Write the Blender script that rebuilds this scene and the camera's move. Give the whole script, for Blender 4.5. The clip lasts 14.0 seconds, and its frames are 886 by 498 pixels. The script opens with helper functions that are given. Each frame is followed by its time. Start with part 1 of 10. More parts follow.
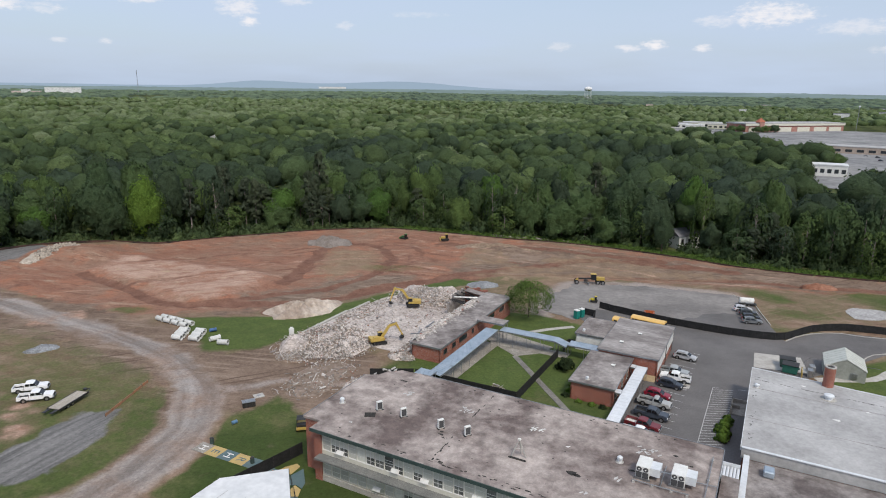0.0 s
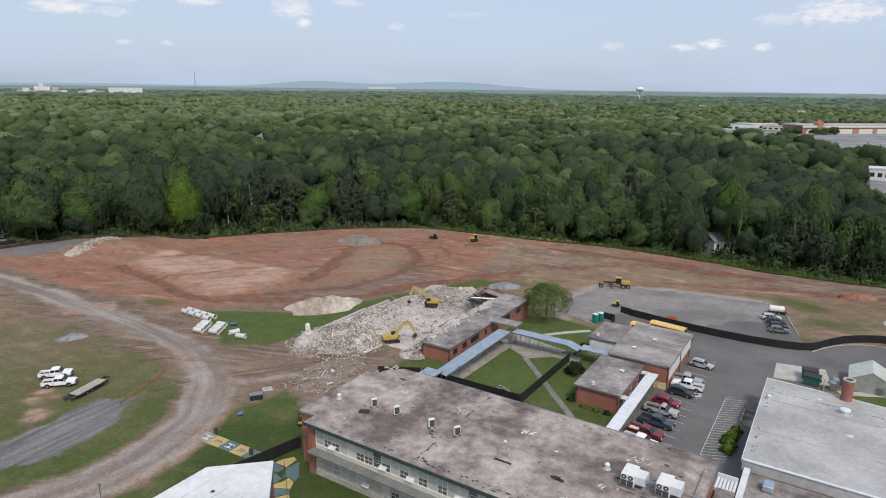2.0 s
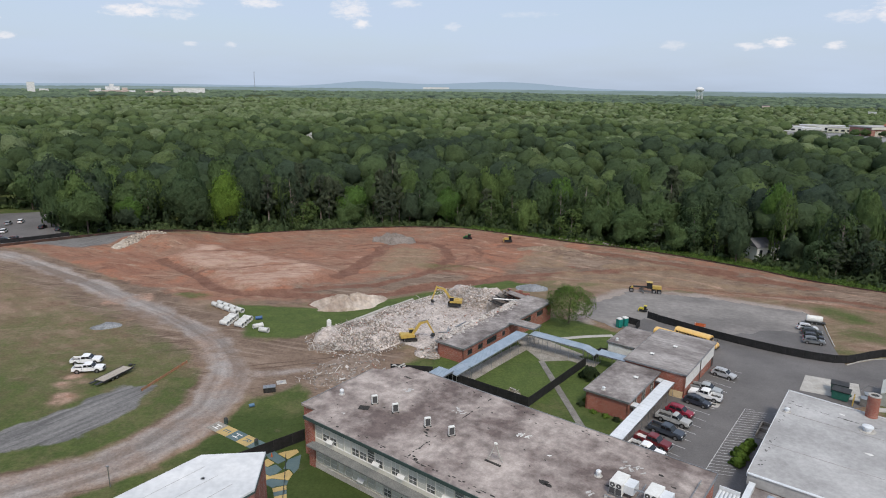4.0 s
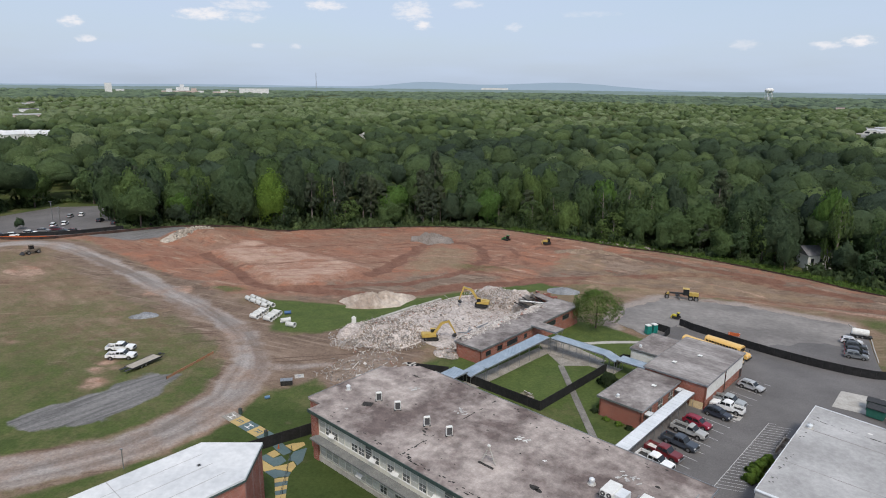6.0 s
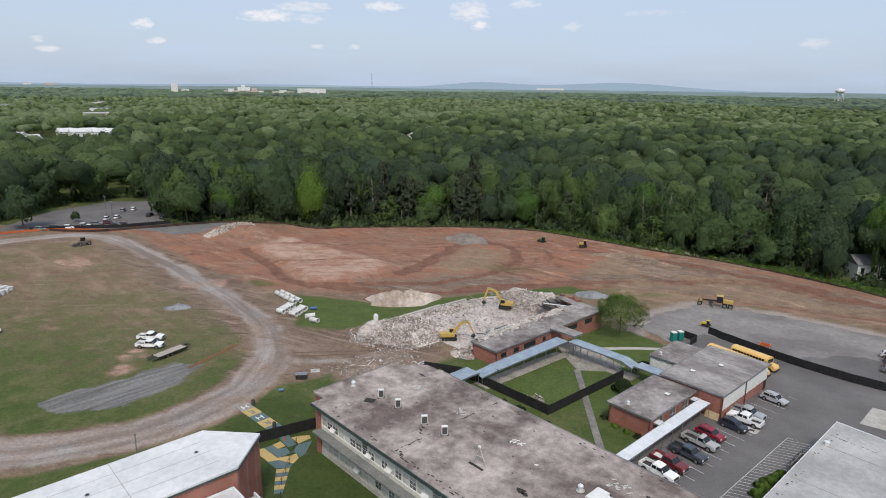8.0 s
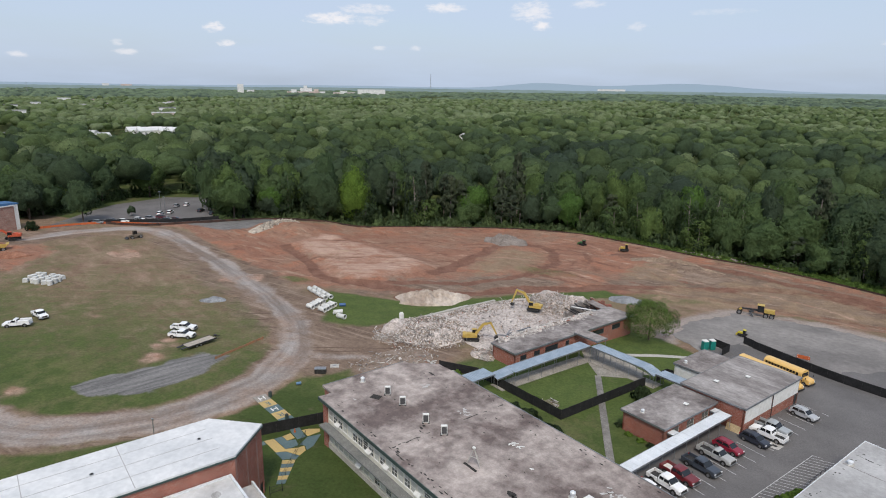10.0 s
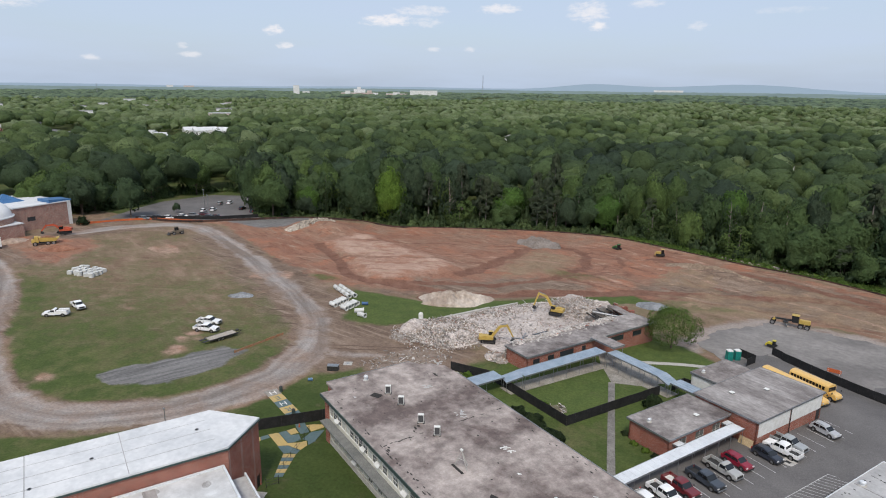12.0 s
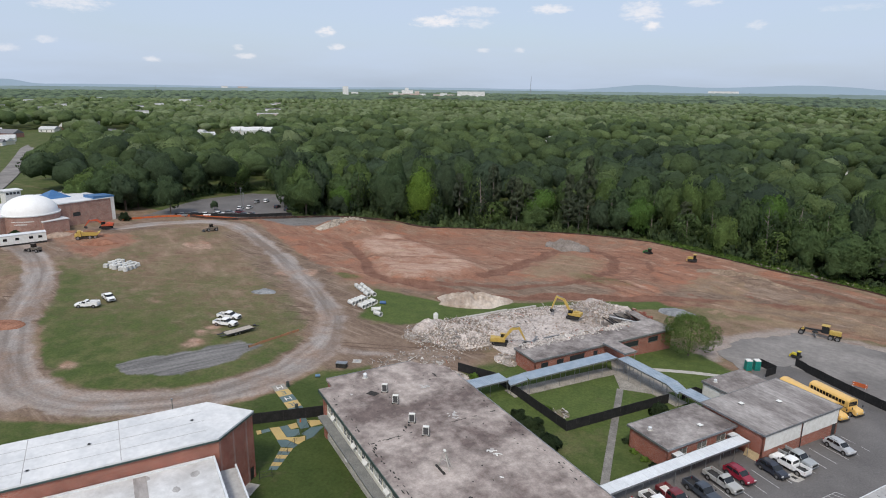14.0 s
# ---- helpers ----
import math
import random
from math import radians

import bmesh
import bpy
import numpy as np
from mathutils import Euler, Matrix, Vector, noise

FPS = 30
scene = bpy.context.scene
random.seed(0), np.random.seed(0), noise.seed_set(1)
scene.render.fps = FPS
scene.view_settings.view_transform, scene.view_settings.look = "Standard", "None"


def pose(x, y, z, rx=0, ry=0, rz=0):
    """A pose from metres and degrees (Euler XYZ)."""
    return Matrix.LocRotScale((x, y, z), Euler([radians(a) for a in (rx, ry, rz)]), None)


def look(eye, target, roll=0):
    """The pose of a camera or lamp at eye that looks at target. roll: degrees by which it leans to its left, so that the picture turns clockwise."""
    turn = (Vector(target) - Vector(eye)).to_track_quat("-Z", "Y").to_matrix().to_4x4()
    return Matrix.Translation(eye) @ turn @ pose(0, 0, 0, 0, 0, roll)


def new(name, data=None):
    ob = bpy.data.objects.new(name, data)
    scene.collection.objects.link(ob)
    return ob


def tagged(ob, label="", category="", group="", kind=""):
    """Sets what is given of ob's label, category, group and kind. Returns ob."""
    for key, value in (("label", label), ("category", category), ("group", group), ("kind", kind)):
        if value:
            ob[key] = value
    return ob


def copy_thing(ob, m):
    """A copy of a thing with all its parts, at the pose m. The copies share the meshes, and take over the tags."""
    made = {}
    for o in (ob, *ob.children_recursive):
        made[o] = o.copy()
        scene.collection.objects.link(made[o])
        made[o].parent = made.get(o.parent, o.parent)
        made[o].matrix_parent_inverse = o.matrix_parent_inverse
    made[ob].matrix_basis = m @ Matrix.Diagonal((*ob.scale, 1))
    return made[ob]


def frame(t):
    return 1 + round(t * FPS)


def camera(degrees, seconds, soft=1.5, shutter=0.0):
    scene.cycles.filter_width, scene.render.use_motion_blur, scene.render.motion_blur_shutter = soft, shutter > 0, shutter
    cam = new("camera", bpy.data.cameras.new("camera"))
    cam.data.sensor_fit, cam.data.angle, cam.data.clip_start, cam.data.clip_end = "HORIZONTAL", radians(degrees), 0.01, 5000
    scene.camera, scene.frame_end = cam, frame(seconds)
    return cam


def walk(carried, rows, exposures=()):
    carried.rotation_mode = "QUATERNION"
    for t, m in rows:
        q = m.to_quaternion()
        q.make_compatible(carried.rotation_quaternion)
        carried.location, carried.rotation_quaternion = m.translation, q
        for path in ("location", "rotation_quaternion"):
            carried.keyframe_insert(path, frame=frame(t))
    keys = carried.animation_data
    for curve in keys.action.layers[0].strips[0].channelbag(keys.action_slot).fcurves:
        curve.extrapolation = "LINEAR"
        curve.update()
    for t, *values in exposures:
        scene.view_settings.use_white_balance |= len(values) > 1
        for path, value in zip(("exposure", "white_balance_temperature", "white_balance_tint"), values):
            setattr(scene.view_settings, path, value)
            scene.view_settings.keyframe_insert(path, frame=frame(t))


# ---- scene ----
cam = camera(70.0, 14.0, soft=1.05)
METRES, EYE, TILT, LEAN, TURN = 52.0, 54.5, -14.3, -0.6, 0.0
ROWS = [
    (0.0, 0.0, 0.0, 0.0, -0.0, 0.0, 0.0),
    (0.5, 0.0362, -0.0011, 0.0, 1.05, 0.01, -0.28),
    (1.0, 0.072, -0.0015, 0.0004, 2.13, 0.02, -0.54),
    (1.5, 0.108, -0.0015, 0.0007, 3.19, -0.0, -0.82),
    (2.0, 0.1438, -0.0008, 0.0013, 4.24, -0.02, -1.08),
    (2.5, 0.1791, 0.0005, 0.0021, 5.3, -0.04, -1.35),
    (3.0, 0.2146, 0.0027, 0.0033, 6.37, -0.08, -1.62),
    (5.5, 0.3913, 0.0329, 0.0071, 12.86, -0.26, -3.25),
    (6.0, 0.4264, 0.0404, 0.0089, 13.97, -0.33, -3.54),
    (6.5, 0.4609, 0.0478, 0.0114, 15.11, -0.41, -3.83),
    (7.0, 0.4956, 0.0546, 0.0137, 16.37, -0.49, -4.15),
    (7.5, 0.5297, 0.0633, 0.0164, 17.55, -0.58, -4.45),
    (8.0, 0.5634, 0.0727, 0.0191, 18.72, -0.66, -4.75),
    (10.5, 0.7256, 0.1391, 0.0303, 25.09, -1.16, -6.29),
    (11.0, 0.7583, 0.1539, 0.0343, 26.28, -1.27, -6.56),
    (11.5, 0.791, 0.169, 0.0393, 27.38, -1.37, -6.79),
    (12.0, 0.8227, 0.1851, 0.0438, 28.44, -1.47, -7.01),
    (12.5, 0.8543, 0.2015, 0.0488, 29.52, -1.58, -7.23),
    (13.0, 0.8862, 0.2181, 0.0532, 30.58, -1.72, -7.45),
    (13.5, 0.9175, 0.236, 0.0579, 31.62, -1.83, -7.7),
    (14.0, 0.9479, 0.2543, 0.0623, 32.66, -1.94, -7.94),
]
walk(cam, [(t, pose(0, 0, EYE, TILT, LEAN, TURN) @ pose(METRES * x, METRES * y, METRES * z, 90 + pitch, roll, yaw)) for t, x, y, z, yaw, pitch, roll in ROWS])


# ---- light ----
world = bpy.data.worlds.new("sky")
scene.world = world
world.use_nodes = True
SUN_EL, SUN_AZ = 52.0, 158.0


def build_sky():
    nt = world.node_tree
    nt.nodes.clear()
    N, L = nt.nodes.new, nt.links.new
    out = N("ShaderNodeOutputWorld")
    bg = N("ShaderNodeBackground")
    bg.inputs[1].default_value = 0.15
    sky = N("ShaderNodeTexSky")
    sky.sky_type, sky.sun_disc = "NISHITA", False
    sky.sun_elevation, sky.sun_rotation = radians(SUN_EL), radians(SUN_AZ)
    sky.air_density, sky.dust_density, sky.ozone_density = 1.0, 2.2, 1.0
    tc = N("ShaderNodeTexCoord")
    L(bg.outputs[0], out.inputs[0])

    def math2(op, a, b):
        n = N("ShaderNodeMath")
        n.operation = op
        for i, v in enumerate((a, b)):
            if isinstance(v, (int, float)):
                n.inputs[i].default_value = v
            else:
                L(v, n.inputs[i])
        return n.outputs[0]

    # ragged small cumulus, each an oval in the direction of view: azimuth, elevation, half width, half height, weight
    puffs = CLOUDS
    noise1 = N("ShaderNodeTexNoise")
    noise1.inputs["Scale"].default_value = 75.0
    noise1.inputs["Detail"].default_value = 7.0
    noise1.inputs["Roughness"].default_value = 0.62
    mp = N("ShaderNodeMapping")
    mp.inputs["Scale"].default_value = (1.0, 1.0, 2.6)
    L(tc.outputs["Generated"], mp.inputs[0])
    L(mp.outputs[0], noise1.inputs["Vector"])
    rag = math2("MULTIPLY", math2("SUBTRACT", noise1.outputs[0], 0.5), 2.6)
    total = 0.0
    for az, el, w, h, k in puffs:
        a, e = radians(az), radians(el)
        right = (math.cos(a), math.sin(a), 0.0)
        up = (math.sin(a) * math.sin(e), -math.cos(a) * math.sin(e), math.cos(e))
        ds = []
        for axis, size in ((right, w), (up, h)):
            d = N("ShaderNodeVectorMath")
            d.operation = "DOT_PRODUCT"
            L(tc.outputs["Generated"], d.inputs[0])
            d.inputs[1].default_value = axis
            ds.append(math2("DIVIDE", d.outputs["Value"], math.sin(radians(size))))
        fwd = N("ShaderNodeVectorMath")
        fwd.operation = "DOT_PRODUCT"
        L(tc.outputs["Generated"], fwd.inputs[0])
        fwd.inputs[1].default_value = (-math.sin(a) * math.cos(e), math.cos(a) * math.cos(e), math.sin(e))
        front = math2("GREATER_THAN", fwd.outputs["Value"], 0.5)
        r2 = math2("ADD", math2("MULTIPLY", ds[0], ds[0]), math2("MULTIPLY", ds[1], ds[1]))
        body = math2("SUBTRACT", math2("ADD", 1.0, rag), r2)
        mr = N("ShaderNodeMapRange")
        mr.interpolation_type = "SMOOTHSTEP"
        mr.inputs[1].default_value, mr.inputs[2].default_value = 0.0, 1.3
        mr.inputs[3].default_value, mr.inputs[4].default_value = 0.0, k
        L(body, mr.inputs[0])
        total = math2("MAXIMUM", total, math2("MULTIPLY", mr.outputs[0], front))
    # thin high veil, streaked
    veil = N("ShaderNodeTexNoise")
    veil.inputs["Scale"].default_value = 3.5
    veil.inputs["Detail"].default_value = 6.0
    mv = N("ShaderNodeMapping")
    mv.inputs["Scale"].default_value = (1.0, 1.0, 6.0)
    L(tc.outputs["Generated"], mv.inputs[0])
    L(mv.outputs[0], veil.inputs["Vector"])
    vr = N("ShaderNodeMapRange")
    vr.inputs[1].default_value, vr.inputs[2].default_value = 0.35, 0.75
    vr.inputs[3].default_value, vr.inputs[4].default_value = VEIL_LO, VEIL_HI
    L(veil.outputs[0], vr.inputs[0])
    mixv = N("ShaderNodeMixRGB")
    L(vr.outputs[0], mixv.inputs[0])
    L(sky.outputs[0], mixv.inputs[1])
    mixv.inputs[2].default_value = (*VEIL_COL, 1)
    mix = N("ShaderNodeMixRGB")
    L(total, mix.inputs[0])
    L(mixv.outputs[0], mix.inputs[1])
    mix.inputs[2].default_value = (*CLOUD_COL, 1)
    L(mix.outputs[0], bg.inputs[0])


CLOUDS = [
    (17.0, 6.2, 1.9, 1.0, 0.75), (16.3, 5.1, 1.0, 0.5, 0.95), (31.0, 6.3, 2.8, 0.5, 0.6), (34.0, 5.5, 2.6, 0.6, 0.95), (30.6, 5.35, 1.5, 0.45, 0.6),
    (43.5, 4.5, 0.95, 0.5, 0.95), (42.7, 3.3, 0.85, 0.35, 0.8), (-17.6, 3.6, 1.25, 0.55, 1.0), (-15.6, 3.35, 1.2, 0.4, 0.75), (-21.4, 3.3, 0.85, 0.4, 0.85),
    (-26.0, 5.7, 3.6, 1.1, 0.9), (-22.3, 5.3, 2.0, 0.55, 0.5), (-32.0, 4.6, 3.4, 0.7, 0.5), (-10.0, 3.5, 1.3, 0.45, 0.4), (-34.5, 3.0, 2.2, 0.4, 0.45),
    (27.0, 3.2, 0.65, 0.28, 0.6), (30.0, 3.2, 0.7, 0.25, 0.5), (50.2, 2.4, 1.1, 0.3, 0.6), (50.7, 3.1, 0.6, 0.28, 0.5), (57.3, 2.0, 0.8, 0.32, 0.6),
    (64.5, 3.2, 0.9, 0.35, 0.5), (67.0, 2.5, 1.3, 0.35, 0.5), (62.5, 5.9, 3.2, 0.7, 0.6), (24.5, 6.5, 1.9, 0.5, 0.8), (8.4, 5.0, 1.0, 0.4, 0.45),
    (12.5, 6.8, 1.6, 0.4, 0.5), (2.0, 6.0, 3.0, 0.3, 0.25),
    (100.0, 30.0, 20.0, 9.0, 0.7), (170.0, 38.0, 22.0, 12.0, 0.7), (-110.0, 35.0, 24.0, 10.0, 0.7), (-40.0, 48.0, 20.0, 10.0, 0.6), (30.0, 40.0, 16.0, 7.0, 0.6),
]
VEIL_LO, VEIL_HI, VEIL_COL, CLOUD_COL = 0.68, 0.95, (3.7, 4.4, 5.6), (6.0, 5.9, 6.1)
build_sky()
sun = new("sun", bpy.data.lights.new("sun", "SUN"))
sun.data.energy, sun.data.angle, sun.data.color = 2.5, radians(12), (1.0, 0.92, 0.8)
az = radians(SUN_AZ)
sun.matrix_basis = look((0, 0, 0), (-math.sin(az) * math.cos(radians(SUN_EL)), -math.cos(az) * math.cos(radians(SUN_EL)), -math.sin(radians(SUN_EL))))
scene.view_settings.exposure = 0.0


# ---- materials ----
def nodes_of(name):
    m = bpy.data.materials.new(name)
    m.use_nodes = True
    nt = m.node_tree
    return m, nt, nt.nodes["Principled BSDF"]


def surf(name, c1, c2, scale=1.0, rough=0.8, metal=0.0, bump=0.2, fine=None, fine_amt=0.25, lo=0.35, hi=0.65, rnd=0.0, spec=0.3, stretch=None, coords="Object", coat=0.0, broken=0.6, grit=0.0):
    """A surface of two colours in patches, with a finer grain and relief, varied from piece to piece by rnd."""
    m, nt, p = nodes_of(name)
    N, L = nt.nodes.new, nt.links.new
    tc = N("ShaderNodeTexCoord")
    src = tc.outputs[coords]
    if stretch:
        mp = N("ShaderNodeMapping")
        mp.inputs["Scale"].default_value = stretch
        L(src, mp.inputs[0])
        src = mp.outputs[0]
    n1 = N("ShaderNodeTexNoise")
    n1.inputs["Scale"].default_value, n1.inputs["Detail"].default_value, n1.inputs["Roughness"].default_value = scale, 7.0, broken
    L(src, n1.inputs["Vector"])
    mr = N("ShaderNodeMapRange")
    mr.inputs[1].default_value, mr.inputs[2].default_value = lo, hi
    L(n1.outputs[0], mr.inputs[0])
    mix = N("ShaderNodeMixRGB")
    mix.inputs[1].default_value, mix.inputs[2].default_value = (*c1, 1), (*c2, 1)
    L(mr.outputs[0], mix.inputs[0])
    n2 = N("ShaderNodeTexNoise")
    n2.inputs["Scale"].default_value, n2.inputs["Detail"].default_value = fine or scale * 9, 4.0
    L(src, n2.inputs["Vector"])
    g = N("ShaderNodeMapRange")
    g.inputs[1].default_value, g.inputs[2].default_value = 0.3, 0.7
    g.inputs[3].default_value, g.inputs[4].default_value = 1 - fine_amt, 1 + fine_amt
    L(n2.outputs[0], g.inputs[0])
    last = g.outputs[0]
    if grit:
        n3 = N("ShaderNodeTexNoise")
        n3.inputs["Scale"].default_value, n3.inputs["Detail"].default_value, n3.inputs["Roughness"].default_value = 3.2, 5.0, 0.75
        L(src, n3.inputs["Vector"])
        r3 = N("ShaderNodeMapRange")
        r3.inputs[1].default_value, r3.inputs[2].default_value, r3.inputs[3].default_value, r3.inputs[4].default_value = 0.32, 0.68, 1 - grit, 1 + grit
        L(n3.outputs[0], r3.inputs[0])
        m3 = N("ShaderNodeMath")
        m3.operation = "MULTIPLY"
        L(last, m3.inputs[0])
        L(r3.outputs[0], m3.inputs[1])
        last = m3.outputs[0]
    if rnd:
        oi = N("ShaderNodeObjectInfo")
        r = N("ShaderNodeMapRange")
        r.inputs[3].default_value, r.inputs[4].default_value = 1 - rnd, 1 + rnd
        L(oi.outputs["Random"], r.inputs[0])
        mu = N("ShaderNodeMath")
        mu.operation = "MULTIPLY"
        L(last, mu.inputs[0])
        L(r.outputs[0], mu.inputs[1])
        last = mu.outputs[0]
    vm = N("ShaderNodeVectorMath")
    vm.operation = "SCALE"
    L(mix.outputs[0], vm.inputs[0])
    L(last, vm.inputs["Scale"])
    L(vm.outputs[0], p.inputs["Base Color"])
    p.inputs["Roughness"].default_value, p.inputs["Metallic"].default_value = rough, metal
    p.inputs["Specular IOR Level"].default_value = spec
    p.inputs["Coat Weight"].default_value = coat
    if bump:
        b = N("ShaderNodeBump")
        b.inputs["Strength"].default_value, b.inputs["Distance"].default_value = bump, 0.05
        L(n2.outputs[0], b.inputs["Height"])
        L(b.outputs[0], p.inputs["Normal"])
    return m


def paint(name, c, rough=0.35, metal=0.0, coat=0.4):
    return surf(name, c, [v * 0.88 for v in c], 2.0, rough, metal, 0.03, fine_amt=0.06, coat=coat, spec=0.4)


def wall_brick(name, c1, c2, mortar, scale=1.0):
    """Brickwork at true size, for walls that stay far off."""
    m, nt, p = nodes_of(name)
    N, L = nt.nodes.new, nt.links.new
    tc = N("ShaderNodeTexCoord")
    sep, com = N("ShaderNodeSeparateXYZ"), N("ShaderNodeCombineXYZ")
    L(tc.outputs["Object"], sep.inputs[0])
    add = N("ShaderNodeMath")
    L(sep.outputs[0], add.inputs[0])
    L(sep.outputs[1], add.inputs[1])
    L(add.outputs[0], com.inputs[0])
    L(sep.outputs[2], com.inputs[1])
    br = N("ShaderNodeTexBrick")
    br.inputs["Scale"].default_value = scale
    br.inputs["Brick Width"].default_value, br.inputs["Row Height"].default_value, br.inputs["Mortar Size"].default_value = 0.22, 0.075, 0.008
    br.inputs["Color1"].default_value, br.inputs["Color2"].default_value, br.inputs["Mortar"].default_value = (*c1, 1), (*c2, 1), (*mortar, 1)
    L(com.outputs[0], br.inputs["Vector"])
    n = N("ShaderNodeTexNoise")
    n.inputs["Scale"].default_value, n.inputs["Detail"].default_value = 0.5, 6.0
    L(tc.outputs["Object"], n.inputs["Vector"])
    g = N("ShaderNodeMapRange")
    g.inputs[1].default_value, g.inputs[2].default_value, g.inputs[3].default_value, g.inputs[4].default_value = 0.3, 0.7, 0.78, 1.15
    L(n.outputs[0], g.inputs[0])
    vm = N("ShaderNodeVectorMath")
    vm.operation = "SCALE"
    L(br.outputs[0], vm.inputs[0])
    L(g.outputs[0], vm.inputs["Scale"])
    L(vm.outputs[0], p.inputs["Base Color"])
    b = N("ShaderNodeBump")
    b.inputs["Strength"].default_value, b.inputs["Distance"].default_value = 0.4, 0.01
    b.invert = True
    L(br.outputs["Fac"], b.inputs["Height"])
    L(b.outputs[0], p.inputs["Normal"])
    p.inputs["Roughness"].default_value = 0.88
    p.inputs["Specular IOR Level"].default_value = 0.2
    return m


def glass(name, c=(0.03, 0.035, 0.04), rough=0.08):
    m, nt, p = nodes_of(name)
    p.inputs["Base Color"].default_value = (*c, 1)
    p.inputs["Roughness"].default_value = rough
    p.inputs["Specular IOR Level"].default_value = 0.6
    return m


def leaves(name, stops, tint):
    """Foliage: each spray of leaves a little different, each tree between several greens."""
    m, nt, p = nodes_of(name)
    N, L = nt.nodes.new, nt.links.new
    if tint:
        a = N("ShaderNodeAttribute")
        a.attribute_name = "tint"
        fac = a.outputs["Fac"]
    else:
        fac = N("ShaderNodeObjectInfo").outputs["Random"]
    ramp = N("ShaderNodeValToRGB")
    ramp.color_ramp.elements[0].color = (*stops[0], 1)
    ramp.color_ramp.elements[1].color = (*stops[-1], 1)
    for k in range(1, len(stops) - 1):
        ramp.color_ramp.elements.new(k / (len(stops) - 1)).color = (*stops[k], 1)
    L(fac, ramp.inputs[0])
    geo = N("ShaderNodeNewGeometry")
    g = N("ShaderNodeMapRange")
    g.inputs[3].default_value, g.inputs[4].default_value = 0.84, 1.16
    L(geo.outputs["Random Per Island"], g.inputs[0])
    clump, sprig = N("ShaderNodeTexNoise"), N("ShaderNodeTexNoise")
    for node, scale in ((clump, 0.5), (sprig, 1.6)):
        node.inputs["Scale"].default_value, node.inputs["Detail"].default_value, node.inputs["Roughness"].default_value = scale, 4.0, 0.6
        L(geo.outputs["Position"], node.inputs["Vector"])
    total = N("ShaderNodeMath")
    L(clump.outputs[0], total.inputs[0])
    L(sprig.outputs[0], total.inputs[1])
    dapple = N("ShaderNodeMapRange")
    dapple.inputs[1].default_value, dapple.inputs[2].default_value = 0.65, 1.35
    dapple.inputs[3].default_value, dapple.inputs[4].default_value = 0.58, 1.32
    L(total.outputs[0], dapple.inputs[0])
    both = N("ShaderNodeMath")
    both.operation = "MULTIPLY"
    L(g.outputs[0], both.inputs[0])
    L(dapple.outputs[0], both.inputs[1])
    vm = N("ShaderNodeVectorMath")
    vm.operation = "SCALE"
    L(ramp.outputs[0], vm.inputs[0])
    L(both.outputs[0], vm.inputs["Scale"])
    L(vm.outputs[0], p.inputs["Base Color"])
    bump = N("ShaderNodeBump")
    bump.inputs["Strength"].default_value, bump.inputs["Distance"].default_value = 0.85, 1.3
    L(total.outputs[0], bump.inputs["Height"])
    L(bump.outputs[0], p.inputs["Normal"])
    p.inputs["Roughness"].default_value = 0.75
    p.inputs["Specular IOR Level"].default_value = 0.15
    tr = N("ShaderNodeBsdfTranslucent")
    L(vm.outputs[0], tr.inputs[0])
    mx = N("ShaderNodeMixShader")
    mx.inputs[0].default_value = 0.38
    L(p.outputs[0], mx.inputs[1])
    L(tr.outputs[0], mx.inputs[2])
    L(mx.outputs[0], nt.nodes["Material Output"].inputs[0])
    return m


BRICK = wall_brick("red_brick", (0.33, 0.11, 0.075), (0.26, 0.088, 0.062), (0.36, 0.26, 0.22))
ROOF_GREY = surf("built_up_roof", (0.138, 0.107, 0.099), (0.385, 0.332, 0.304), 0.115, 0.95, bump=0.3, fine=0.75, fine_amt=0.24, lo=0.4, hi=0.6, broken=0.66, grit=0.16)
ROOF_WING = surf("wing_roof", (0.125, 0.105, 0.1), (0.34, 0.31, 0.295), 0.16, 0.95, bump=0.3, fine=1.0, fine_amt=0.2, lo=0.38, hi=0.64, broken=0.7, grit=0.16)
ROOF_PLAIN = surf("grey_membrane_roof", (0.185, 0.165, 0.158), (0.34, 0.315, 0.302), 0.2, 0.9, bump=0.15, fine=1.6, fine_amt=0.14, lo=0.38, hi=0.62, stretch=(0.35, 1, 1), grit=0.1)
ROOF_WHITE = surf("white_membrane_roof", (0.54, 0.55, 0.56), (0.68, 0.68, 0.68), 0.15, 0.6, bump=0.05, fine=1.2, fine_amt=0.06)
ROOF_PALE = surf("pale_membrane_roof", (0.31, 0.303, 0.298), (0.45, 0.442, 0.436), 0.12, 0.8, bump=0.1, fine=1.5, fine_amt=0.1, grit=0.08)
METAL_CANOPY = surf("galvanised_sheet", (0.33, 0.40, 0.47), (0.45, 0.51, 0.57), 0.6, 0.45, 0.5, 0.1, fine_amt=0.08)
WHITE_METAL = surf("white_sheet", (0.6, 0.62, 0.64), (0.72, 0.74, 0.76), 0.5, 0.5, 0.1, 0.05, fine_amt=0.06)
WHITE_PAINT = surf("white_paint", (0.74, 0.74, 0.72), (0.62, 0.61, 0.58), 1.2, 0.6, bump=0.05, fine_amt=0.08)
CREAM = surf("cream_panel", (0.66, 0.64, 0.55), (0.56, 0.54, 0.46), 1.2, 0.6, bump=0.05, fine_amt=0.08)
DARK_TRIM = surf("dark_green_trim", (0.035, 0.06, 0.055), (0.06, 0.085, 0.08), 2, 0.5, bump=0.05)
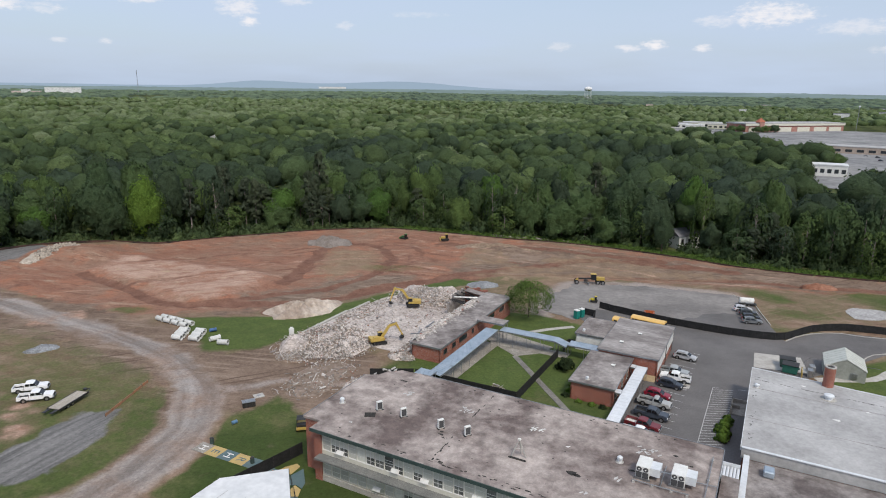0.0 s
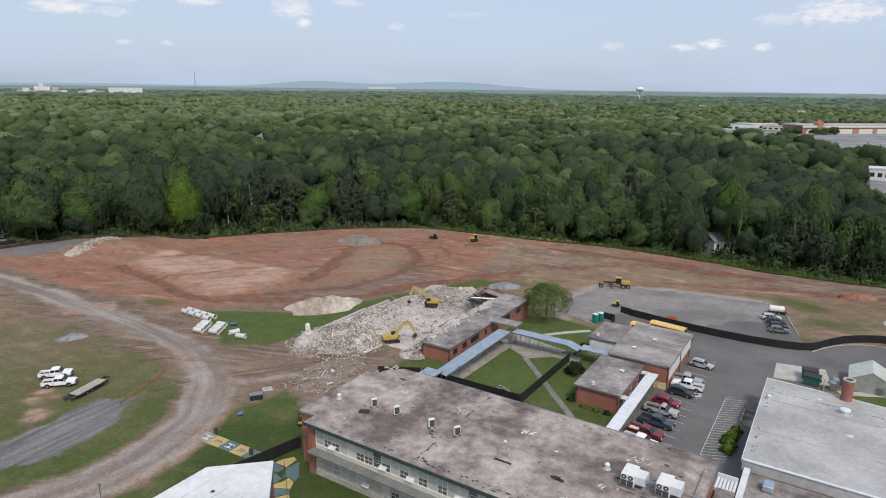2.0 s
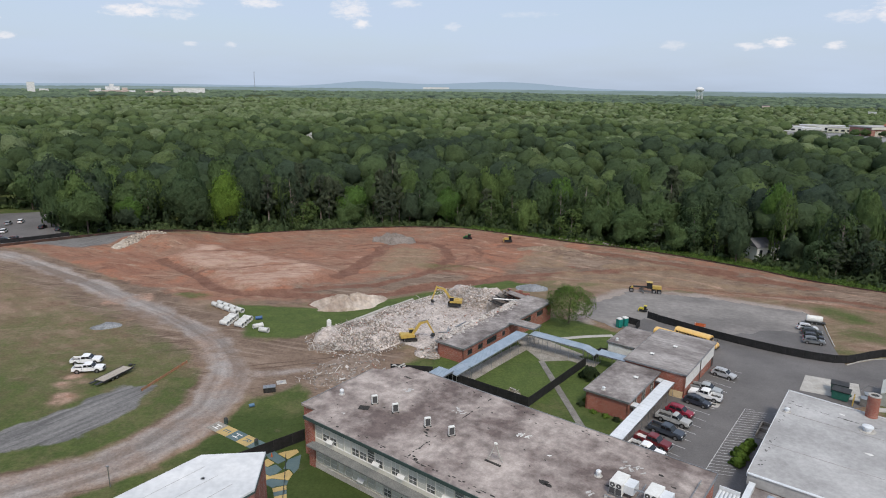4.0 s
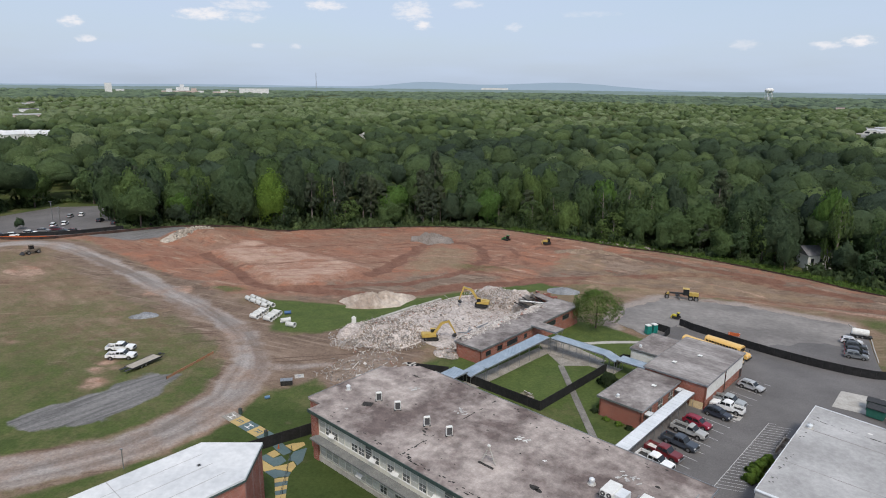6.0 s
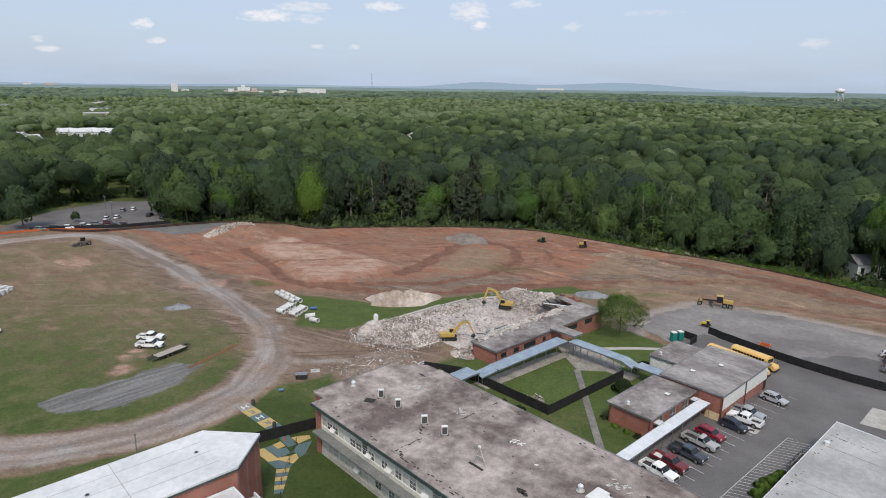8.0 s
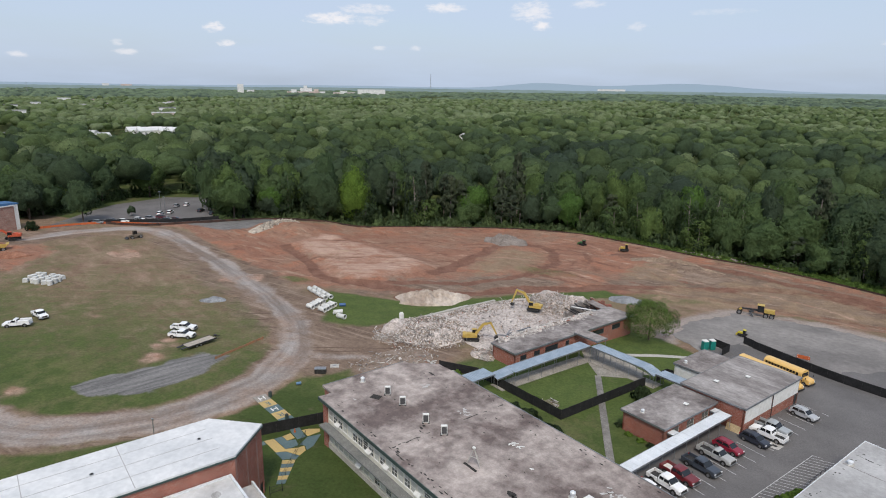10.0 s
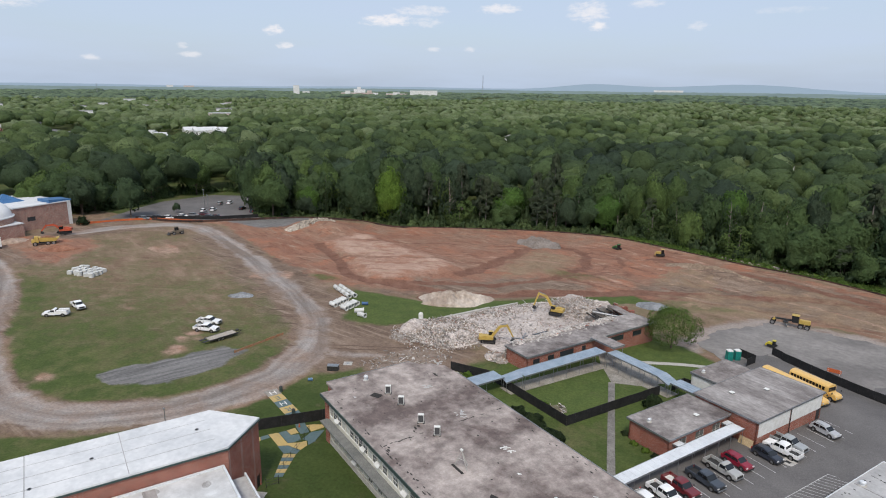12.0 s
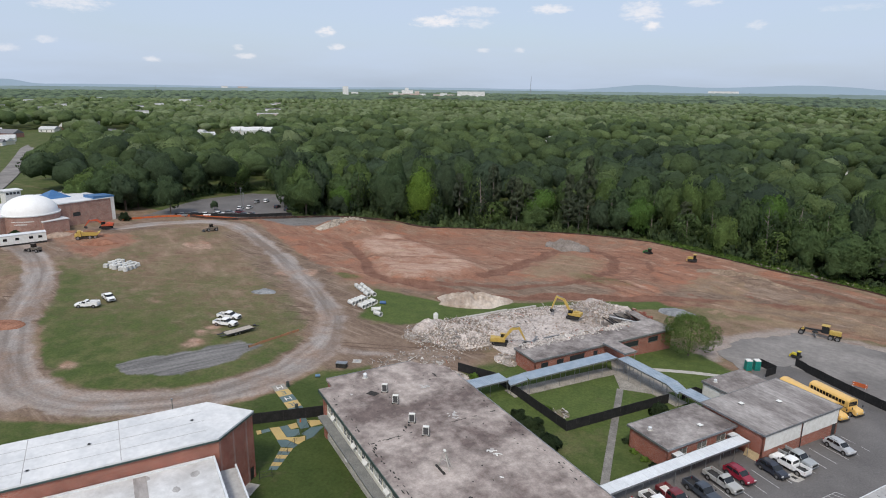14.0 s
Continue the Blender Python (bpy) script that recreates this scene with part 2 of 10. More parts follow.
STEEL = surf("grey_steel", (0.25, 0.26, 0.27), (0.36, 0.37, 0.38), 2, 0.45, 0.7, 0.05)
DARK_STEEL = surf("dark_steel", (0.03, 0.03, 0.032), (0.06, 0.058, 0.055), 3, 0.55, 0.3, 0.1)
CONCRETE = surf("concrete", (0.36, 0.34, 0.31), (0.47, 0.45, 0.42), 0.7, 0.9, bump=0.25, fine=7, fine_amt=0.14, grit=0.1)
PIPE = surf("precast_concrete", (0.5, 0.5, 0.48), (0.62, 0.62, 0.6), 0.8, 0.85, bump=0.15, fine_amt=0.1, rnd=0.08)
ASPHALT = surf("asphalt", (0.104, 0.098, 0.097), (0.172, 0.162, 0.159), 0.09, 0.9, bump=0.2, fine=5, fine_amt=0.16, lo=0.3, hi=0.75, grit=0.09)
ASPHALT_OLD = surf("old_asphalt", (0.165, 0.153, 0.146), (0.275, 0.255, 0.24), 0.07, 0.92, bump=0.15, fine=0.8, fine_amt=0.13, lo=0.38, hi=0.68, grit=0.07)
BLACK_MESH = surf("black_windscreen", (0.012, 0.012, 0.013), (0.024, 0.024, 0.025), 0.8, 0.8, bump=0.2, fine=3, fine_amt=0.2)
CONCRETE_OLD = surf("weathered_concrete", (0.22, 0.2, 0.175), (0.34, 0.315, 0.28), 0.4, 0.92, bump=0.25, fine=4, fine_amt=0.2, grit=0.16)
GLASS = glass("window_glass")
TYRE = surf("tyre_rubber", (0.015, 0.015, 0.016), (0.03, 0.03, 0.03), 5, 0.85, bump=0.1)
YELLOW = surf("machine_yellow", (0.52, 0.37, 0.1), (0.42, 0.29, 0.08), 1.5, 0.5, bump=0.05, fine_amt=0.12)
BUS_YELLOW = paint("bus_yellow", (0.76, 0.48, 0.15))
BARK = surf("bark", (0.09, 0.07, 0.055), (0.15, 0.12, 0.1), 1.5, 0.95, bump=0.6, stretch=(1, 1, 0.25))
LEAF = leaves("leaves", ((0.078, 0.114, 0.068), (0.092, 0.147, 0.067), (0.117, 0.182, 0.066), (0.152, 0.228, 0.07)), False)
# the palest, greyest stop also serves as haze on far trees
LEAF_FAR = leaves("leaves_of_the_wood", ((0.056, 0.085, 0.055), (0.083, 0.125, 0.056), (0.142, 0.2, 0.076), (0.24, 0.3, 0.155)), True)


# ---- building helpers ----
def mesh_object(name, bm, material, smooth=False):
    me = bpy.data.meshes.new(name)
    bm.to_mesh(me)
    bm.free()
    for m in material if isinstance(material, (list, tuple)) else (material,):
        me.materials.append(m)
    if smooth:
        for f in me.polygons:
            f.use_smooth = True
    return new(name, me)


def part(name, bm, material, parent, label="", smooth=False):
    ob = mesh_object(name, bm, material, smooth)
    ob.parent = parent
    return tagged(ob, label)


def share(ob, m, parent=None):
    """Another object on the same mesh."""
    c = new(ob.name.split(".")[0], ob.data)
    c.parent = parent or ob.parent
    c.matrix_basis = m
    return c


def thing(name, label, category, m, group="", kind=""):
    ob = new(name)
    ob.matrix_basis = m
    return tagged(ob, label, category, group, kind)


def box(bm, x0, x1, y0, y1, z0, z1, m=None, bevel=0.0, mat=0):
    g = bmesh.ops.create_cube(bm, size=1.0)["verts"]
    t = Matrix.Translation(((x0 + x1) / 2, (y0 + y1) / 2, (z0 + z1) / 2)) @ Matrix.Diagonal((abs(x1 - x0), abs(y1 - y0), abs(z1 - z0), 1))
    bmesh.ops.transform(bm, matrix=(m @ t) if m else t, verts=g)
    faces = {f for v in g for f in v.link_faces}
    for f in faces:
        f.material_index = mat
    if bevel:
        bmesh.ops.bevel(bm, geom=list({e for v in g for e in v.link_edges}), offset=bevel, segments=1, affect="EDGES")
    return bm


def tube(bm, a, b, r, n=8, r2=None, caps=True):
    a, b = Vector(a), Vector(b)
    d = b - a
    q = d.to_track_quat("Z", "Y").to_matrix().to_4x4()
    bmesh.ops.create_cone(bm, cap_ends=caps, segments=n, radius1=r, radius2=r if r2 is None else r2, depth=d.length, matrix=Matrix.Translation((a + b) / 2) @ q)
    return bm


def prism(bm, outline, z0, z1, mat=0):
    """An outline of x, y raised from z0 to z1."""
    lo = [bm.verts.new((x, y, z0)) for x, y in outline]
    hi = [bm.verts.new((x, y, z1)) for x, y in outline]
    k = len(outline)
    fs = [bm.faces.new(hi), bm.faces.new(lo[::-1])] + [bm.faces.new((lo[i], lo[(i + 1) % k], hi[(i + 1) % k], hi[i])) for i in range(k)]
    for f in fs:
        f.material_index = mat
    bmesh.ops.recalc_face_normals(bm, faces=fs)
    return bm


def profile(bm, pts, x0, x1, m=None):
    """A y, z profile drawn out along x."""
    a = [bm.verts.new((x0, y, z)) for y, z in pts]
    b = [bm.verts.new((x1, y, z)) for y, z in pts]
    k = len(pts)
    fs = [bm.faces.new(a), bm.faces.new(b[::-1])] + [bm.faces.new((a[i], b[i], b[(i + 1) % k], a[(i + 1) % k])) for i in range(k)]
    bmesh.ops.recalc_face_normals(bm, faces=fs)
    if m:
        bmesh.ops.transform(bm, matrix=m, verts=a + b)
    return bm


def fresh():
    return bmesh.new()


# ---- the lie of the land ----
TURN_SITE = -28.2
SITE = pose(-17.8, 81.1, 0, 0, 0, TURN_SITE)
LAND_Y = (-2000, 60, 90, 130, 170, 210, 250, 290, 400, 6000)
LAND_Z = (-0.5, -0.5, -0.8, -1.9, -3.8, -5.6, -7.2, -8.6, -10, -10)


def ground(x, y):
    h = np.interp(y, LAND_Y, LAND_Z)
    k = np.clip((np.asarray(x) + 175) / 70, 0, 1)
    k = 0.45 + 0.55 * k * k * (3 - 2 * k)
    e = np.clip((np.asarray(x) - 55) / 30, 0, 1) * np.clip((150 - np.asarray(y)) / 60, 0, 1)
    return h * k - e


def swell(x, y):
    """The rolling country far beyond the wood."""
    r = np.hypot(x, y)
    return 8 * wobble(x, y, 700, 5) * np.clip((r - 500) / 1500, 0, 1) + 9 * np.clip((r - 1700) / 2400, 0, 1)


def at_site(u, v, dz=0.0, turn=0.0):
    """A pose on the ground, from the school's own axes."""
    p = SITE @ Vector((u, v, 0))
    return pose(p.x, p.y, float(ground(p.x, p.y)) + dz, 0, 0, TURN_SITE + turn)


def at(x, y, turn=0.0, dz=0.0):
    return pose(x, y, float(ground(x, y)) + dz, 0, 0, turn)


def along(pts, step=None):
    """The points of a line smoothed through pts."""
    out = []
    for i in range(len(pts) - 1):
        p0, p1, p2, p3 = (Vector(pts[max(0, min(len(pts) - 1, j))][:2]) for j in (i - 1, i, i + 1, i + 2))
        n = max(2, int((p2 - p1).length / (step or 2.0)))
        for k in range(n):
            t = k / n
            out.append(0.5 * ((2 * p1) + (p2 - p0) * t + (2 * p0 - 5 * p1 + 4 * p2 - p3) * t * t + (3 * p1 - p0 - 3 * p2 + p3) * t ** 3))
    out.append(Vector(pts[-1][:2]))
    return out


SOIL_FENCE = [(-203, 182), (-180, 188), (-161, 212), (-147, 230), (-129, 242), (-113, 243), (-90, 257), (-69, 268), (-46, 278), (-20, 280), (5, 270), (27, 260), (50, 252), (71, 240), (88, 227), (103, 213), (118, 204), (133, 197), (150, 192), (190, 184)]
ROAD = [(-200, 112), (-176, 108), (-157, 101), (-138, 91.5), (-121, 80.5), (-105, 71.5), (-91, 65), (-78, 61), (-67, 61.8), (-57.5, 66), (-50, 72.5), (-44.8, 80.5), (-42.3, 89), (-42.3, 99), (-47.5, 112), (-62, 128), (-88, 145), (-130, 168), (-160, 181), (-181, 181), (-193, 166), (-198, 146)]
SPUR = [(-98, 60), (-84, 57), (-70, 57)]


def near_line(X, Y, line):
    d = np.full(X.shape, 1e9)
    for a, b in zip(line, line[1:]):
        ax, ay, bx, by = a[0], a[1], b[0], b[1]
        t = np.clip(((X - ax) * (bx - ax) + (Y - ay) * (by - ay)) / ((bx - ax) ** 2 + (by - ay) ** 2 + 1e-9), 0, 1)
        d = np.minimum(d, np.hypot(X - ax - t * (bx - ax), Y - ay - t * (by - ay)))
    return d


def inside(X, Y, poly, soft=3.0):
    """1 within the outline, 0 outside, with a soft edge."""
    c = np.zeros(X.shape, bool)
    k = len(poly)
    for i in range(k):
        (x0, y0), (x1, y1) = poly[i], poly[(i + 1) % k]
        if y0 != y1:
            c ^= ((y0 > Y) != (y1 > Y)) & (X < (x1 - x0) * (Y - y0) / (y1 - y0) + x0)
    d = near_line(X, Y, list(poly) + [poly[0]])
    return np.clip(0.5 + np.where(c, d, -d) / soft, 0, 1)


def wobble(X, Y, size, seed):
    """Smooth random field from 0 to 1."""
    r = np.random.RandomState(seed)
    tab = r.rand(64, 64)
    out, amp, tot = np.zeros(X.shape), 1.0, 0.0
    for o in range(4):
        gx, gy = X / size * 2 ** o + 13.7 * o, Y / size * 2 ** o + 7.1 * o
        ix, iy = np.floor(gx).astype(int), np.floor(gy).astype(int)
        fx, fy = gx - ix, gy - iy
        fx, fy = fx * fx * (3 - 2 * fx), fy * fy * (3 - 2 * fy)
        v = (tab[ix % 64, iy % 64] * (1 - fx) + tab[(ix + 1) % 64, iy % 64] * fx) * (1 - fy) + (tab[ix % 64, (iy + 1) % 64] * (1 - fx) + tab[(ix + 1) % 64, (iy + 1) % 64] * fx) * fy
        out += amp * v
        tot += amp
        amp *= 0.5
    return out / tot


def grown(lo, hi, a, b, step):
    """Coordinates even between a and b, then spreading out to lo and hi."""
    mid = list(np.arange(a, b, step))
    s, x, left, right = step, a, [], []
    while x > lo:
        s *= 1.18
        x -= s
        left.append(max(x, lo))
    s, x = step, mid[-1]
    while x < hi:
        s *= 1.18
        x += s
        right.append(min(x, hi))
    return np.array(left[::-1] + mid + right)


def grid_mesh(name, X, Y, Z):
    ny, nx = X.shape
    co = np.stack([X, Y, Z], -1).reshape(-1, 3).astype(np.float32)
    idx = np.arange(nx * ny).reshape(ny, nx)
    q = np.stack([idx[:-1, :-1], idx[:-1, 1:], idx[1:, 1:], idx[1:, :-1]], -1).reshape(-1, 4)
    return raw_mesh(name, co, q)


def raw_mesh(name, co, quads):
    me = bpy.data.meshes.new(name)
    quads = np.asarray(quads, np.int32)
    k = quads.shape[1]
    me.vertices.add(len(co))
    me.vertices.foreach_set("co", np.ascontiguousarray(co, np.float32).ravel())
    me.loops.add(quads.size)
    me.loops.foreach_set("vertex_index", quads.ravel())
    me.polygons.add(len(quads))
    me.polygons.foreach_set("loop_start", np.arange(0, quads.size, k, dtype=np.int32))
    me.update(calc_edges=True)
    return me


# ---- ground ----
LAWN_ISLAND = [(-100, 69), (-86, 62), (-77, 60), (-66, 61), (-52, 70), (-45, 80), (-43, 93), (-46, 106), (-54, 117), (-73, 128), (-98, 145), (-146, 172), (-170, 175), (-189, 160), (-188, 116), (-162, 100), (-127, 79)]
RED = [(-215, 175), (-180, 186), (-150, 228), (-125, 241), (-90, 256), (-47, 279), (-20, 281), (28, 259), (70, 239), (105, 212), (150, 192), (190, 184), (190, 170), (143, 176), (104, 184), (88, 190), (60, 194), (20, 196), (-13, 182), (-45, 160), (-65, 156), (-90, 151), (-130, 177), (-165, 192)]
PAD = [(-114, 198), (-109, 219), (-88, 211), (-66, 204), (-47, 190), (-56, 178), (-63, 165), (-72, 166), (-90, 178)]
GRASS_STRIP = [(-66, 152), (-45, 153), (-30, 163), (-13, 180), (4, 196), (14, 192), (0, 180), (-18, 163), (-33, 141), (-40, 130), (-52, 128)]
LAWN_SOUTH = [(-36, 101), (-30, 108), (-24, 101), (-14, 102), (-5, 118), (-8, 124), (2, 146), (14, 160), (26, 158), (36, 148), (42, 132), (38, 100), (40, 90), (60, 50), (40, 20), (-30, 20), (-70, 40), (-66, 52), (-50, 64), (-42, 78), (-40, 90), (-39, 100)]
EAST_GRASS = [(84, 160), (92, 166), (92, 188), (110, 186), (160, 176), (170, 150), (110, 146), (92, 146), (84, 142), (80, 146)]
EAST_LAWN = [(78, 118), (100, 131), (160, 120), (160, 60), (80, 80)]


def beside(X, Y, line):
    """Signed distance from a line and the way along it."""
    best, side, run, s0 = np.full(X.shape, 1e9), np.zeros(X.shape), np.zeros(X.shape), 0.0
    for a, b in zip(line, line[1:]):
        dx, dy = b[0] - a[0], b[1] - a[1]
        L = math.hypot(dx, dy) + 1e-9
        t = np.clip(((X - a[0]) * dx + (Y - a[1]) * dy) / L ** 2, 0, 1)
        d = np.hypot(X - a[0] - t * dx, Y - a[1] - t * dy)
        sg = np.sign((X - a[0]) * dy - (Y - a[1]) * dx)
        hit = d < best
        best, side, run = np.where(hit, d, best), np.where(hit, d * sg, side), np.where(hit, s0 + t * L, run)
        s0 += L
    return side, run


def build_ground():
    xs = grown(-4700, 4700, -226, 150, 1.0)
    ys = grown(-1500, 4700, 34, 294, 1.0)
    X, Y = np.meshgrid(xs, ys)
    w1, w2, w3 = wobble(X, Y, 16, 1), wobble(X, Y, 5, 2), wobble(X, Y, 45, 3)
    wx, wy = X + 5 * (w1 - 0.5) + 1.6 * (w2 - 0.5), Y + 5 * (wobble(X, Y, 16, 8) - 0.5) + 1.6 * (wobble(X, Y, 5, 9) - 0.5)
    rx, ry = X + 0.35 * (wx - X), Y + 0.35 * (wy - Y)
    road = near_line(rx, ry, along(ROAD, 4))
    road = np.minimum(road, near_line(rx, ry, along(SPUR, 4)) + 1.5)
    side, run = beside(rx, ry, along(ROAD, 4))
    gravel = np.clip((5.9 - road + 3.2 * (w2 - 0.5)) / 3.4, 0, 1)
    north = np.clip((Y - 104) / 14, 0, 1) * np.clip((185 - Y) / 20, 0, 1)
    gravel *= 1 - north * np.clip(0.28 + 1.3 * (w1 - 0.5), 0, 0.6)
    gravel = np.maximum(gravel, 0.75 * np.clip((3.2 - near_line(wx, wy, [(-40, 110), (-28, 116), (-14, 112)])) / 3, 0, 1))
    px, py = X + 2.2 * (wx - X), Y + 2.2 * (wy - Y)
    gravel = np.maximum(gravel, 0.9 * np.clip((6.0 - near_line(wx, wy, [(27, 158), (29, 172), (42, 190), (64, 188), (87, 178)])) / 5, 0, 1))
    patch = inside(px, py, [(-70, 79), (-62, 77.5), (-55, 82), (-53, 89), (-57, 99.5), (-61, 99), (-66, 88)], 2.0)
    patch = np.maximum(patch, 0.9 * inside(wx, wy, [(-172, 197), (-160, 198), (-150, 200), (-143, 208), (-143, 224), (-150, 230), (-163, 220)], 5))
    verge = np.clip((8.8 - road) / 3.0, 0, 1)
    red = inside(wx, wy, RED, 7.0)
    red = np.maximum(red, 0.95 * inside(wx, wy, [(-205, 112), (-206, 150), (-190, 150), (-170, 142), (-160, 120), (-178, 112)], 8))
    red = np.maximum(red, 0.8 * inside(wx, wy, [(-114, 62), (-108, 70), (-116, 80), (-134, 88), (-126, 76)], 5))
    red = np.maximum(red, 0.5 * verge * np.clip((w1 - 0.45) * 6, 0, 1))
    pad = inside(wx, wy, PAD, 11.0) * np.clip(0.75 + 1.3 * (w2 - 0.5) + 1.1 * (w1 - 0.4), 0.25, 1)
    # lawn, thinner to the north of the island
    fade = np.clip(1.12 - (Y - 86) / 52 + 0.6 * (w1 - 0.5) + 0.35 * (w2 - 0.5), 0.0, 1)
    fade = np.where(X < -150, fade * 0.7, fade)
    grass = inside(wx, wy, LAWN_ISLAND, 4.0) * (0.31 + 0.36 * fade + 0.28 * np.clip((88 - Y) / 14, 0, 1) + 0.3 * (w3 - 0.5))
    band = np.clip((15 - road + 6 * (w1 - 0.5)) / 5, 0, 1) * np.clip((113 - Y) / 8, 0, 1)
    grass = np.maximum(grass, 0.74 * band * inside(wx, wy, LAWN_ISLAND, 4.0))
    grass = np.maximum(grass, inside(wx, wy, GRASS_STRIP, 3.0))
    grass = np.maximum(grass, inside(wx, wy, LAWN_SOUTH, 3.0) * np.clip(1.3 - 0.5 * (w2 > 0.62), 0, 1))
    grass = np.maximum(grass, inside(wx, wy, EAST_GRASS, 4.0) * np.clip(0.42 + 1.5 * (w1 - 0.5), 0.1, 0.8))
    grass = np.maximum(grass, inside(wx, wy, EAST_LAWN, 3.0))
    grass = np.maximum(grass, 0.5 * inside(wx, wy, [(0, 190), (20, 200), (40, 198), (30, 190), (12, 186)], 5) * (w2 > 0.4))
    grass = np.maximum(grass, 0.85 * inside(wx, wy, [(-11, 111), (-14, 119), (-9, 125), (-3, 124), (0, 116), (-6, 109)], 4))
    grass = np.maximum(grass, 0.6 * np.clip((9 - np.hypot(wx + 82, (wy - 158) * 1.8)) / 5, 0, 1))
    grass = np.maximum(grass, 0.45 * np.clip((16 - np.hypot(wx + 15, (wy - 207) * 2)) / 8, 0, 1))
    grass *= 1 - np.clip((6.3 - road + 3.2 * (w2 - 0.5)) / 1.8, 0, 1)
    grass *= 1 - inside(wx, wy, [(-200, 108), (-205, 148), (-172, 140), (-160, 122), (-172, 106)], 8)
    beyond = np.clip((Y - np.interp(X, [p[0] for p in SOIL_FENCE], [p[1] for p in SOIL_FENCE])) / 3, 0, 1)
    outer = ((X < -235) | (X > 200) | (Y < 25))
    grass = np.where(outer, 0.8, grass)
    grass = np.maximum(grass * (1 - beyond), beyond * 1.0)
    red, gravel = red * (1 - beyond), gravel * (1 - beyond)
    lush = inside(wx, wy, [(-12, 104), (-6, 124), (2, 146), (14, 160), (26, 158), (36, 148), (42, 132), (28, 110)], 2.0)
    lush = np.maximum(np.maximum(lush, 0.8 * inside(wx, wy, GRASS_STRIP, 3.0)), 0.7 * inside(wx, wy, EAST_LAWN, 3.0))
    deep = inside(wx, wy, LAWN_SOUTH, 3.0) * np.clip((100 - Y) / 8, 0, 1) * np.clip((X + 40) / 6, 0, 1)
    bare = np.zeros(X.shape)
    for bx, by, br in ((-68.3, 93.0, 3.2), (-72.6, 97.5, 2.6), (-73.5, 102, 2.2), (-79, 71, 3.0), (-70, 100, 2.0), (-96, 150, 8.0), (-150, 152, 7.0), (-104, 106, 2.5)):
        bare = np.maximum(bare, np.clip((br - np.hypot(wx - bx, (wy - by) * 1.2) + 5 * (w2 - 0.5)) / 2.5, 0, 0.85))
    grass *= 1 - 0.85 * bare
    tracks = np.zeros(X.shape)
    for line, wd in (([(-50, 186), (-46, 215), (-44, 252)], 3.5), ([(-62, 164), (-40, 178), (-22, 196), (-18, 220), (-26, 244), (-44, 252)], 3.0), ([(-46, 157), (-20, 180), (20, 208), (60, 222), (100, 205)], 4.0), ([(-114, 195), (-90, 176), (-70, 163), (-30, 168)], 3.0), ([(10, 200), (40, 200), (90, 196), (140, 182)], 3.0), ([(0, 250), (40, 240), (80, 222)], 4.0)):
        tracks = np.maximum(tracks, np.clip((wd - near_line(wx, wy, along(line, 4))) / 2.0, 0, 1))
    pale = pad
    # churned mud: between the haul road and the rubble, and along the east of the graded site
    mud = 0.95 * inside(wx, wy, [(-44, 102), (-46, 126), (-36, 138), (-26, 140), (-14, 122), (-16, 108), (-28, 102)], 8)
    mud = np.maximum(mud, inside(wx, wy, [(4, 202), (14, 236), (34, 246), (64, 237), (100, 211), (150, 190), (190, 182), (190, 172), (104, 188), (60, 199)], 12) * np.clip(0.74 + 1.0 * w1, 0, 1))
    mud = np.maximum(mud, 0.8 * north * np.clip((15 - road) / 7, 0, 1) * np.clip(0.35 + w1, 0, 1))
    mud = np.maximum(mud, 0.7 * verge * np.clip((w1 - 0.35) * 4, 0, 1))
    mud = np.maximum(mud, 0.7 * inside(wx, wy, [(-60, 152), (-40, 158), (-12, 182), (-4, 198), (-30, 196), (-58, 172)], 10) * (0.4 + w1))
    # scraper passes that curve along the edge of the wood
    rnd = random.Random(8)
    for k in range(16):
        off = 9 + 3.9 * k + rnd.uniform(-1.5, 1.5)
        base = SOIL_FENCE[5 + rnd.randint(0, 4):16 + rnd.randint(0, 3)]
        lines = [(x - 0.35 * off * (1 if x > -20 else -0.6) + rnd.uniform(-3, 3), y - off + rnd.uniform(-2.5, 2.5)) for x, y in base]
        hit = np.clip((rnd.uniform(0.7, 1.7) - near_line(rx, ry, along(lines, 6))) / 0.9, 0, 1) * (0.35 + 0.6 * w1) * red
        if k % 3:
            tracks = np.maximum(tracks, 0.9 * hit)
        else:
            pale = np.maximum(pale, 0.85 * hit)
    pale = np.maximum(pale, 0.7 * np.clip((2.5 - near_line(wx, wy, along([(20, 203), (45, 199), (75, 196), (100, 188)], 4))) / 2, 0, 1))
    pale = np.maximum(pale, 0.9 * np.clip((2.0 - near_line(wx, wy, along([(-24, 166), (-12, 182), (-4, 198)], 4))) / 2, 0, 1))
    tan = 0.75 * inside(wx, wy, [(-42, 200), (-43, 238), (-24, 238), (-20, 208), (-34, 192)], 8)
    tan = np.maximum(tan, 0.9 * inside(wx, wy, [(14, 196), (22, 203), (44, 202), (42, 192), (24, 188)], 6))
    tan = np.maximum(tan, 0.62 * inside(wx, wy, [(8, 199), (22, 216), (70, 216), (104, 198), (60, 193)], 9) * np.clip(0.4 + 1.2 * w2, 0, 1))
    tan = np.maximum(tan, 0.6 * inside(wx, wy, [(-10, 214), (10, 240), (60, 232), (90, 206), (40, 210)], 12) * (w1 > 0.45))
    pale = np.maximum(pale, 0.8 * bare)
    pale *= 1 - 0.7 * tracks
    # relief: graded banks, ruts, heaps
    Z = ground(X, Y)
    site = np.clip((inside(X, Y, RED, 20) - 0.3) * 1.6, 0, 1)
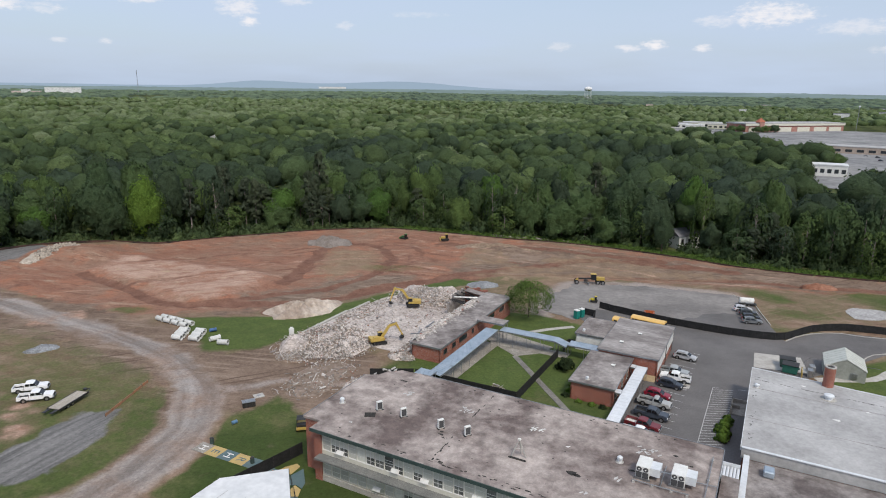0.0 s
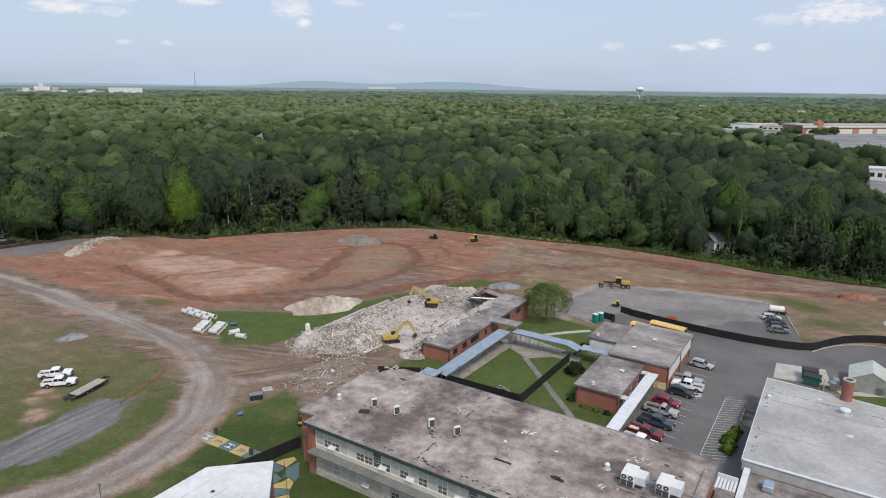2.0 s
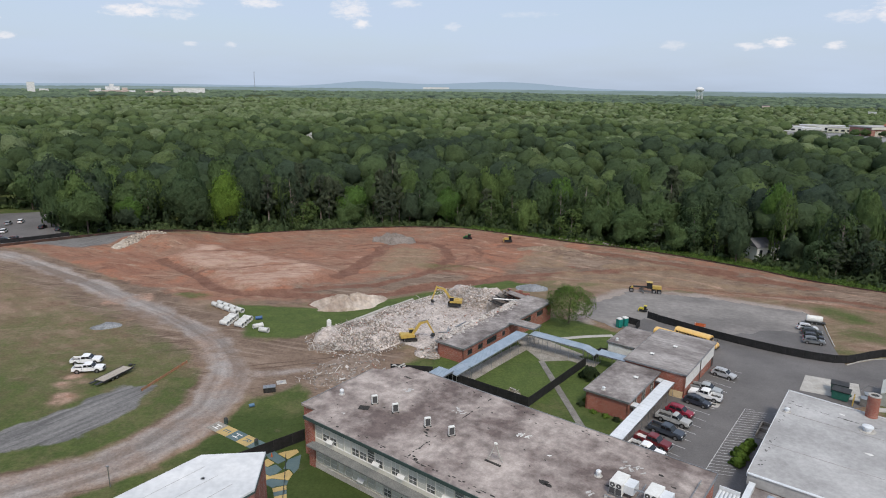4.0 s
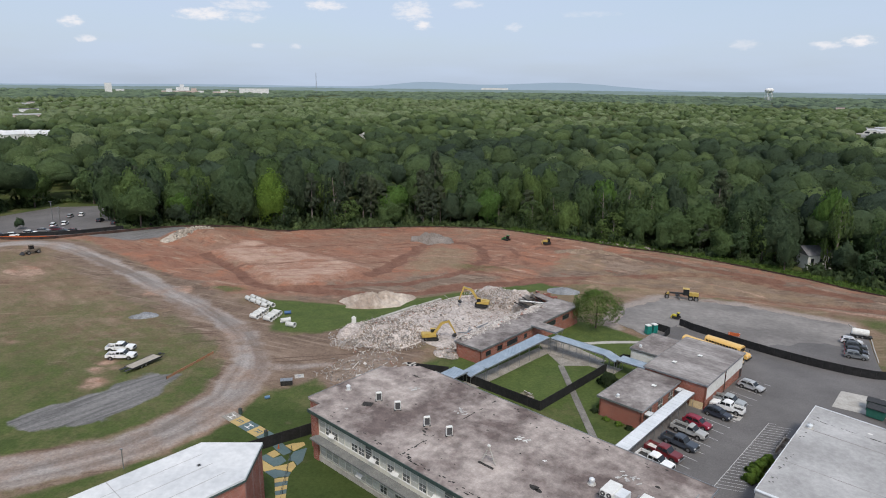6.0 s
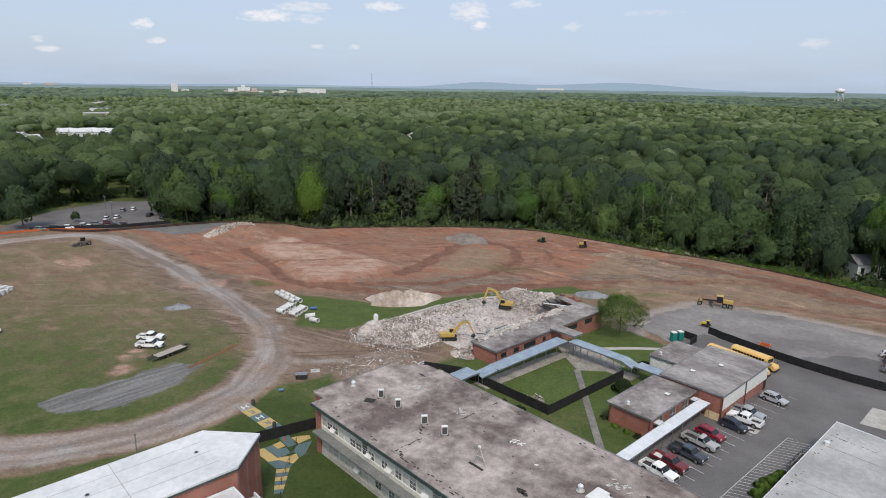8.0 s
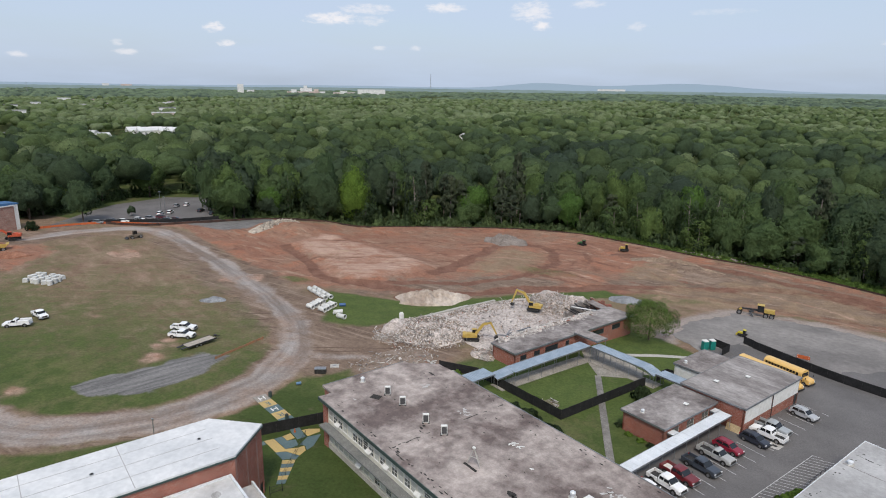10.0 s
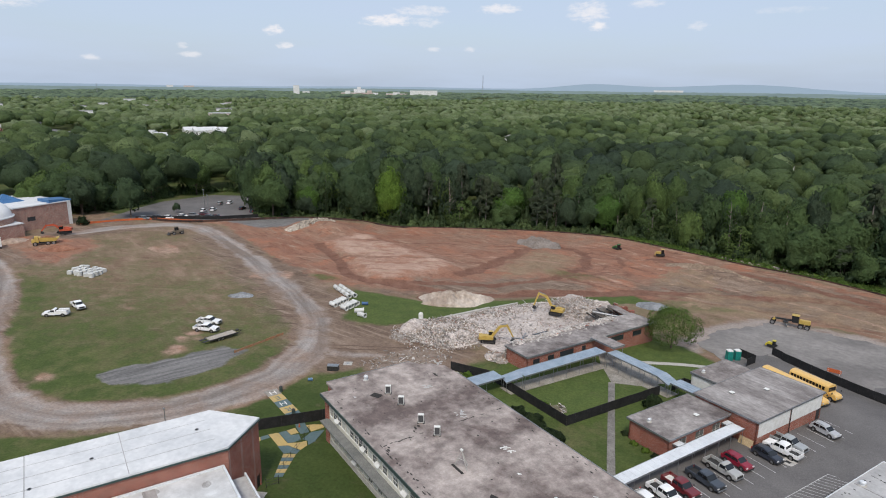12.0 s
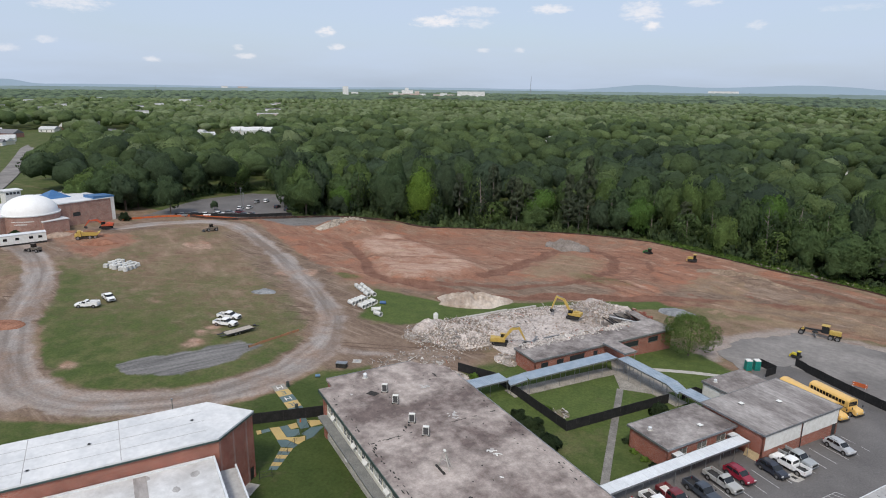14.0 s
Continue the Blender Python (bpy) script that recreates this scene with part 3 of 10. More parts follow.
    Z = Z + site * (1.5 * (w1 - 0.5) + 0.95 * (w2 - 0.5))
    east_cut = inside(X, Y, [(10, 214), (20, 250), (60, 240), (100, 212), (60, 204)], 12)
    Z = Z + east_cut * (2.2 * (wobble(X, Y, 11, 31) - 0.5) + 0.8 * (wobble(X, Y, 3.5, 32) - 0.5))
    Z -= 0.25 * tracks
    Z -= 0.7 * np.exp(-(near_line(X, Y, [(-112, 194), (-90, 178), (-68, 163)]) / 2.5) ** 2)
    Z += 1.2 * inside(wx, wy, PAD, 7) * site
    Z += 3.2 * np.exp(-((X + 128) / 16) ** 2 - ((Y - 218) / 9) ** 2)
    Z += 1.8 * np.exp(-((X - 28) / 16) ** 2 - ((Y - 236) / 7) ** 2) * (0.6 + 0.8 * w2)
    Z += 0.5 * np.exp(-(near_line(X, Y, SOIL_FENCE[4:]) / 3) ** 2)
    Z += 0.8 * np.exp(-((X + 190) / 9) ** 2 - ((Y - 138) / 6) ** 2)
    Z += swell(X, Y)
    me = grid_mesh("ground", X, Y, Z)
    for name, a in (("grass", grass), ("red", red), ("gravel", np.maximum(gravel, 0)), ("pale", pale), ("patch", patch), ("lush", lush), ("deep", deep), ("tan", tan), ("tracks", np.maximum(tracks, 0)), ("mud", mud * (1 - beyond)), ("side", np.clip(side, -60, 60)), ("run", run)):
        me.attributes.new(name, "FLOAT", "POINT").data.foreach_set("value", a.ravel().astype(np.float32))
    me.polygons.foreach_set("use_smooth", np.ones(len(me.polygons), bool))
    me.materials.append(ground_material())
    return tagged(new("ground", me), "graded red clay, worn lawn and gravel haul road", "ground", kind="structure")


def ground_material():
    m, nt, p = nodes_of("earth_and_grass")
    N, L = nt.nodes.new, nt.links.new
    geo = N("ShaderNodeNewGeometry")
    pos = geo.outputs["Position"]

    def noise_at(scale, detail=6.0, rough=0.6, stretch=None, turn=0.0):
        n = N("ShaderNodeTexNoise")
        n.inputs["Scale"].default_value, n.inputs["Detail"].default_value, n.inputs["Roughness"].default_value = scale, detail, rough
        if stretch:
            mp = N("ShaderNodeMapping")
            mp.vector_type = "TEXTURE"
            mp.inputs["Scale"].default_value = [1 / k for k in stretch]
            mp.inputs["Rotation"].default_value = (0, 0, turn)
            L(pos, mp.inputs[0])
            L(mp.outputs[0], n.inputs["Vector"])
        else:
            L(pos, n.inputs["Vector"])
        return n.outputs[0]

    def ranged(v, a, b, c=0.0, d=1.0, smooth=False):
        r = N("ShaderNodeMapRange")
        if smooth:
            r.interpolation_type = "SMOOTHSTEP"
        r.inputs[1].default_value, r.inputs[2].default_value, r.inputs[3].default_value, r.inputs[4].default_value = a, b, c, d
        L(v, r.inputs[0])
        return r.outputs[0]

    def mixed(f, a, b):
        x = N("ShaderNodeMixRGB")
        L(f, x.inputs[0])
        for i, v in ((1, a), (2, b)):
            if isinstance(v, tuple):
                x.inputs[i].default_value = (*v, 1)
            else:
                L(v, x.inputs[i])
        return x.outputs[0]

    def add(a, b, op="ADD"):
        x = N("ShaderNodeMath")
        x.operation = op
        L(a, x.inputs[0])
        L(b, x.inputs[1])
        return x.outputs[0]

    def zone(name, rag, lo=0.35, hi=0.65):
        a = N("ShaderNodeAttribute")
        a.attribute_name = name
        return ranged(add(a.outputs["Fac"], rag), lo, hi, smooth=True)

    big, mid, fine = noise_at(0.045), noise_at(0.3), noise_at(2.0, 8.0, 0.74)
    scrape = noise_at(0.3, 7.0, 0.65, (1.0, 0.35, 1.0), -1.99)
    cross = noise_at(0.25, 7.0, 0.65, (0.3, 1.0, 1.0), -0.25)
    # wheel ruts that follow the haul road
    sa, ra, cv = N("ShaderNodeAttribute"), N("ShaderNodeAttribute"), N("ShaderNodeCombineXYZ")
    sa.attribute_name, ra.attribute_name = "side", "run"
    L(sa.outputs["Fac"], cv.inputs[0])
    down = N("ShaderNodeMath")
    down.operation = "MULTIPLY"
    L(ra.outputs["Fac"], down.inputs[0])
    down.inputs[1].default_value = 0.06
    L(down.outputs[0], cv.inputs[1])
    rut = N("ShaderNodeTexNoise")
    rut.inputs["Scale"].default_value, rut.inputs["Detail"].default_value = 0.3, 5.0
    L(cv.outputs[0], rut.inputs["Vector"])
    rut = rut.outputs[0]
    rag = ranged(noise_at(0.22, 8.0, 0.68), 0.25, 0.75, -0.42, 0.42)
    # thin wheel marks in two directions
    tread = noise_at(0.95, 4.0, 0.6, (1.0, 0.05, 1.0), -1.75)
    tread2 = noise_at(0.85, 4.0, 0.6, (0.05, 1.0, 1.0), 0.45)
    brown = mixed(ranged(mid, 0.3, 0.7), (0.14, 0.088, 0.06), (0.25, 0.168, 0.122))
    brown = mixed(ranged(scrape, 0.45, 0.7), brown, (0.3, 0.215, 0.16))
    olive = mixed(ranged(noise_at(0.12, 8.0, 0.7), 0.42, 0.64), brown, (0.15, 0.124, 0.07))
    clay = mixed(ranged(scrape, 0.3, 0.78), (0.2, 0.092, 0.061), (0.305, 0.175, 0.123))
    clay = mixed(ranged(big, 0.45, 0.6), clay, mixed(ranged(mid, 0.3, 0.7), (0.2, 0.115, 0.08), (0.27, 0.185, 0.135)))
    clay = mixed(ranged(noise_at(0.09, 7.0), 0.5, 0.66), clay, (0.3, 0.135, 0.085))
    clay = mixed(ranged(cross, 0.56, 0.68), clay, (0.32, 0.22, 0.16))
    clay = mixed(ranged(noise_at(0.16, 8.0, 0.7), 0.58, 0.7), clay, (0.14, 0.075, 0.052))
    lawn = mixed(ranged(mid, 0.3, 0.7), (0.05, 0.074, 0.021), (0.084, 0.106, 0.033))
    lawn = mixed(ranged(noise_at(0.14, 8.0, 0.7), 0.47, 0.72), lawn, (0.135, 0.125, 0.06))
    lawn = mixed(zone("lush", rag, 0.2, 0.9), lawn, mixed(ranged(mid, 0.3, 0.7), (0.06, 0.088, 0.025), (0.092, 0.121, 0.035)))
    lawn = mixed(zone("deep", rag, 0.2, 0.9), lawn, mixed(ranged(mid, 0.3, 0.7), (0.04, 0.062, 0.017), (0.058, 0.08, 0.023)))
    middle = N("ShaderNodeMath")
    middle.operation = "ABSOLUTE"
    L(sa.outputs["Fac"], middle.inputs[0])
    grav = mixed(ranged(rut, 0.41, 0.59), (0.195, 0.168, 0.152), (0.335, 0.302, 0.282))
    grav = mixed(ranged(add(middle.outputs[0], ranged(noise_at(0.3), 0.2, 0.8, -2.0, 2.0)), 1.6, 4.2), grav, mixed(ranged(rut, 0.3, 0.7), (0.262, 0.217, 0.19), (0.365, 0.322, 0.294)))
    grav = mixed(ranged(noise_at(0.07, 8.0, 0.7), 0.45, 0.66), grav, mixed(ranged(rut, 0.4, 0.6), (0.2, 0.14, 0.108), (0.3, 0.215, 0.168)))
    palec = mixed(ranged(scrape, 0.3, 0.7), (0.34, 0.215, 0.16), (0.46, 0.325, 0.255))
    palec = mixed(ranged(noise_at(0.2, 8.0, 0.7), 0.55, 0.68), palec, (0.4, 0.3, 0.2))
    palec = mixed(ranged(tread2, 0.5, 0.62, 0.0, 0.8), palec, (0.29, 0.165, 0.118))
    palec = mixed(ranged(noise_at(0.07, 8.0, 0.7), 0.5, 0.62), palec, (0.3, 0.16, 0.11))
    stone = mixed(ranged(noise_at(0.9, 6.0, 0.6, (1.0, 0.1, 1.0), -0.4), 0.35, 0.65), (0.115, 0.112, 0.11), (0.215, 0.207, 0.202))
    soil = mixed(ranged(noise_at(0.13, 8.0, 0.72), 0.36, 0.64), (0.13, 0.09, 0.066), (0.225, 0.163, 0.124))
    soil = mixed(ranged(tread, 0.52, 0.68), soil, (0.27, 0.205, 0.16))
    soil = mixed(ranged(tread2, 0.57, 0.66), soil, (0.12, 0.08, 0.06))
    clay = mixed(ranged(tread, 0.58, 0.66, 0.0, 0.75), clay, (0.15, 0.082, 0.058))
    clay = mixed(ranged(tread2, 0.6, 0.68, 0.0, 0.7), clay, (0.34, 0.225, 0.165))
    olive = mixed(ranged(tread2, 0.57, 0.66, 0.0, 0.6), olive, (0.27, 0.205, 0.145))
    col = mixed(zone("red", rag), olive, clay)
    col = mixed(zone("mud", rag, 0.2, 0.6), col, soil)
    col = mixed(zone("tracks", rag), col, mixed(ranged(mid, 0.3, 0.7), (0.135, 0.066, 0.046), (0.22, 0.12, 0.085)))
    col = mixed(zone("tan", rag, 0.2, 0.9), col, mixed(ranged(mid, 0.3, 0.7), (0.19, 0.132, 0.086), (0.29, 0.208, 0.14)))
    col = mixed(zone("pale", rag, 0.25, 0.95), col, palec)
    col = mixed(zone("gravel", ranged(noise_at(0.35, 8.0, 0.7), 0.25, 0.75, -0.24, 0.24), 0.22, 0.8), col, grav)
    col = mixed(zone("grass", ranged(noise_at(0.3, 8.0, 0.7), 0.25, 0.75, -0.26, 0.26), 0.2, 0.85), col, lawn)
    col = mixed(zone("patch", rag, 0.3, 0.75), col, stone)
    vm = N("ShaderNodeVectorMath")
    vm.operation = "SCALE"
    L(col, vm.inputs[0])
    L(ranged(fine, 0.28, 0.72, 0.68, 1.32), vm.inputs["Scale"])
    L(vm.outputs[0], p.inputs["Base Color"])
    p.inputs["Roughness"].default_value = 0.95
    p.inputs["Specular IOR Level"].default_value = 0.15
    b = N("ShaderNodeBump")
    b.inputs["Strength"].default_value, b.inputs["Distance"].default_value = 0.6, 0.09
    L(add(fine, mid), b.inputs["Height"])
    L(b.outputs[0], p.inputs["Normal"])
    return m


build_ground()


def flat_sheet(name, outline, lift, material, label, category="pavement", step=3.0, kind="structure"):
    """A paved sheet that follows the land, with a real edge."""
    bm = fresh()
    vs = [bm.verts.new((x, y, 0)) for x, y in outline]
    bm.faces.new(vs)
    xs = [p[0] for p in outline]
    ys = [p[1] for p in outline]
    for c0, c1, axis in ((min(xs), max(xs), 0), (min(ys), max(ys), 1)):
        c = c0 + step
        while c < c1:
            n = [0, 0, 0]
            n[axis] = 1
            co = [0, 0, 0]
            co[axis] = c
            bmesh.ops.bisect_plane(bm, geom=list(bm.verts) + list(bm.edges) + list(bm.faces), plane_co=co, plane_no=n)
            c += step
    for v in bm.verts:
        v.co.z = float(ground(v.co.x, v.co.y)) + lift
    bmesh.ops.recalc_face_normals(bm, faces=bm.faces)
    if sum(f.normal.z for f in bm.faces) < 0:
        bmesh.ops.reverse_faces(bm, faces=bm.faces)
    top = list(bm.faces)
    edge = [e for e in bm.edges if len(e.link_faces) == 1]
    ex = bmesh.ops.extrude_edge_only(bm, edges=edge)["geom"]
    for v in ex:
        if isinstance(v, bmesh.types.BMVert):
            v.co.z -= lift + 0.25
    return tagged(mesh_object(name, bm, material), label, category, kind=kind)


def site_xy(u, v):
    p = SITE @ Vector((u, v, 0))
    return p.x, p.y


YARD = [site_xy(33, 20), site_xy(54.2, 20), site_xy(54.2, 63.5), (64.5, 114), (73, 117), (79, 120), (100, 131), (160, 121), (160, 131), (108, 141), (98, 145), (90, 144), (81, 139), (83, 150), (85, 158), (88, 170), (85, 176), (64, 186), (44, 187), (33, 171.5), (31.5, 161), (36, 154), site_xy(24, 80), site_xy(33, 60)]
flat_sheet("car_park", YARD, 0.05, ASPHALT, "grey worn asphalt car park and drive", "car park")
def ragged(pts, step, amount, seed):
    """A closed outline with a broken edge."""
    rnd = random.Random(seed)
    out = []
    for a, b in zip(pts, pts[1:] + pts[:1]):
        n = max(1, int(math.hypot(b[0] - a[0], b[1] - a[1]) / step))
        out += [(a[0] + (b[0] - a[0]) * k / n + rnd.uniform(-amount, amount), a[1] + (b[1] - a[1]) * k / n + rnd.uniform(-amount, amount)) for k in range(n)]
    return out


flat_sheet("old_lot", ragged([(29.5, 172), (42, 189.5), (64, 187.5), (86, 177.5), (87.5, 170), (84, 159), (72, 160), (60, 152), (48, 160), (42, 163), (34, 153), (28, 161)], 1.6, 0.9, 6), 0.058, ASPHALT_OLD, "bleached old asphalt lot with patches", "car park")
flat_sheet("concrete_pad", [(66, 123), (70, 131), (79, 128.5), (76, 120)], 0.09, CONCRETE, "pale concrete pad beside the dumpster", "pavement")


# ---- trees ----
def ball(sub):
    """Unit directions and triangles of a ball without its underside."""
    bm = fresh()
    bmesh.ops.create_icosphere(bm, subdivisions=sub, radius=1.0)
    bmesh.ops.delete(bm, geom=[v for v in bm.verts if v.co.z < (-0.55 if sub > 1 else -0.6)], context="VERTS")
    bm.verts.index_update()
    d = np.array([v.co for v in bm.verts])
    f = np.array([[v.index for v in q.verts] for q in bm.faces])
    bm.free()
    return d / np.linalg.norm(d, axis=1)[:, None], f


BALLS = {k: ball(k) for k in (1, 2, 3)}


def crown_shape(seed, sub, boughs, n, size, squash=0.75, top=1.0, core=0.9, low=-0.35, spread=0.62):
    """A crown: rounded boughs, each a tuft of n leaf sprays, round an uneven inner mass. Points, triangles and normals."""
    rnd = np.random.RandomState(seed)
    # bough centres spread evenly over the dome, then shaken
    k = np.arange(boughs) + 0.5
    z = 1 - (1 - low) * k / boughs
    phi = k * 2.39996 + rnd.rand() * 6.283
    out = np.stack([np.sqrt(np.clip(1 - z * z, 0.02, 1)) * np.cos(phi), np.sqrt(np.clip(1 - z * z, 0.02, 1)) * np.sin(phi), z], -1)
    out += 0.28 * rnd.normal(size=out.shape)
    out /= np.linalg.norm(out, axis=1)[:, None]
    reach = spread * rnd.uniform(0.72, 1.16, (boughs, 1))
    c = out * reach
    rc = rnd.uniform(0.22, 0.4, boughs) * (1.12 if boughs < 12 else 1.0)
    lift = np.array([0, 0, 0.5])
    flat = np.array([1, 1, squash])
    stretch = np.array([1, 1, top])
    v, f, vn = np.zeros((0, 3)), np.zeros((0, 3), int), np.zeros((0, 3))
    if core:
        d, f = BALLS[sub]
        along_ray = d @ c.T
        off = (c ** 2).sum(1)[None] - along_ray ** 2
        far = along_ray + np.sqrt(np.clip(rc[None] ** 2 - off, 0, 1))
        r = np.where((off < rc[None] ** 2) & (far > 0), far, 0).max(1)
        r = np.maximum(r, 0.46) * core * (1 + 0.05 * rnd.normal(size=len(d)))
        v = (d * r[:, None] * flat + lift) * stretch
        fn = np.cross(v[f[:, 1]] - v[f[:, 0]], v[f[:, 2]] - v[f[:, 0]])
        vn = np.zeros_like(v)
        for j in range(3):
            np.add.at(vn, f[:, j], fn)
        vn /= np.linalg.norm(vn, axis=1)[:, None] + 1e-9
    if n:
        m = boughs * n
        home = np.repeat(np.arange(boughs), n)
        e = rnd.normal(size=(m, 3)) + 0.9 * out[home] + np.array([0, 0, 0.3])
        e /= np.linalg.norm(e, axis=1)[:, None]
        p = ((c[home] + e * rc[home][:, None] * rnd.uniform(0.82, 1.1, (m, 1))) * flat + lift) * stretch
        nrm = e + 0.3 * rnd.normal(size=(m, 3))
        nrm /= np.linalg.norm(nrm, axis=1)[:, None]
        t = np.cross(nrm, rnd.normal(size=(m, 3)))
        t /= np.linalg.norm(t, axis=1)[:, None]
        b = np.cross(nrm, t)
        s = size * rnd.uniform(0.5, 1.5, (m, 1))
        # a pointed tuft: three base points and a tip
        q = np.stack([p + t * s * 1.1, p + (-0.5 * t + 0.87 * b) * s, p + (-0.5 * t - 0.87 * b) * s * 0.8, p + nrm * s * 0.7], 1).reshape(-1, 3)
        soft = 0.6 * e + 0.5 * out[home] + 0.16 * rnd.normal(size=(m, 3))
        soft = soft[:, None, :] + 0.45 * np.stack([t, -0.5 * t + 0.87 * b, -0.5 * t - 0.87 * b, 0 * t], 1)
        soft = (soft / np.linalg.norm(soft, axis=2)[:, :, None]).reshape(-1, 3)
        i = len(v) + 4 * np.arange(m)[:, None]
        tri = np.concatenate([i + np.array([0, 1, 3]), i + np.array([1, 2, 3]), i + np.array([2, 0, 3])])
        v, f, vn = np.concatenate([v, q]), np.concatenate([f, tri]), np.concatenate([vn, soft])
    return v, f, vn


def leafy(name, v, f, vn):
    """A mesh of foliage whose shading follows the crown's rounding."""
    me = raw_mesh(name, v, f)
    me.polygons.foreach_set("use_smooth", np.ones(len(me.polygons), bool))
    me.normals_split_custom_set_from_vertices(np.ascontiguousarray(vn, np.float32))
    return me


def crown_mesh(name, material, seed, boughs, n, size, squash=0.75, top=1.0, sub=2, core=0.9, low=-0.35, spread=0.62):
    me = leafy(name, *crown_shape(seed, sub, boughs, n, size, squash, top, core, low, spread))
    me.materials.append(material)
    return me


def pine_mesh(name, material, seed):
    """Ragged tiers of needles round a tall stem, with gaps between them."""
    rnd = np.random.RandomState(seed)
    vs, fs, ns, count = [], [], [], 0
    for k in range(28):
        z = 0.05 + 1.45 * (k + rnd.rand()) / 28
        r = (1.0 - 0.5 * abs(z - 0.6)) * rnd.uniform(0.2, 0.75) * (1 if z < 1.25 else 0.45)
        a = rnd.rand() * 6.283
        v, f, vn = crown_shape(seed + k, 1, 4, 16, 0.17, 0.5, 1.0, 0.75, 0.0)
        w = rnd.uniform(0.28, 0.46)
        vs.append((v - np.array([0, 0, 0.5])) * w * np.array([1, 1, 0.8]) + np.array([r * math.cos(a), r * math.sin(a), z]))
        fs.append(f + count)
        ns.append(vn)
        count += len(v)
    me = leafy(name, np.concatenate(vs), np.concatenate(fs), np.concatenate(ns))
    me.materials.append(material)
    return me


def trunk_mesh(name, seed, height, radius, limbs=5):
    rnd = random.Random(seed)
    bm = fresh()
    tube(bm, (0, 0, -0.5), (0.15, 0.1, height * 0.55), radius, 7, radius * 0.7)
    tube(bm, (0.15, 0.1, height * 0.5), (0.3, -0.2, height), radius * 0.7, 6, radius * 0.2)
    for i in range(limbs):
        a, z = rnd.random() * 6.283, height * (0.42 + 0.09 * i)
        r = height * (0.12 + 0.1 * rnd.random())
        tube(bm, (0.15, 0.05, z), (r * math.cos(a), r * math.sin(a), z + r * 0.7), radius * 0.35, 5, radius * 0.1)
    me = bpy.data.meshes.new(name)
    bm.to_mesh(me)
    bm.free()
    me.materials.append(BARK)
    return me


CROWNS = [crown_mesh("crown", LEAF, 10 + i, (20, 26, 17, 23, 28, 15)[i], 40, 0.062, 0.8, (1.0, 1.25, 0.85, 1.1, 1.4, 0.95)[i], low=(-0.35, -0.5, -0.25, -0.45, -0.6, -0.3)[i], sub=3) for i in range(6)]
OPEN_CROWNS = [crown_mesh("crown", LEAF, 60 + i, 17 + 2 * i, 52, 0.07, 0.85, 1.3 + 0.15 * i, core=0, low=-0.75, spread=0.72) for i in range(3)]
NEEDLES = leaves("pine_needles", ((0.094, 0.122, 0.082), (0.108, 0.138, 0.086), (0.126, 0.155, 0.09)), False)
PINES = [pine_mesh("crown", NEEDLES, 31 + 40 * i) for i in range(3)]
LIME = crown_mesh("crown", leaves("spring_leaves", ((0.15, 0.255, 0.045), (0.175, 0.285, 0.05)), False), 33, 30, 46, 0.06, 0.9, 1.5, sub=3, low=-0.7)
FRESH = crown_mesh("crown", leaves("bright_leaves", ((0.092, 0.178, 0.044), (0.12, 0.22, 0.05)), False), 35, 24, 42, 0.062, 0.85, 1.1, sub=3, low=-0.5)
TRUNKS = [trunk_mesh("trunk", 40 + i, 10.0, 0.3) for i in range(3)]
PALE_BARK = surf("pale_bark", (0.2, 0.17, 0.145), (0.3, 0.265, 0.235), 1.5, 0.95, bump=0.5, stretch=(1, 1, 0.25))
PALE_TRUNK, PINE_TRUNK = trunk_mesh("trunk", 47, 10.0, 0.26), trunk_mesh("trunk", 48, 10.0, 0.24, 0)
for me in (PALE_TRUNK, PINE_TRUNK):
    me.materials.clear()
    me.materials.append(PALE_BARK)


def tree(x, y, h, w, crown, turn=0.0, label="broad green leafy tree at the wood's edge", group="edge of the wood", low=0.18, bole=None, reach=0.8):
    """w: crown's half width, h: its top above the ground, low: where the crown begins."""
    ob = thing("tree", label, "tree", at(x, y, turn), group)
    c = new("crown", crown)
    c.parent = ob
    zs = [v.co.z for v in crown.vertices]
    c.matrix_basis = Matrix.LocRotScale((0, 0, h * low), None, (w, w, h * (1 - low) / max(zs)))
    t = new("trunk", bole or TRUNKS[int(x * 7 + y) % 3])
    t.parent = ob
    t.matrix_basis = Matrix.LocRotScale((0, 0, 0), None, (h / 16, h / 16, h * reach / 10))
    return ob


def clear_of(x, y):
    """Openings in the wood: lots, streets, houses."""
    for cx, cy, rx, ry in CLEARINGS:
        if ((x - cx) / rx) ** 2 + ((y - cy) / ry) ** 2 < 1:
            return False
    return True


CLEARINGS = [(-234, 136, 25, 29), (94, 242, 7, 15), (134, 226, 8, 11), (-210, 172, 9, 18)]
LOT_EDGE = [(-171, 197), (-163, 219), (-183, 246), (-205, 261), (-232, 246), (-235, 216), (-228, 198), (-214, 170), (-208, 166), (-201, 180), (-189, 187)]
# azimuth from, to, distance from, to: lots and streets further off
OPEN_GROUND = [(-40, -29.6, 490, 1260), (-29.6, -24.5, 690, 1260), (-24.5, -18.6, 830, 1240), (-32, -29.5, 430, 500), (45.3, 50.2, 585, 800), (50.2, 52.5, 610, 790), (0.2, 1.6, 470, 580), (-3.2, -1.8, 480, 590), (-31.5, -27.6, 330, 570), (61.8, 76, 560, 930), (56.5, 60, 700, 900), (20.5, 21.5, 560, 680), (-13.5, -12.6, 600, 760)]


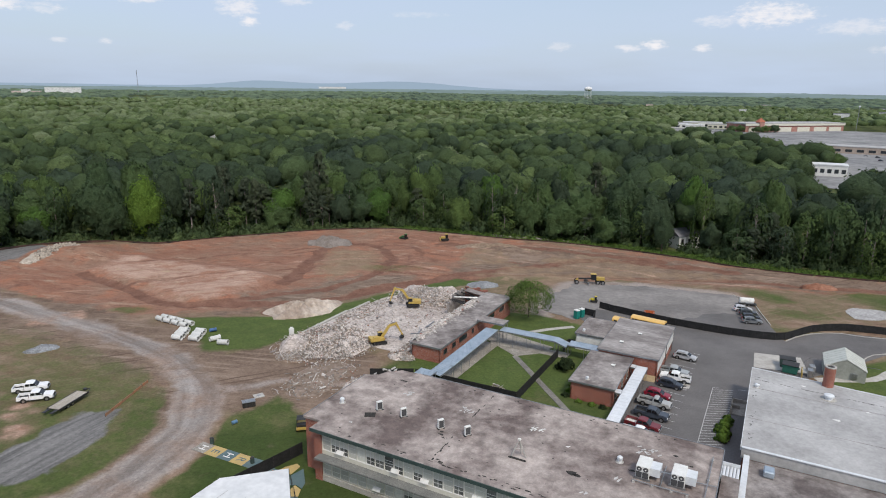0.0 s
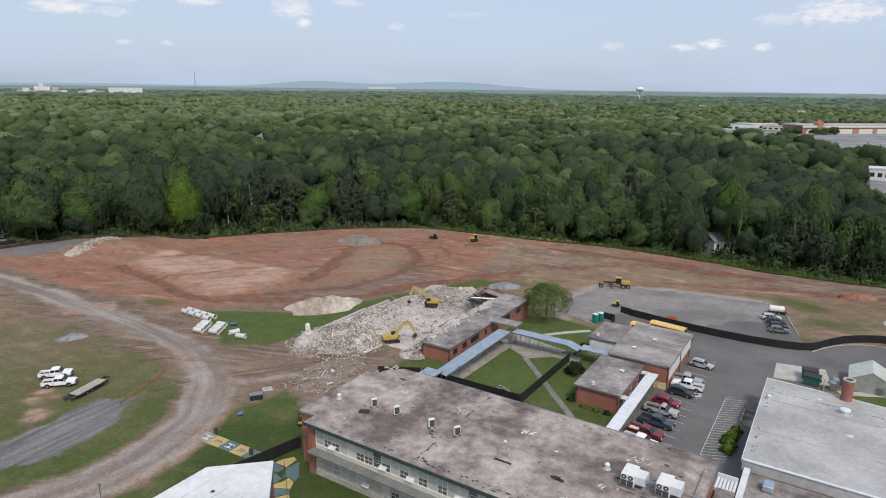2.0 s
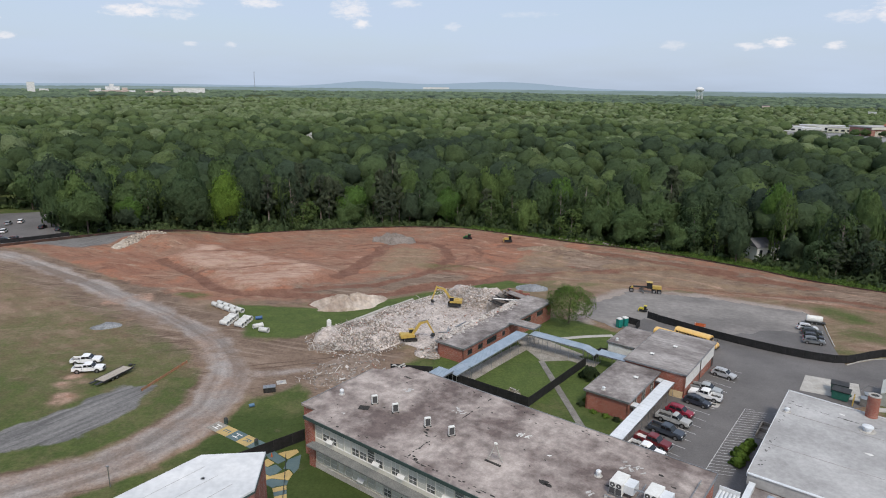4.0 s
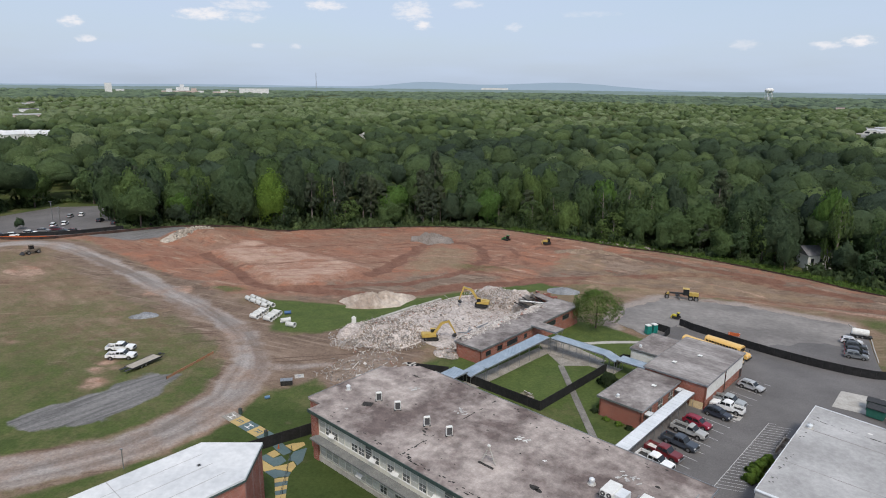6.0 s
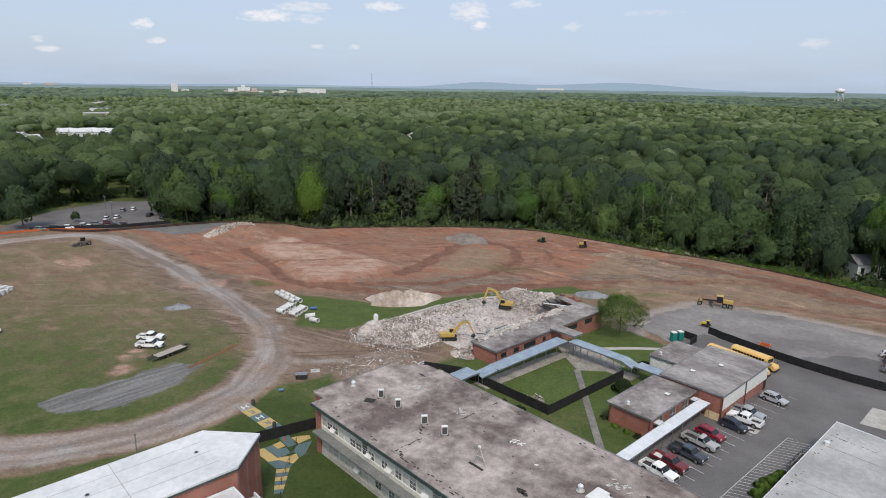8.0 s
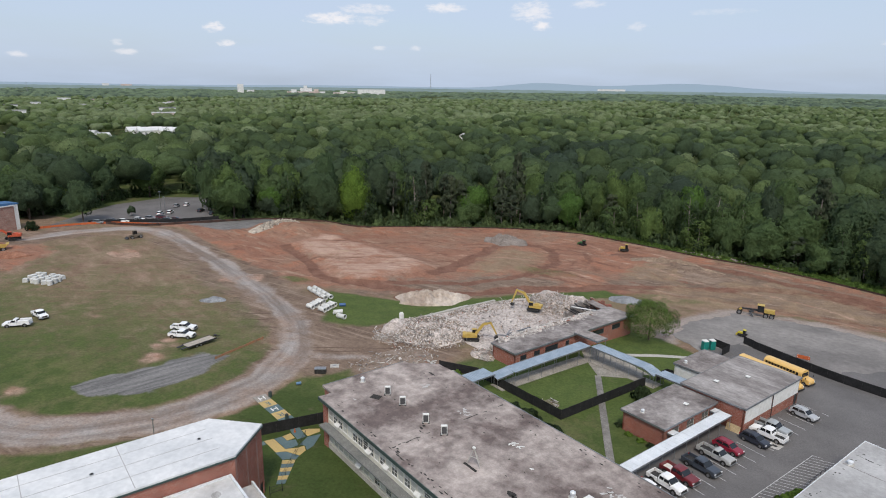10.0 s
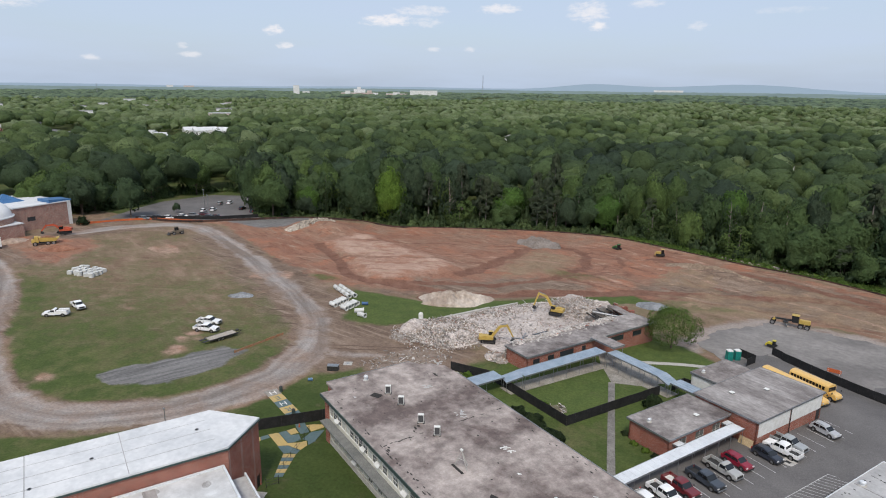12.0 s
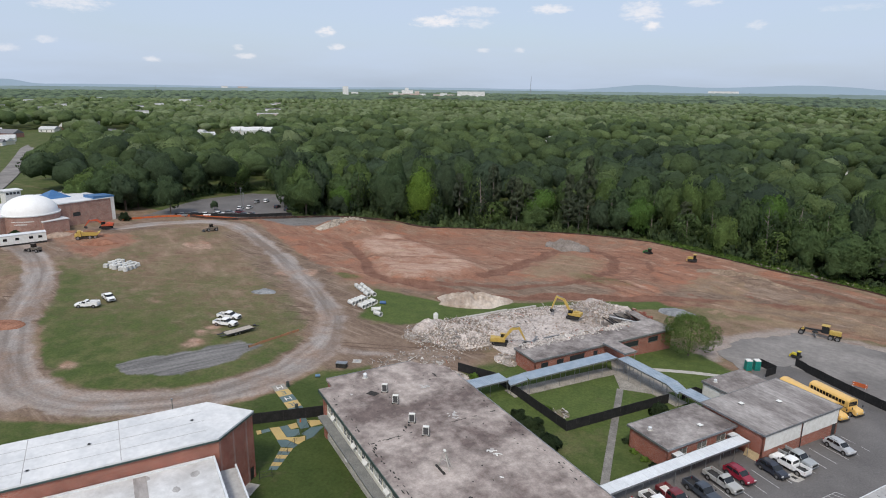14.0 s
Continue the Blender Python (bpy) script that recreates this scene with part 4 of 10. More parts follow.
def plant_edge():
    rnd = random.Random(5)
    line = along(SOIL_FENCE[2:], 7.6)
    n = 0
    for row, (back, hh) in enumerate(((8, 15), (14, 21.5), (23, 25), (33, 25))):
        for i, p in enumerate(line[:-1]):
            d = line[i + 1] - p
            east = 4.0 if p.x > -30 else 0.0
            q = p + Vector((-d.y, d.x)).normalized() * (back + east + rnd.uniform(-3, 3)) + d * rnd.random()
            if row == 0 and rnd.random() < 0.3 or row > 1 and rnd.random() < 0.35 or not clear_of(q.x, q.y) or n >= 268:
                continue
            pines = -108 < q.x < -52
            if pines and row == 0 and rnd.random() < 0.6:
                continue
            pine = rnd.random() < (0.72 if pines else 0.06)
            h = hh * rnd.uniform(0.72, 1.22)
            if pine:
                tree(q.x, q.y, h * 1.1, rnd.uniform(4.0, 5.8), rnd.choice(PINES), rnd.uniform(0, 360), "tall dark pine with a bare lower stem at the wood's edge", low=rnd.uniform(0.2, 0.34), bole=PINE_TRUNK, reach=0.95)
            elif row < 2 and rnd.random() < 0.5:
                tree(q.x, q.y, h * 1.05, rnd.uniform(4.4, 7.4), rnd.choice(OPEN_CROWNS), rnd.uniform(0, 360), "open-crowned green tree with pale stem at the wood's edge", low=0.12, bole=PALE_TRUNK, reach=0.85)
            else:
                tree(q.x, q.y, h, rnd.uniform(5.6, 9.8), rnd.choice(CROWNS + CROWNS + [FRESH]), rnd.uniform(0, 360), low=0.06 if row == 0 else 0.14)
            n += 1


plant_edge()
for i, (x, y, h, w) in enumerate(((-231, 173, 16, 7), (-243, 171, 18, 8), (-255, 169, 17, 8), (-225, 178, 14, 6), (-222, 190, 15, 7), (-226, 203, 17, 8), (-228, 217, 18, 8), (-225, 232, 19, 8), (-214, 243, 18, 7), (-205, 251, 20, 8), (-193, 252, 19, 8), (-182, 246, 18, 7), (-172, 238, 17, 7), (-236, 182, 16, 8), (-246, 178, 18, 8), (-258, 180, 17, 8), (-236, 196, 19, 8))):
    push = 1.6 if 3 <= i <= 12 or i == 16 else 1.0
    tree(-200 + (x + 200) * push, 215 + (y - 215) * push, h * 1.1, w * 1.1, CROWNS[i % 6], 40 * i, "leafy green tree behind the far lot", "trees round the far lot")
tree(-119, 251, 27, 7.8, LIME, 20, "tall yellow-green tree standing out of the wood")
tree(-153, 234, 14, 6.4, FRESH, 70, "low bright green tree beside the fence")
tree(-161, 218, 19, 8.6, CROWNS[1], 10, "large round green tree at the corner of the lot")
tree(-136, 247, 24, 11.0, CROWNS[3], 130, "large dark green tree at the wood's edge")
tree(85.5, 238, 15, 4.2, CROWNS[1], 60, "slim leafy tree beside the white house")
tree(103, 236, 13, 4.6, CROWNS[4], 160, "slim leafy tree beside the white house")
tree(22, 290, 25, 8.0, FRESH, 130, "tall bright green tree in the wood")
tree(-30, 293, 18, 7, FRESH, 210, "bright green tree in the wood")


rnd = random.Random(64)
for i in range(16):
    a, r = radians(rnd.uniform(-31.8, -27.4)), rnd.uniform(338, 440)
    tree(20 - r * math.sin(a), r * math.cos(a), rnd.uniform(8, 11.5), rnd.uniform(5, 7.5), rnd.choice(CROWNS), 57 * i, "low green tree before the white office", "trees by the office")
for i, (a, r) in enumerate(((-29.0, 632), (-30.3, 640), (-29.6, 655), (-33.5, 520), (-34.6, 515), (-36.0, 512))):
    tree(20 - r * math.sin(radians(a)), r * math.cos(radians(a)), 13 + i % 3, 8, CROWNS[i % 5], 80 * i, "dark leafy tree beside the far car park", "trees by the far lot")


def wood():
    """The wood that runs back to the skyline, in five depths of ever coarser clumps."""
    rnd = np.random.RandomState(77)
    vs, fs, ns, tints, count = [], [], [], [], 0
    shapes = {}
    for tag, sub, n, lobes, size in (("a", 2, 12, 17, 0.055), ("b", 2, 3, 13, 0.065), ("c", 1, 0, 9, 0), ("d", 1, 0, 7, 0)):
        shapes[tag] = [crown_shape(100 + i, sub, lobes + i % 4, n, size, 0.8, 0.85 + 0.06 * i, 0.97, -0.1) for i in range(8)]
    fx, fy = [p[0] for p in SOIL_FENCE], [p[1] for p in SOIL_FENCE]
    for r0, r1, step, tag, w0, hh in ((190, 560, 14.0, "a", 9.8, 22), (560, 1100, 15.0, "b", 9.8, 20), (1100, 2200, 21, "c", 12.5, 18), (2200, 4650, 42, "d", 27, 16)):
        gx, gy = np.meshgrid(np.arange(-r1, r1, step), np.arange(-200, r1, step))
        gx = (gx + rnd.uniform(-0.42, 0.42, gx.shape) * step).ravel()
        gy = (gy + rnd.uniform(-0.42, 0.42, gy.shape) * step).ravel()
        rr = np.hypot(gx - 20, gy)
        azi = np.degrees(np.arctan2(-(gx - 20), gy))
        ok = (rr > r0) & (rr <= r1) & (azi > -40) & (azi < 74)
        fyx = np.interp(gx, fx, fy)
        ok &= np.where((gx > -205) & (gx < 175), gy > fyx + 34, np.where(gx < 0, np.where(gx > -330, gy > 172, (gy > 185 + 0.49 * (-330 - gx)) | (gy < 60 + 0.49 * (-330 - gx)) | (gx < -850)), gy > 175 - 0.1 * (gx - 175)))
        for cx, cy, rx, ry in CLEARINGS:
            ok &= ((gx - cx) / rx) ** 2 + ((gy - cy) / ry) ** 2 > 1
        rr, azi = np.hypot(gx - 20, gy), np.degrees(np.arctan2(-(gx - 20), gy))
        ok &= inside(gx, gy, LOT_EDGE, 14.0) < 0.05
        for a0, a1, d0, d1 in OPEN_GROUND:
            ok &= ~((azi > a0) & (azi < a1) & (rr > d0) & (rr < d1))
        if tag in "cd":
            ok &= wobble(gx, gy, 260, 21) > 0.33
        if tag == "d":
            near_mesh = (vs, fs, ns, tints)
            vs, fs, ns, tints, count = [], [], [], [], 0
        gx, gy = gx[ok], gy[ok]
        stand = np.clip(0.5 + 3.4 * (wobble(gx, gy, 80, 12) - 0.5), 0, 1)
        gz = ground(gx, gy) + swell(gx, gy)
        # haze put into the leaf tint: paler with distance and towards -x
        far_haze = np.clip((np.hypot(gx, gy) - 420) / 700, 0, 1)
        for i in range(len(gx)):
            v, f, vn = shapes[tag][rnd.randint(8)]
            big = rnd.rand()
            w = w0 * (0.6 + 0.75 * big ** 1.5)
            h = hh * (0.66 + 0.42 * big + 0.16 * rnd.rand()) * (0.9 + 0.2 * (1 - stand[i]))
            a = rnd.rand() * 6.283
            ca, sa = math.cos(a), math.sin(a)
            rot = np.array([[ca, -sa, 0], [sa, ca, 0], [0, 0, 1]])
            q = (v * np.array([w, w, h * 0.5])) @ rot.T + np.array([gx[i], gy[i], gz[i] + h * 0.28])
            vs.append(q)
            fs.append(f + count)
            count += len(v)
            ns.append(vn @ rot.T)
            tint = np.clip(0.3 * stand[i] + 0.46 * rnd.rand() ** 1.5 - 0.08 + 0.52 * far_haze[i] + 0.14 * min(1.0, max(0.0, (-gx[i] - 150) / 200)) + 0.28 * (rnd.rand() > 0.92), 0, 1)
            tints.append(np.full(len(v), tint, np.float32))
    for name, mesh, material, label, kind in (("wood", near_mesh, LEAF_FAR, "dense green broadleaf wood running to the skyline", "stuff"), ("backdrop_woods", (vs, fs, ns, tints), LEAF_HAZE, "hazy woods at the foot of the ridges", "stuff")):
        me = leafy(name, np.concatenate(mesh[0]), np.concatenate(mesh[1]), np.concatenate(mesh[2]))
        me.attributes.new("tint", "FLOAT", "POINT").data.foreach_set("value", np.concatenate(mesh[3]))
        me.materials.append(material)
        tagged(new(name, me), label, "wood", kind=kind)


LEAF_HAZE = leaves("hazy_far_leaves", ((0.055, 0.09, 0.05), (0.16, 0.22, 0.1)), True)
# pale blue emission stands in for haze over the farthest woods
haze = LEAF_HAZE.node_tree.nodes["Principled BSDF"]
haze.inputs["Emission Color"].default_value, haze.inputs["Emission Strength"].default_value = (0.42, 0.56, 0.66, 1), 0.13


wood()


def hills():
    """Blue ridges on the skyline."""
    bm = fresh()
    az = np.arange(-60, 90, 0.5)
    def ridge(a):
        b = 2 + 6 * math.sin(a * 0.09 + 1) + 5 * math.sin(a * 0.23)
        for c, w, h in ((16, 3.6, 30), (3.3, 5, 27), (9, 13, 13), (33, 16, 9), (50, 12, 10)):
            b += h * math.exp(-((a - c) / w) ** 2)
        return b + 30 / (1 + math.exp((abs(a - 71.5) - 5.6) / 0.35))
    low, high = [], []
    for a in az:
        x, y = 20 - 4720 * math.sin(radians(a)), 4720 * math.cos(radians(a))
        low.append(bm.verts.new((x, y, -40)))
        high.append(bm.verts.new((x, y, 44 + ridge(a) + 1.6 * noise.noise((a * 0.7, 0, 0)))))
    for i in range(len(az) - 1):
        bm.faces.new((low[i], low[i + 1], high[i + 1], high[i]))
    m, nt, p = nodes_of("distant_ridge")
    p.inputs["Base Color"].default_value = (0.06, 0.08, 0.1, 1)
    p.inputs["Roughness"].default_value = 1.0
    # the haze over the ridges is put in as a blue-grey glow
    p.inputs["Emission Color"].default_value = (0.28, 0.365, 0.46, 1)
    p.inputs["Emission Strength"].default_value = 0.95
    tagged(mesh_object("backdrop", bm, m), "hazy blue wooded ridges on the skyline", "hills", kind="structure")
    # the last woods before the ridges, pale with haze painted in as a glow
    bm = fresh()
    low, high = [], []
    az = np.arange(-60, 90, 0.08)
    for a in az:
        x, y = 20 - 4680 * math.sin(radians(a)), 4680 * math.cos(radians(a))
        low.append(bm.verts.new((x, y, -40)))
        high.append(bm.verts.new((x, y, 41 + 5 * noise.noise((a * 0.13, 3, 0)) + 2.2 * noise.noise((a * 2.1, 0, 0)) + 1.4 * noise.noise((a * 7.0, 1, 0)))))
    for i in range(len(az) - 1):
        bm.faces.new((low[i], low[i + 1], high[i + 1], high[i]))
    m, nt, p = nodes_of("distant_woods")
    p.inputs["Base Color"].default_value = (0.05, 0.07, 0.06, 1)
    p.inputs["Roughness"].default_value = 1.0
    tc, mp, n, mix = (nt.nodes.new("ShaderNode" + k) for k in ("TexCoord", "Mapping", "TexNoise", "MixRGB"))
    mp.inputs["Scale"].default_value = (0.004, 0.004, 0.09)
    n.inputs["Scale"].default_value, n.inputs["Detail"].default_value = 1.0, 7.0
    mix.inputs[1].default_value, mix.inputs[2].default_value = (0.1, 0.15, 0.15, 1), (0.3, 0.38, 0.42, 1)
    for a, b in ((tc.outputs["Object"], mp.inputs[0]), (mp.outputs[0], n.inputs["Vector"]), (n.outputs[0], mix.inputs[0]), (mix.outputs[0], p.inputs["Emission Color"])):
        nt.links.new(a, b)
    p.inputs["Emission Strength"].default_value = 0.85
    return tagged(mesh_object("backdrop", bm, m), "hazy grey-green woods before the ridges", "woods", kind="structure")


hills()


def undergrowth():
    """Low tangled growth along the wood's edge."""
    rnd = np.random.RandomState(55)
    shapes = [crown_shape(300 + i, 1, 5, 7, 0.17, 0.75, 0.9) for i in range(6)]
    vs, fs, ns, tints, count = [], [], [], [], 0
    front = [(p, q, ((3.0, 1.8), (5.5, 3.6), (9.5, 5.0), (17.0, 6.5), (27.0, 8.0), (37.0, 9.0))) for p, q in zip(along(SOIL_FENCE[2:], 2.2), along(SOIL_FENCE[2:], 2.2)[1:])]
    behind = along([(-158, 236), (-172, 252), (-195, 268), (-215, 270), (-242, 256), (-245, 222), (-236, 202), (-238, 186), (-262, 176)], 2.6)
    front += [(p, q, ((1.0, 3.5), (-4.0, 6.0))) for p, q in zip(behind, behind[1:])]
    for p, p2, rows_back in front:
        d = p2 - p
        n = Vector((-d.y, d.x)).normalized()
        for back, hh in rows_back:
            if rnd.rand() < 0.15:
                continue
            q = p + n * (back + rnd.uniform(-1.2, 1.6))
            if back < 8 and q.x > -30:
                continue
            v, f, vn = shapes[rnd.randint(6)]
            w, h = rnd.uniform(1.4, 3.0) * (1 if hh < 4 else 1.4), hh * rnd.uniform(0.6, 1.5)
            vs.append(v * np.array([w, w, h]) + np.array([q.x, q.y, float(ground(q.x, q.y)) - 0.35 * h]))
            fs.append(f + count)
            ns.append(vn)
            count += len(v)
            tints.append(np.full(len(v), (0.35 if hh < 4 else 0.2) + 0.35 * rnd.rand(), np.float32))
    me = leafy("undergrowth", np.concatenate(vs), np.concatenate(fs), np.concatenate(ns))
    me.attributes.new("tint", "FLOAT", "POINT").data.foreach_set("value", np.concatenate(tints))
    me.materials.append(LEAF_FAR)
    return tagged(new("undergrowth", me), "tangled green undergrowth along the wood's edge", "undergrowth", kind="stuff")


undergrowth()


def vines():
    """Low bright creeper between the silt fence and the trees."""
    rnd = np.random.RandomState(58)
    shapes = [crown_shape(330 + i, 1, 5, 8, 0.15, 0.75, 0.9) for i in range(6)]
    vs, fs, ns, tints, count = [], [], [], [], 0
    line = along(SOIL_FENCE[9:], 1.5)
    for p, p2 in zip(line, line[1:]):
        d = p2 - p
        n = Vector((-d.y, d.x)).normalized()
        for back in (1.6, 3.4, 5.4, 7.6):
            q = p + n * (back + rnd.uniform(-0.8, 0.8))
            if back < 3 and 14 < q.x < 68:
                continue
            v, f, vn = shapes[rnd.randint(6)]
            w, h = rnd.uniform(1.1, 2.0), rnd.uniform(0.7, 1.3) * (1 + 0.12 * back)
            vs.append(v * np.array([w, w, h]) + np.array([q.x, q.y, float(ground(q.x, q.y)) - 0.3 * h]))
            fs.append(f + count)
            ns.append(vn)
            count += len(v)
            tints.append(np.full(len(v), rnd.rand(), np.float32))
    me = leafy("creeper", np.concatenate(vs), np.concatenate(fs), np.concatenate(ns))
    me.attributes.new("tint", "FLOAT", "POINT").data.foreach_set("value", np.concatenate(tints))
    me.materials.append(leaves("creeper_leaves", ((0.1, 0.175, 0.04), (0.16, 0.25, 0.055)), True))
    return tagged(new("creeper", me), "low bright green creeper behind the silt fence", "creeper", kind="stuff")


vines()


# ---- school buildings ----
def site_thing(name, label, category, z=0.0):
    m = SITE.copy()
    m.translation.z = z
    return thing(name, label, category, m)


def wall_run(bm, a, b, z0, z1, thick=0.3, holes=()):
    """An upright wall from a to b (its outer face on the line), with openings (s0, s1, z0, z1) right through it."""
    a, b = Vector(a), Vector(b)
    d = b - a
    m = Matrix.Translation((a.x, a.y, 0)) @ Matrix.Rotation(math.atan2(d.y, d.x), 4, "Z")
    ss = sorted({0.0, d.length, *[h[0] for h in holes], *[h[1] for h in holes]})
    zs = sorted({z0, z1, *[h[2] for h in holes], *[h[3] for h in holes]})
    seen = {}

    def vert(i, k, y):
        if (i, k, y) not in seen:
            seen[i, k, y] = bm.verts.new(m @ Vector((ss[i], thick if y else 0.0, zs[k])))
        return seen[i, k, y]

    def solid(i, k):
        if not (0 <= i < len(ss) - 1 and 0 <= k < len(zs) - 1):
            return False
        s, z = (ss[i] + ss[i + 1]) / 2, (zs[k] + zs[k + 1]) / 2
        return not any(h[0] < s < h[1] and h[2] < z < h[3] for h in holes)
    for i in range(len(ss) - 1):
        for k in range(len(zs) - 1):
            if not solid(i, k):
                continue
            bm.faces.new((vert(i, k, 0), vert(i + 1, k, 0), vert(i + 1, k + 1, 0), vert(i, k + 1, 0)))
            bm.faces.new((vert(i, k, 1), vert(i, k + 1, 1), vert(i + 1, k + 1, 1), vert(i + 1, k, 1)))
            for ok, p, q in ((solid(i - 1, k), (i, k), (i, k + 1)), (solid(i + 1, k), (i + 1, k + 1), (i + 1, k)), (solid(i, k - 1), (i + 1, k), (i, k)), (solid(i, k + 1), (i, k + 1), (i + 1, k + 1))):
                if not ok:
                    bm.faces.new((vert(*p, 0), vert(*q, 0), vert(*q, 1), vert(*p, 1)))
    return bm


def window_unit(parent, w, h, frame_mat, bars_x=1, bars_z=(0.35,), glass_mat=None, deep=0.1):
    """A window: frame with glazing bars, and its panes. Local x along the wall, y into it."""
    win = part("window", box(fresh(), -w / 2 - 0.03, w / 2 + 0.03, -0.06, 0.06, -0.06, 0.0), frame_mat, parent)
    bm = fresh()
    t = 0.06
    box(bm, -w / 2, -w / 2 + t, 0.02, deep, 0, h)
    box(bm, w / 2 - t, w / 2, 0.02, deep, 0, h)
    box(bm, -w / 2 + t, w / 2 - t, 0.02, deep, 0, t)
    box(bm, -w / 2 + t, w / 2 - t, 0.02, deep, h - t, h)
    for i in range(bars_x):
        x = -w / 2 + (i + 1) * w / (bars_x + 1)
        box(bm, x - 0.025, x + 0.025, 0.03, deep - 0.01, t, h - t)
    for k in bars_z:
        box(bm, -w / 2 + t, w / 2 - t, 0.035, deep - 0.015, h * k - 0.03, h * k + 0.03)
    part("window_frame", bm, frame_mat, win)
    part("pane", box(fresh(), -w / 2 + t, w / 2 - t, deep * 0.5, deep * 0.5 + 0.02, t, h - t), glass_mat or GLASS, win)
    return win


def repeat_window(win, m, parent):
    c = win.copy()
    scene.collection.objects.link(c)
    c.parent, c.matrix_basis = parent, m
    for k in win.children:
        k2 = k.copy()
        scene.collection.objects.link(k2)
        k2.parent = c
    return c


def on_wall(a, b, s, z):
    a, b = Vector(a), Vector(b)
    d = (b - a).normalized()
    p = a + d * s
    return Matrix.Translation((p.x, p.y, z)) @ Matrix.Rotation(math.atan2(d.y, d.x), 4, "Z")


DIM = surf("dim_glass", (0.1, 0.105, 0.1), (0.16, 0.165, 0.155), 1.5, 0.2, bump=0.0, spec=0.5, rnd=0.4)
BLIND = surf("pale_blind_behind_glass", (0.5, 0.5, 0.45), (0.6, 0.6, 0.54), 1.5, 0.25, bump=0.0, spec=0.5, fine_amt=0.1, rnd=0.25)
TAR = surf("bare_tar", (0.02, 0.019, 0.018), (0.05, 0.046, 0.042), 4, 0.9, bump=0.3)
LOOSE = surf("loose_grey_roofing", (0.4, 0.385, 0.37), (0.55, 0.54, 0.53), 2, 0.8)
GREY_CANOPY = surf("grey_ledge", (0.15, 0.155, 0.15), (0.21, 0.21, 0.2), 0.8, 0.8, bump=0.1)


def flakes(name, spots, parent, material, seed, z, label):
    """Ragged patches where the roofing has come away."""
    rnd = random.Random(seed)
    bm = fresh()
    for u, v, r, *across in spots:
        q = across[0] if across else 0.7 * r
        k = rnd.randint(6, 10)
        a0 = rnd.random() * 6
        prism(bm, [(u + r * rnd.uniform(0.5, 1.2) * math.cos(a0 + i * 6.283 / k), v + q * rnd.uniform(0.5, 1.2) * math.sin(a0 + i * 6.283 / k)) for i in range(k)], z + 0.004, z + 0.018)
    return tagged(part(name, bm, material, parent, label), kind="stuff")


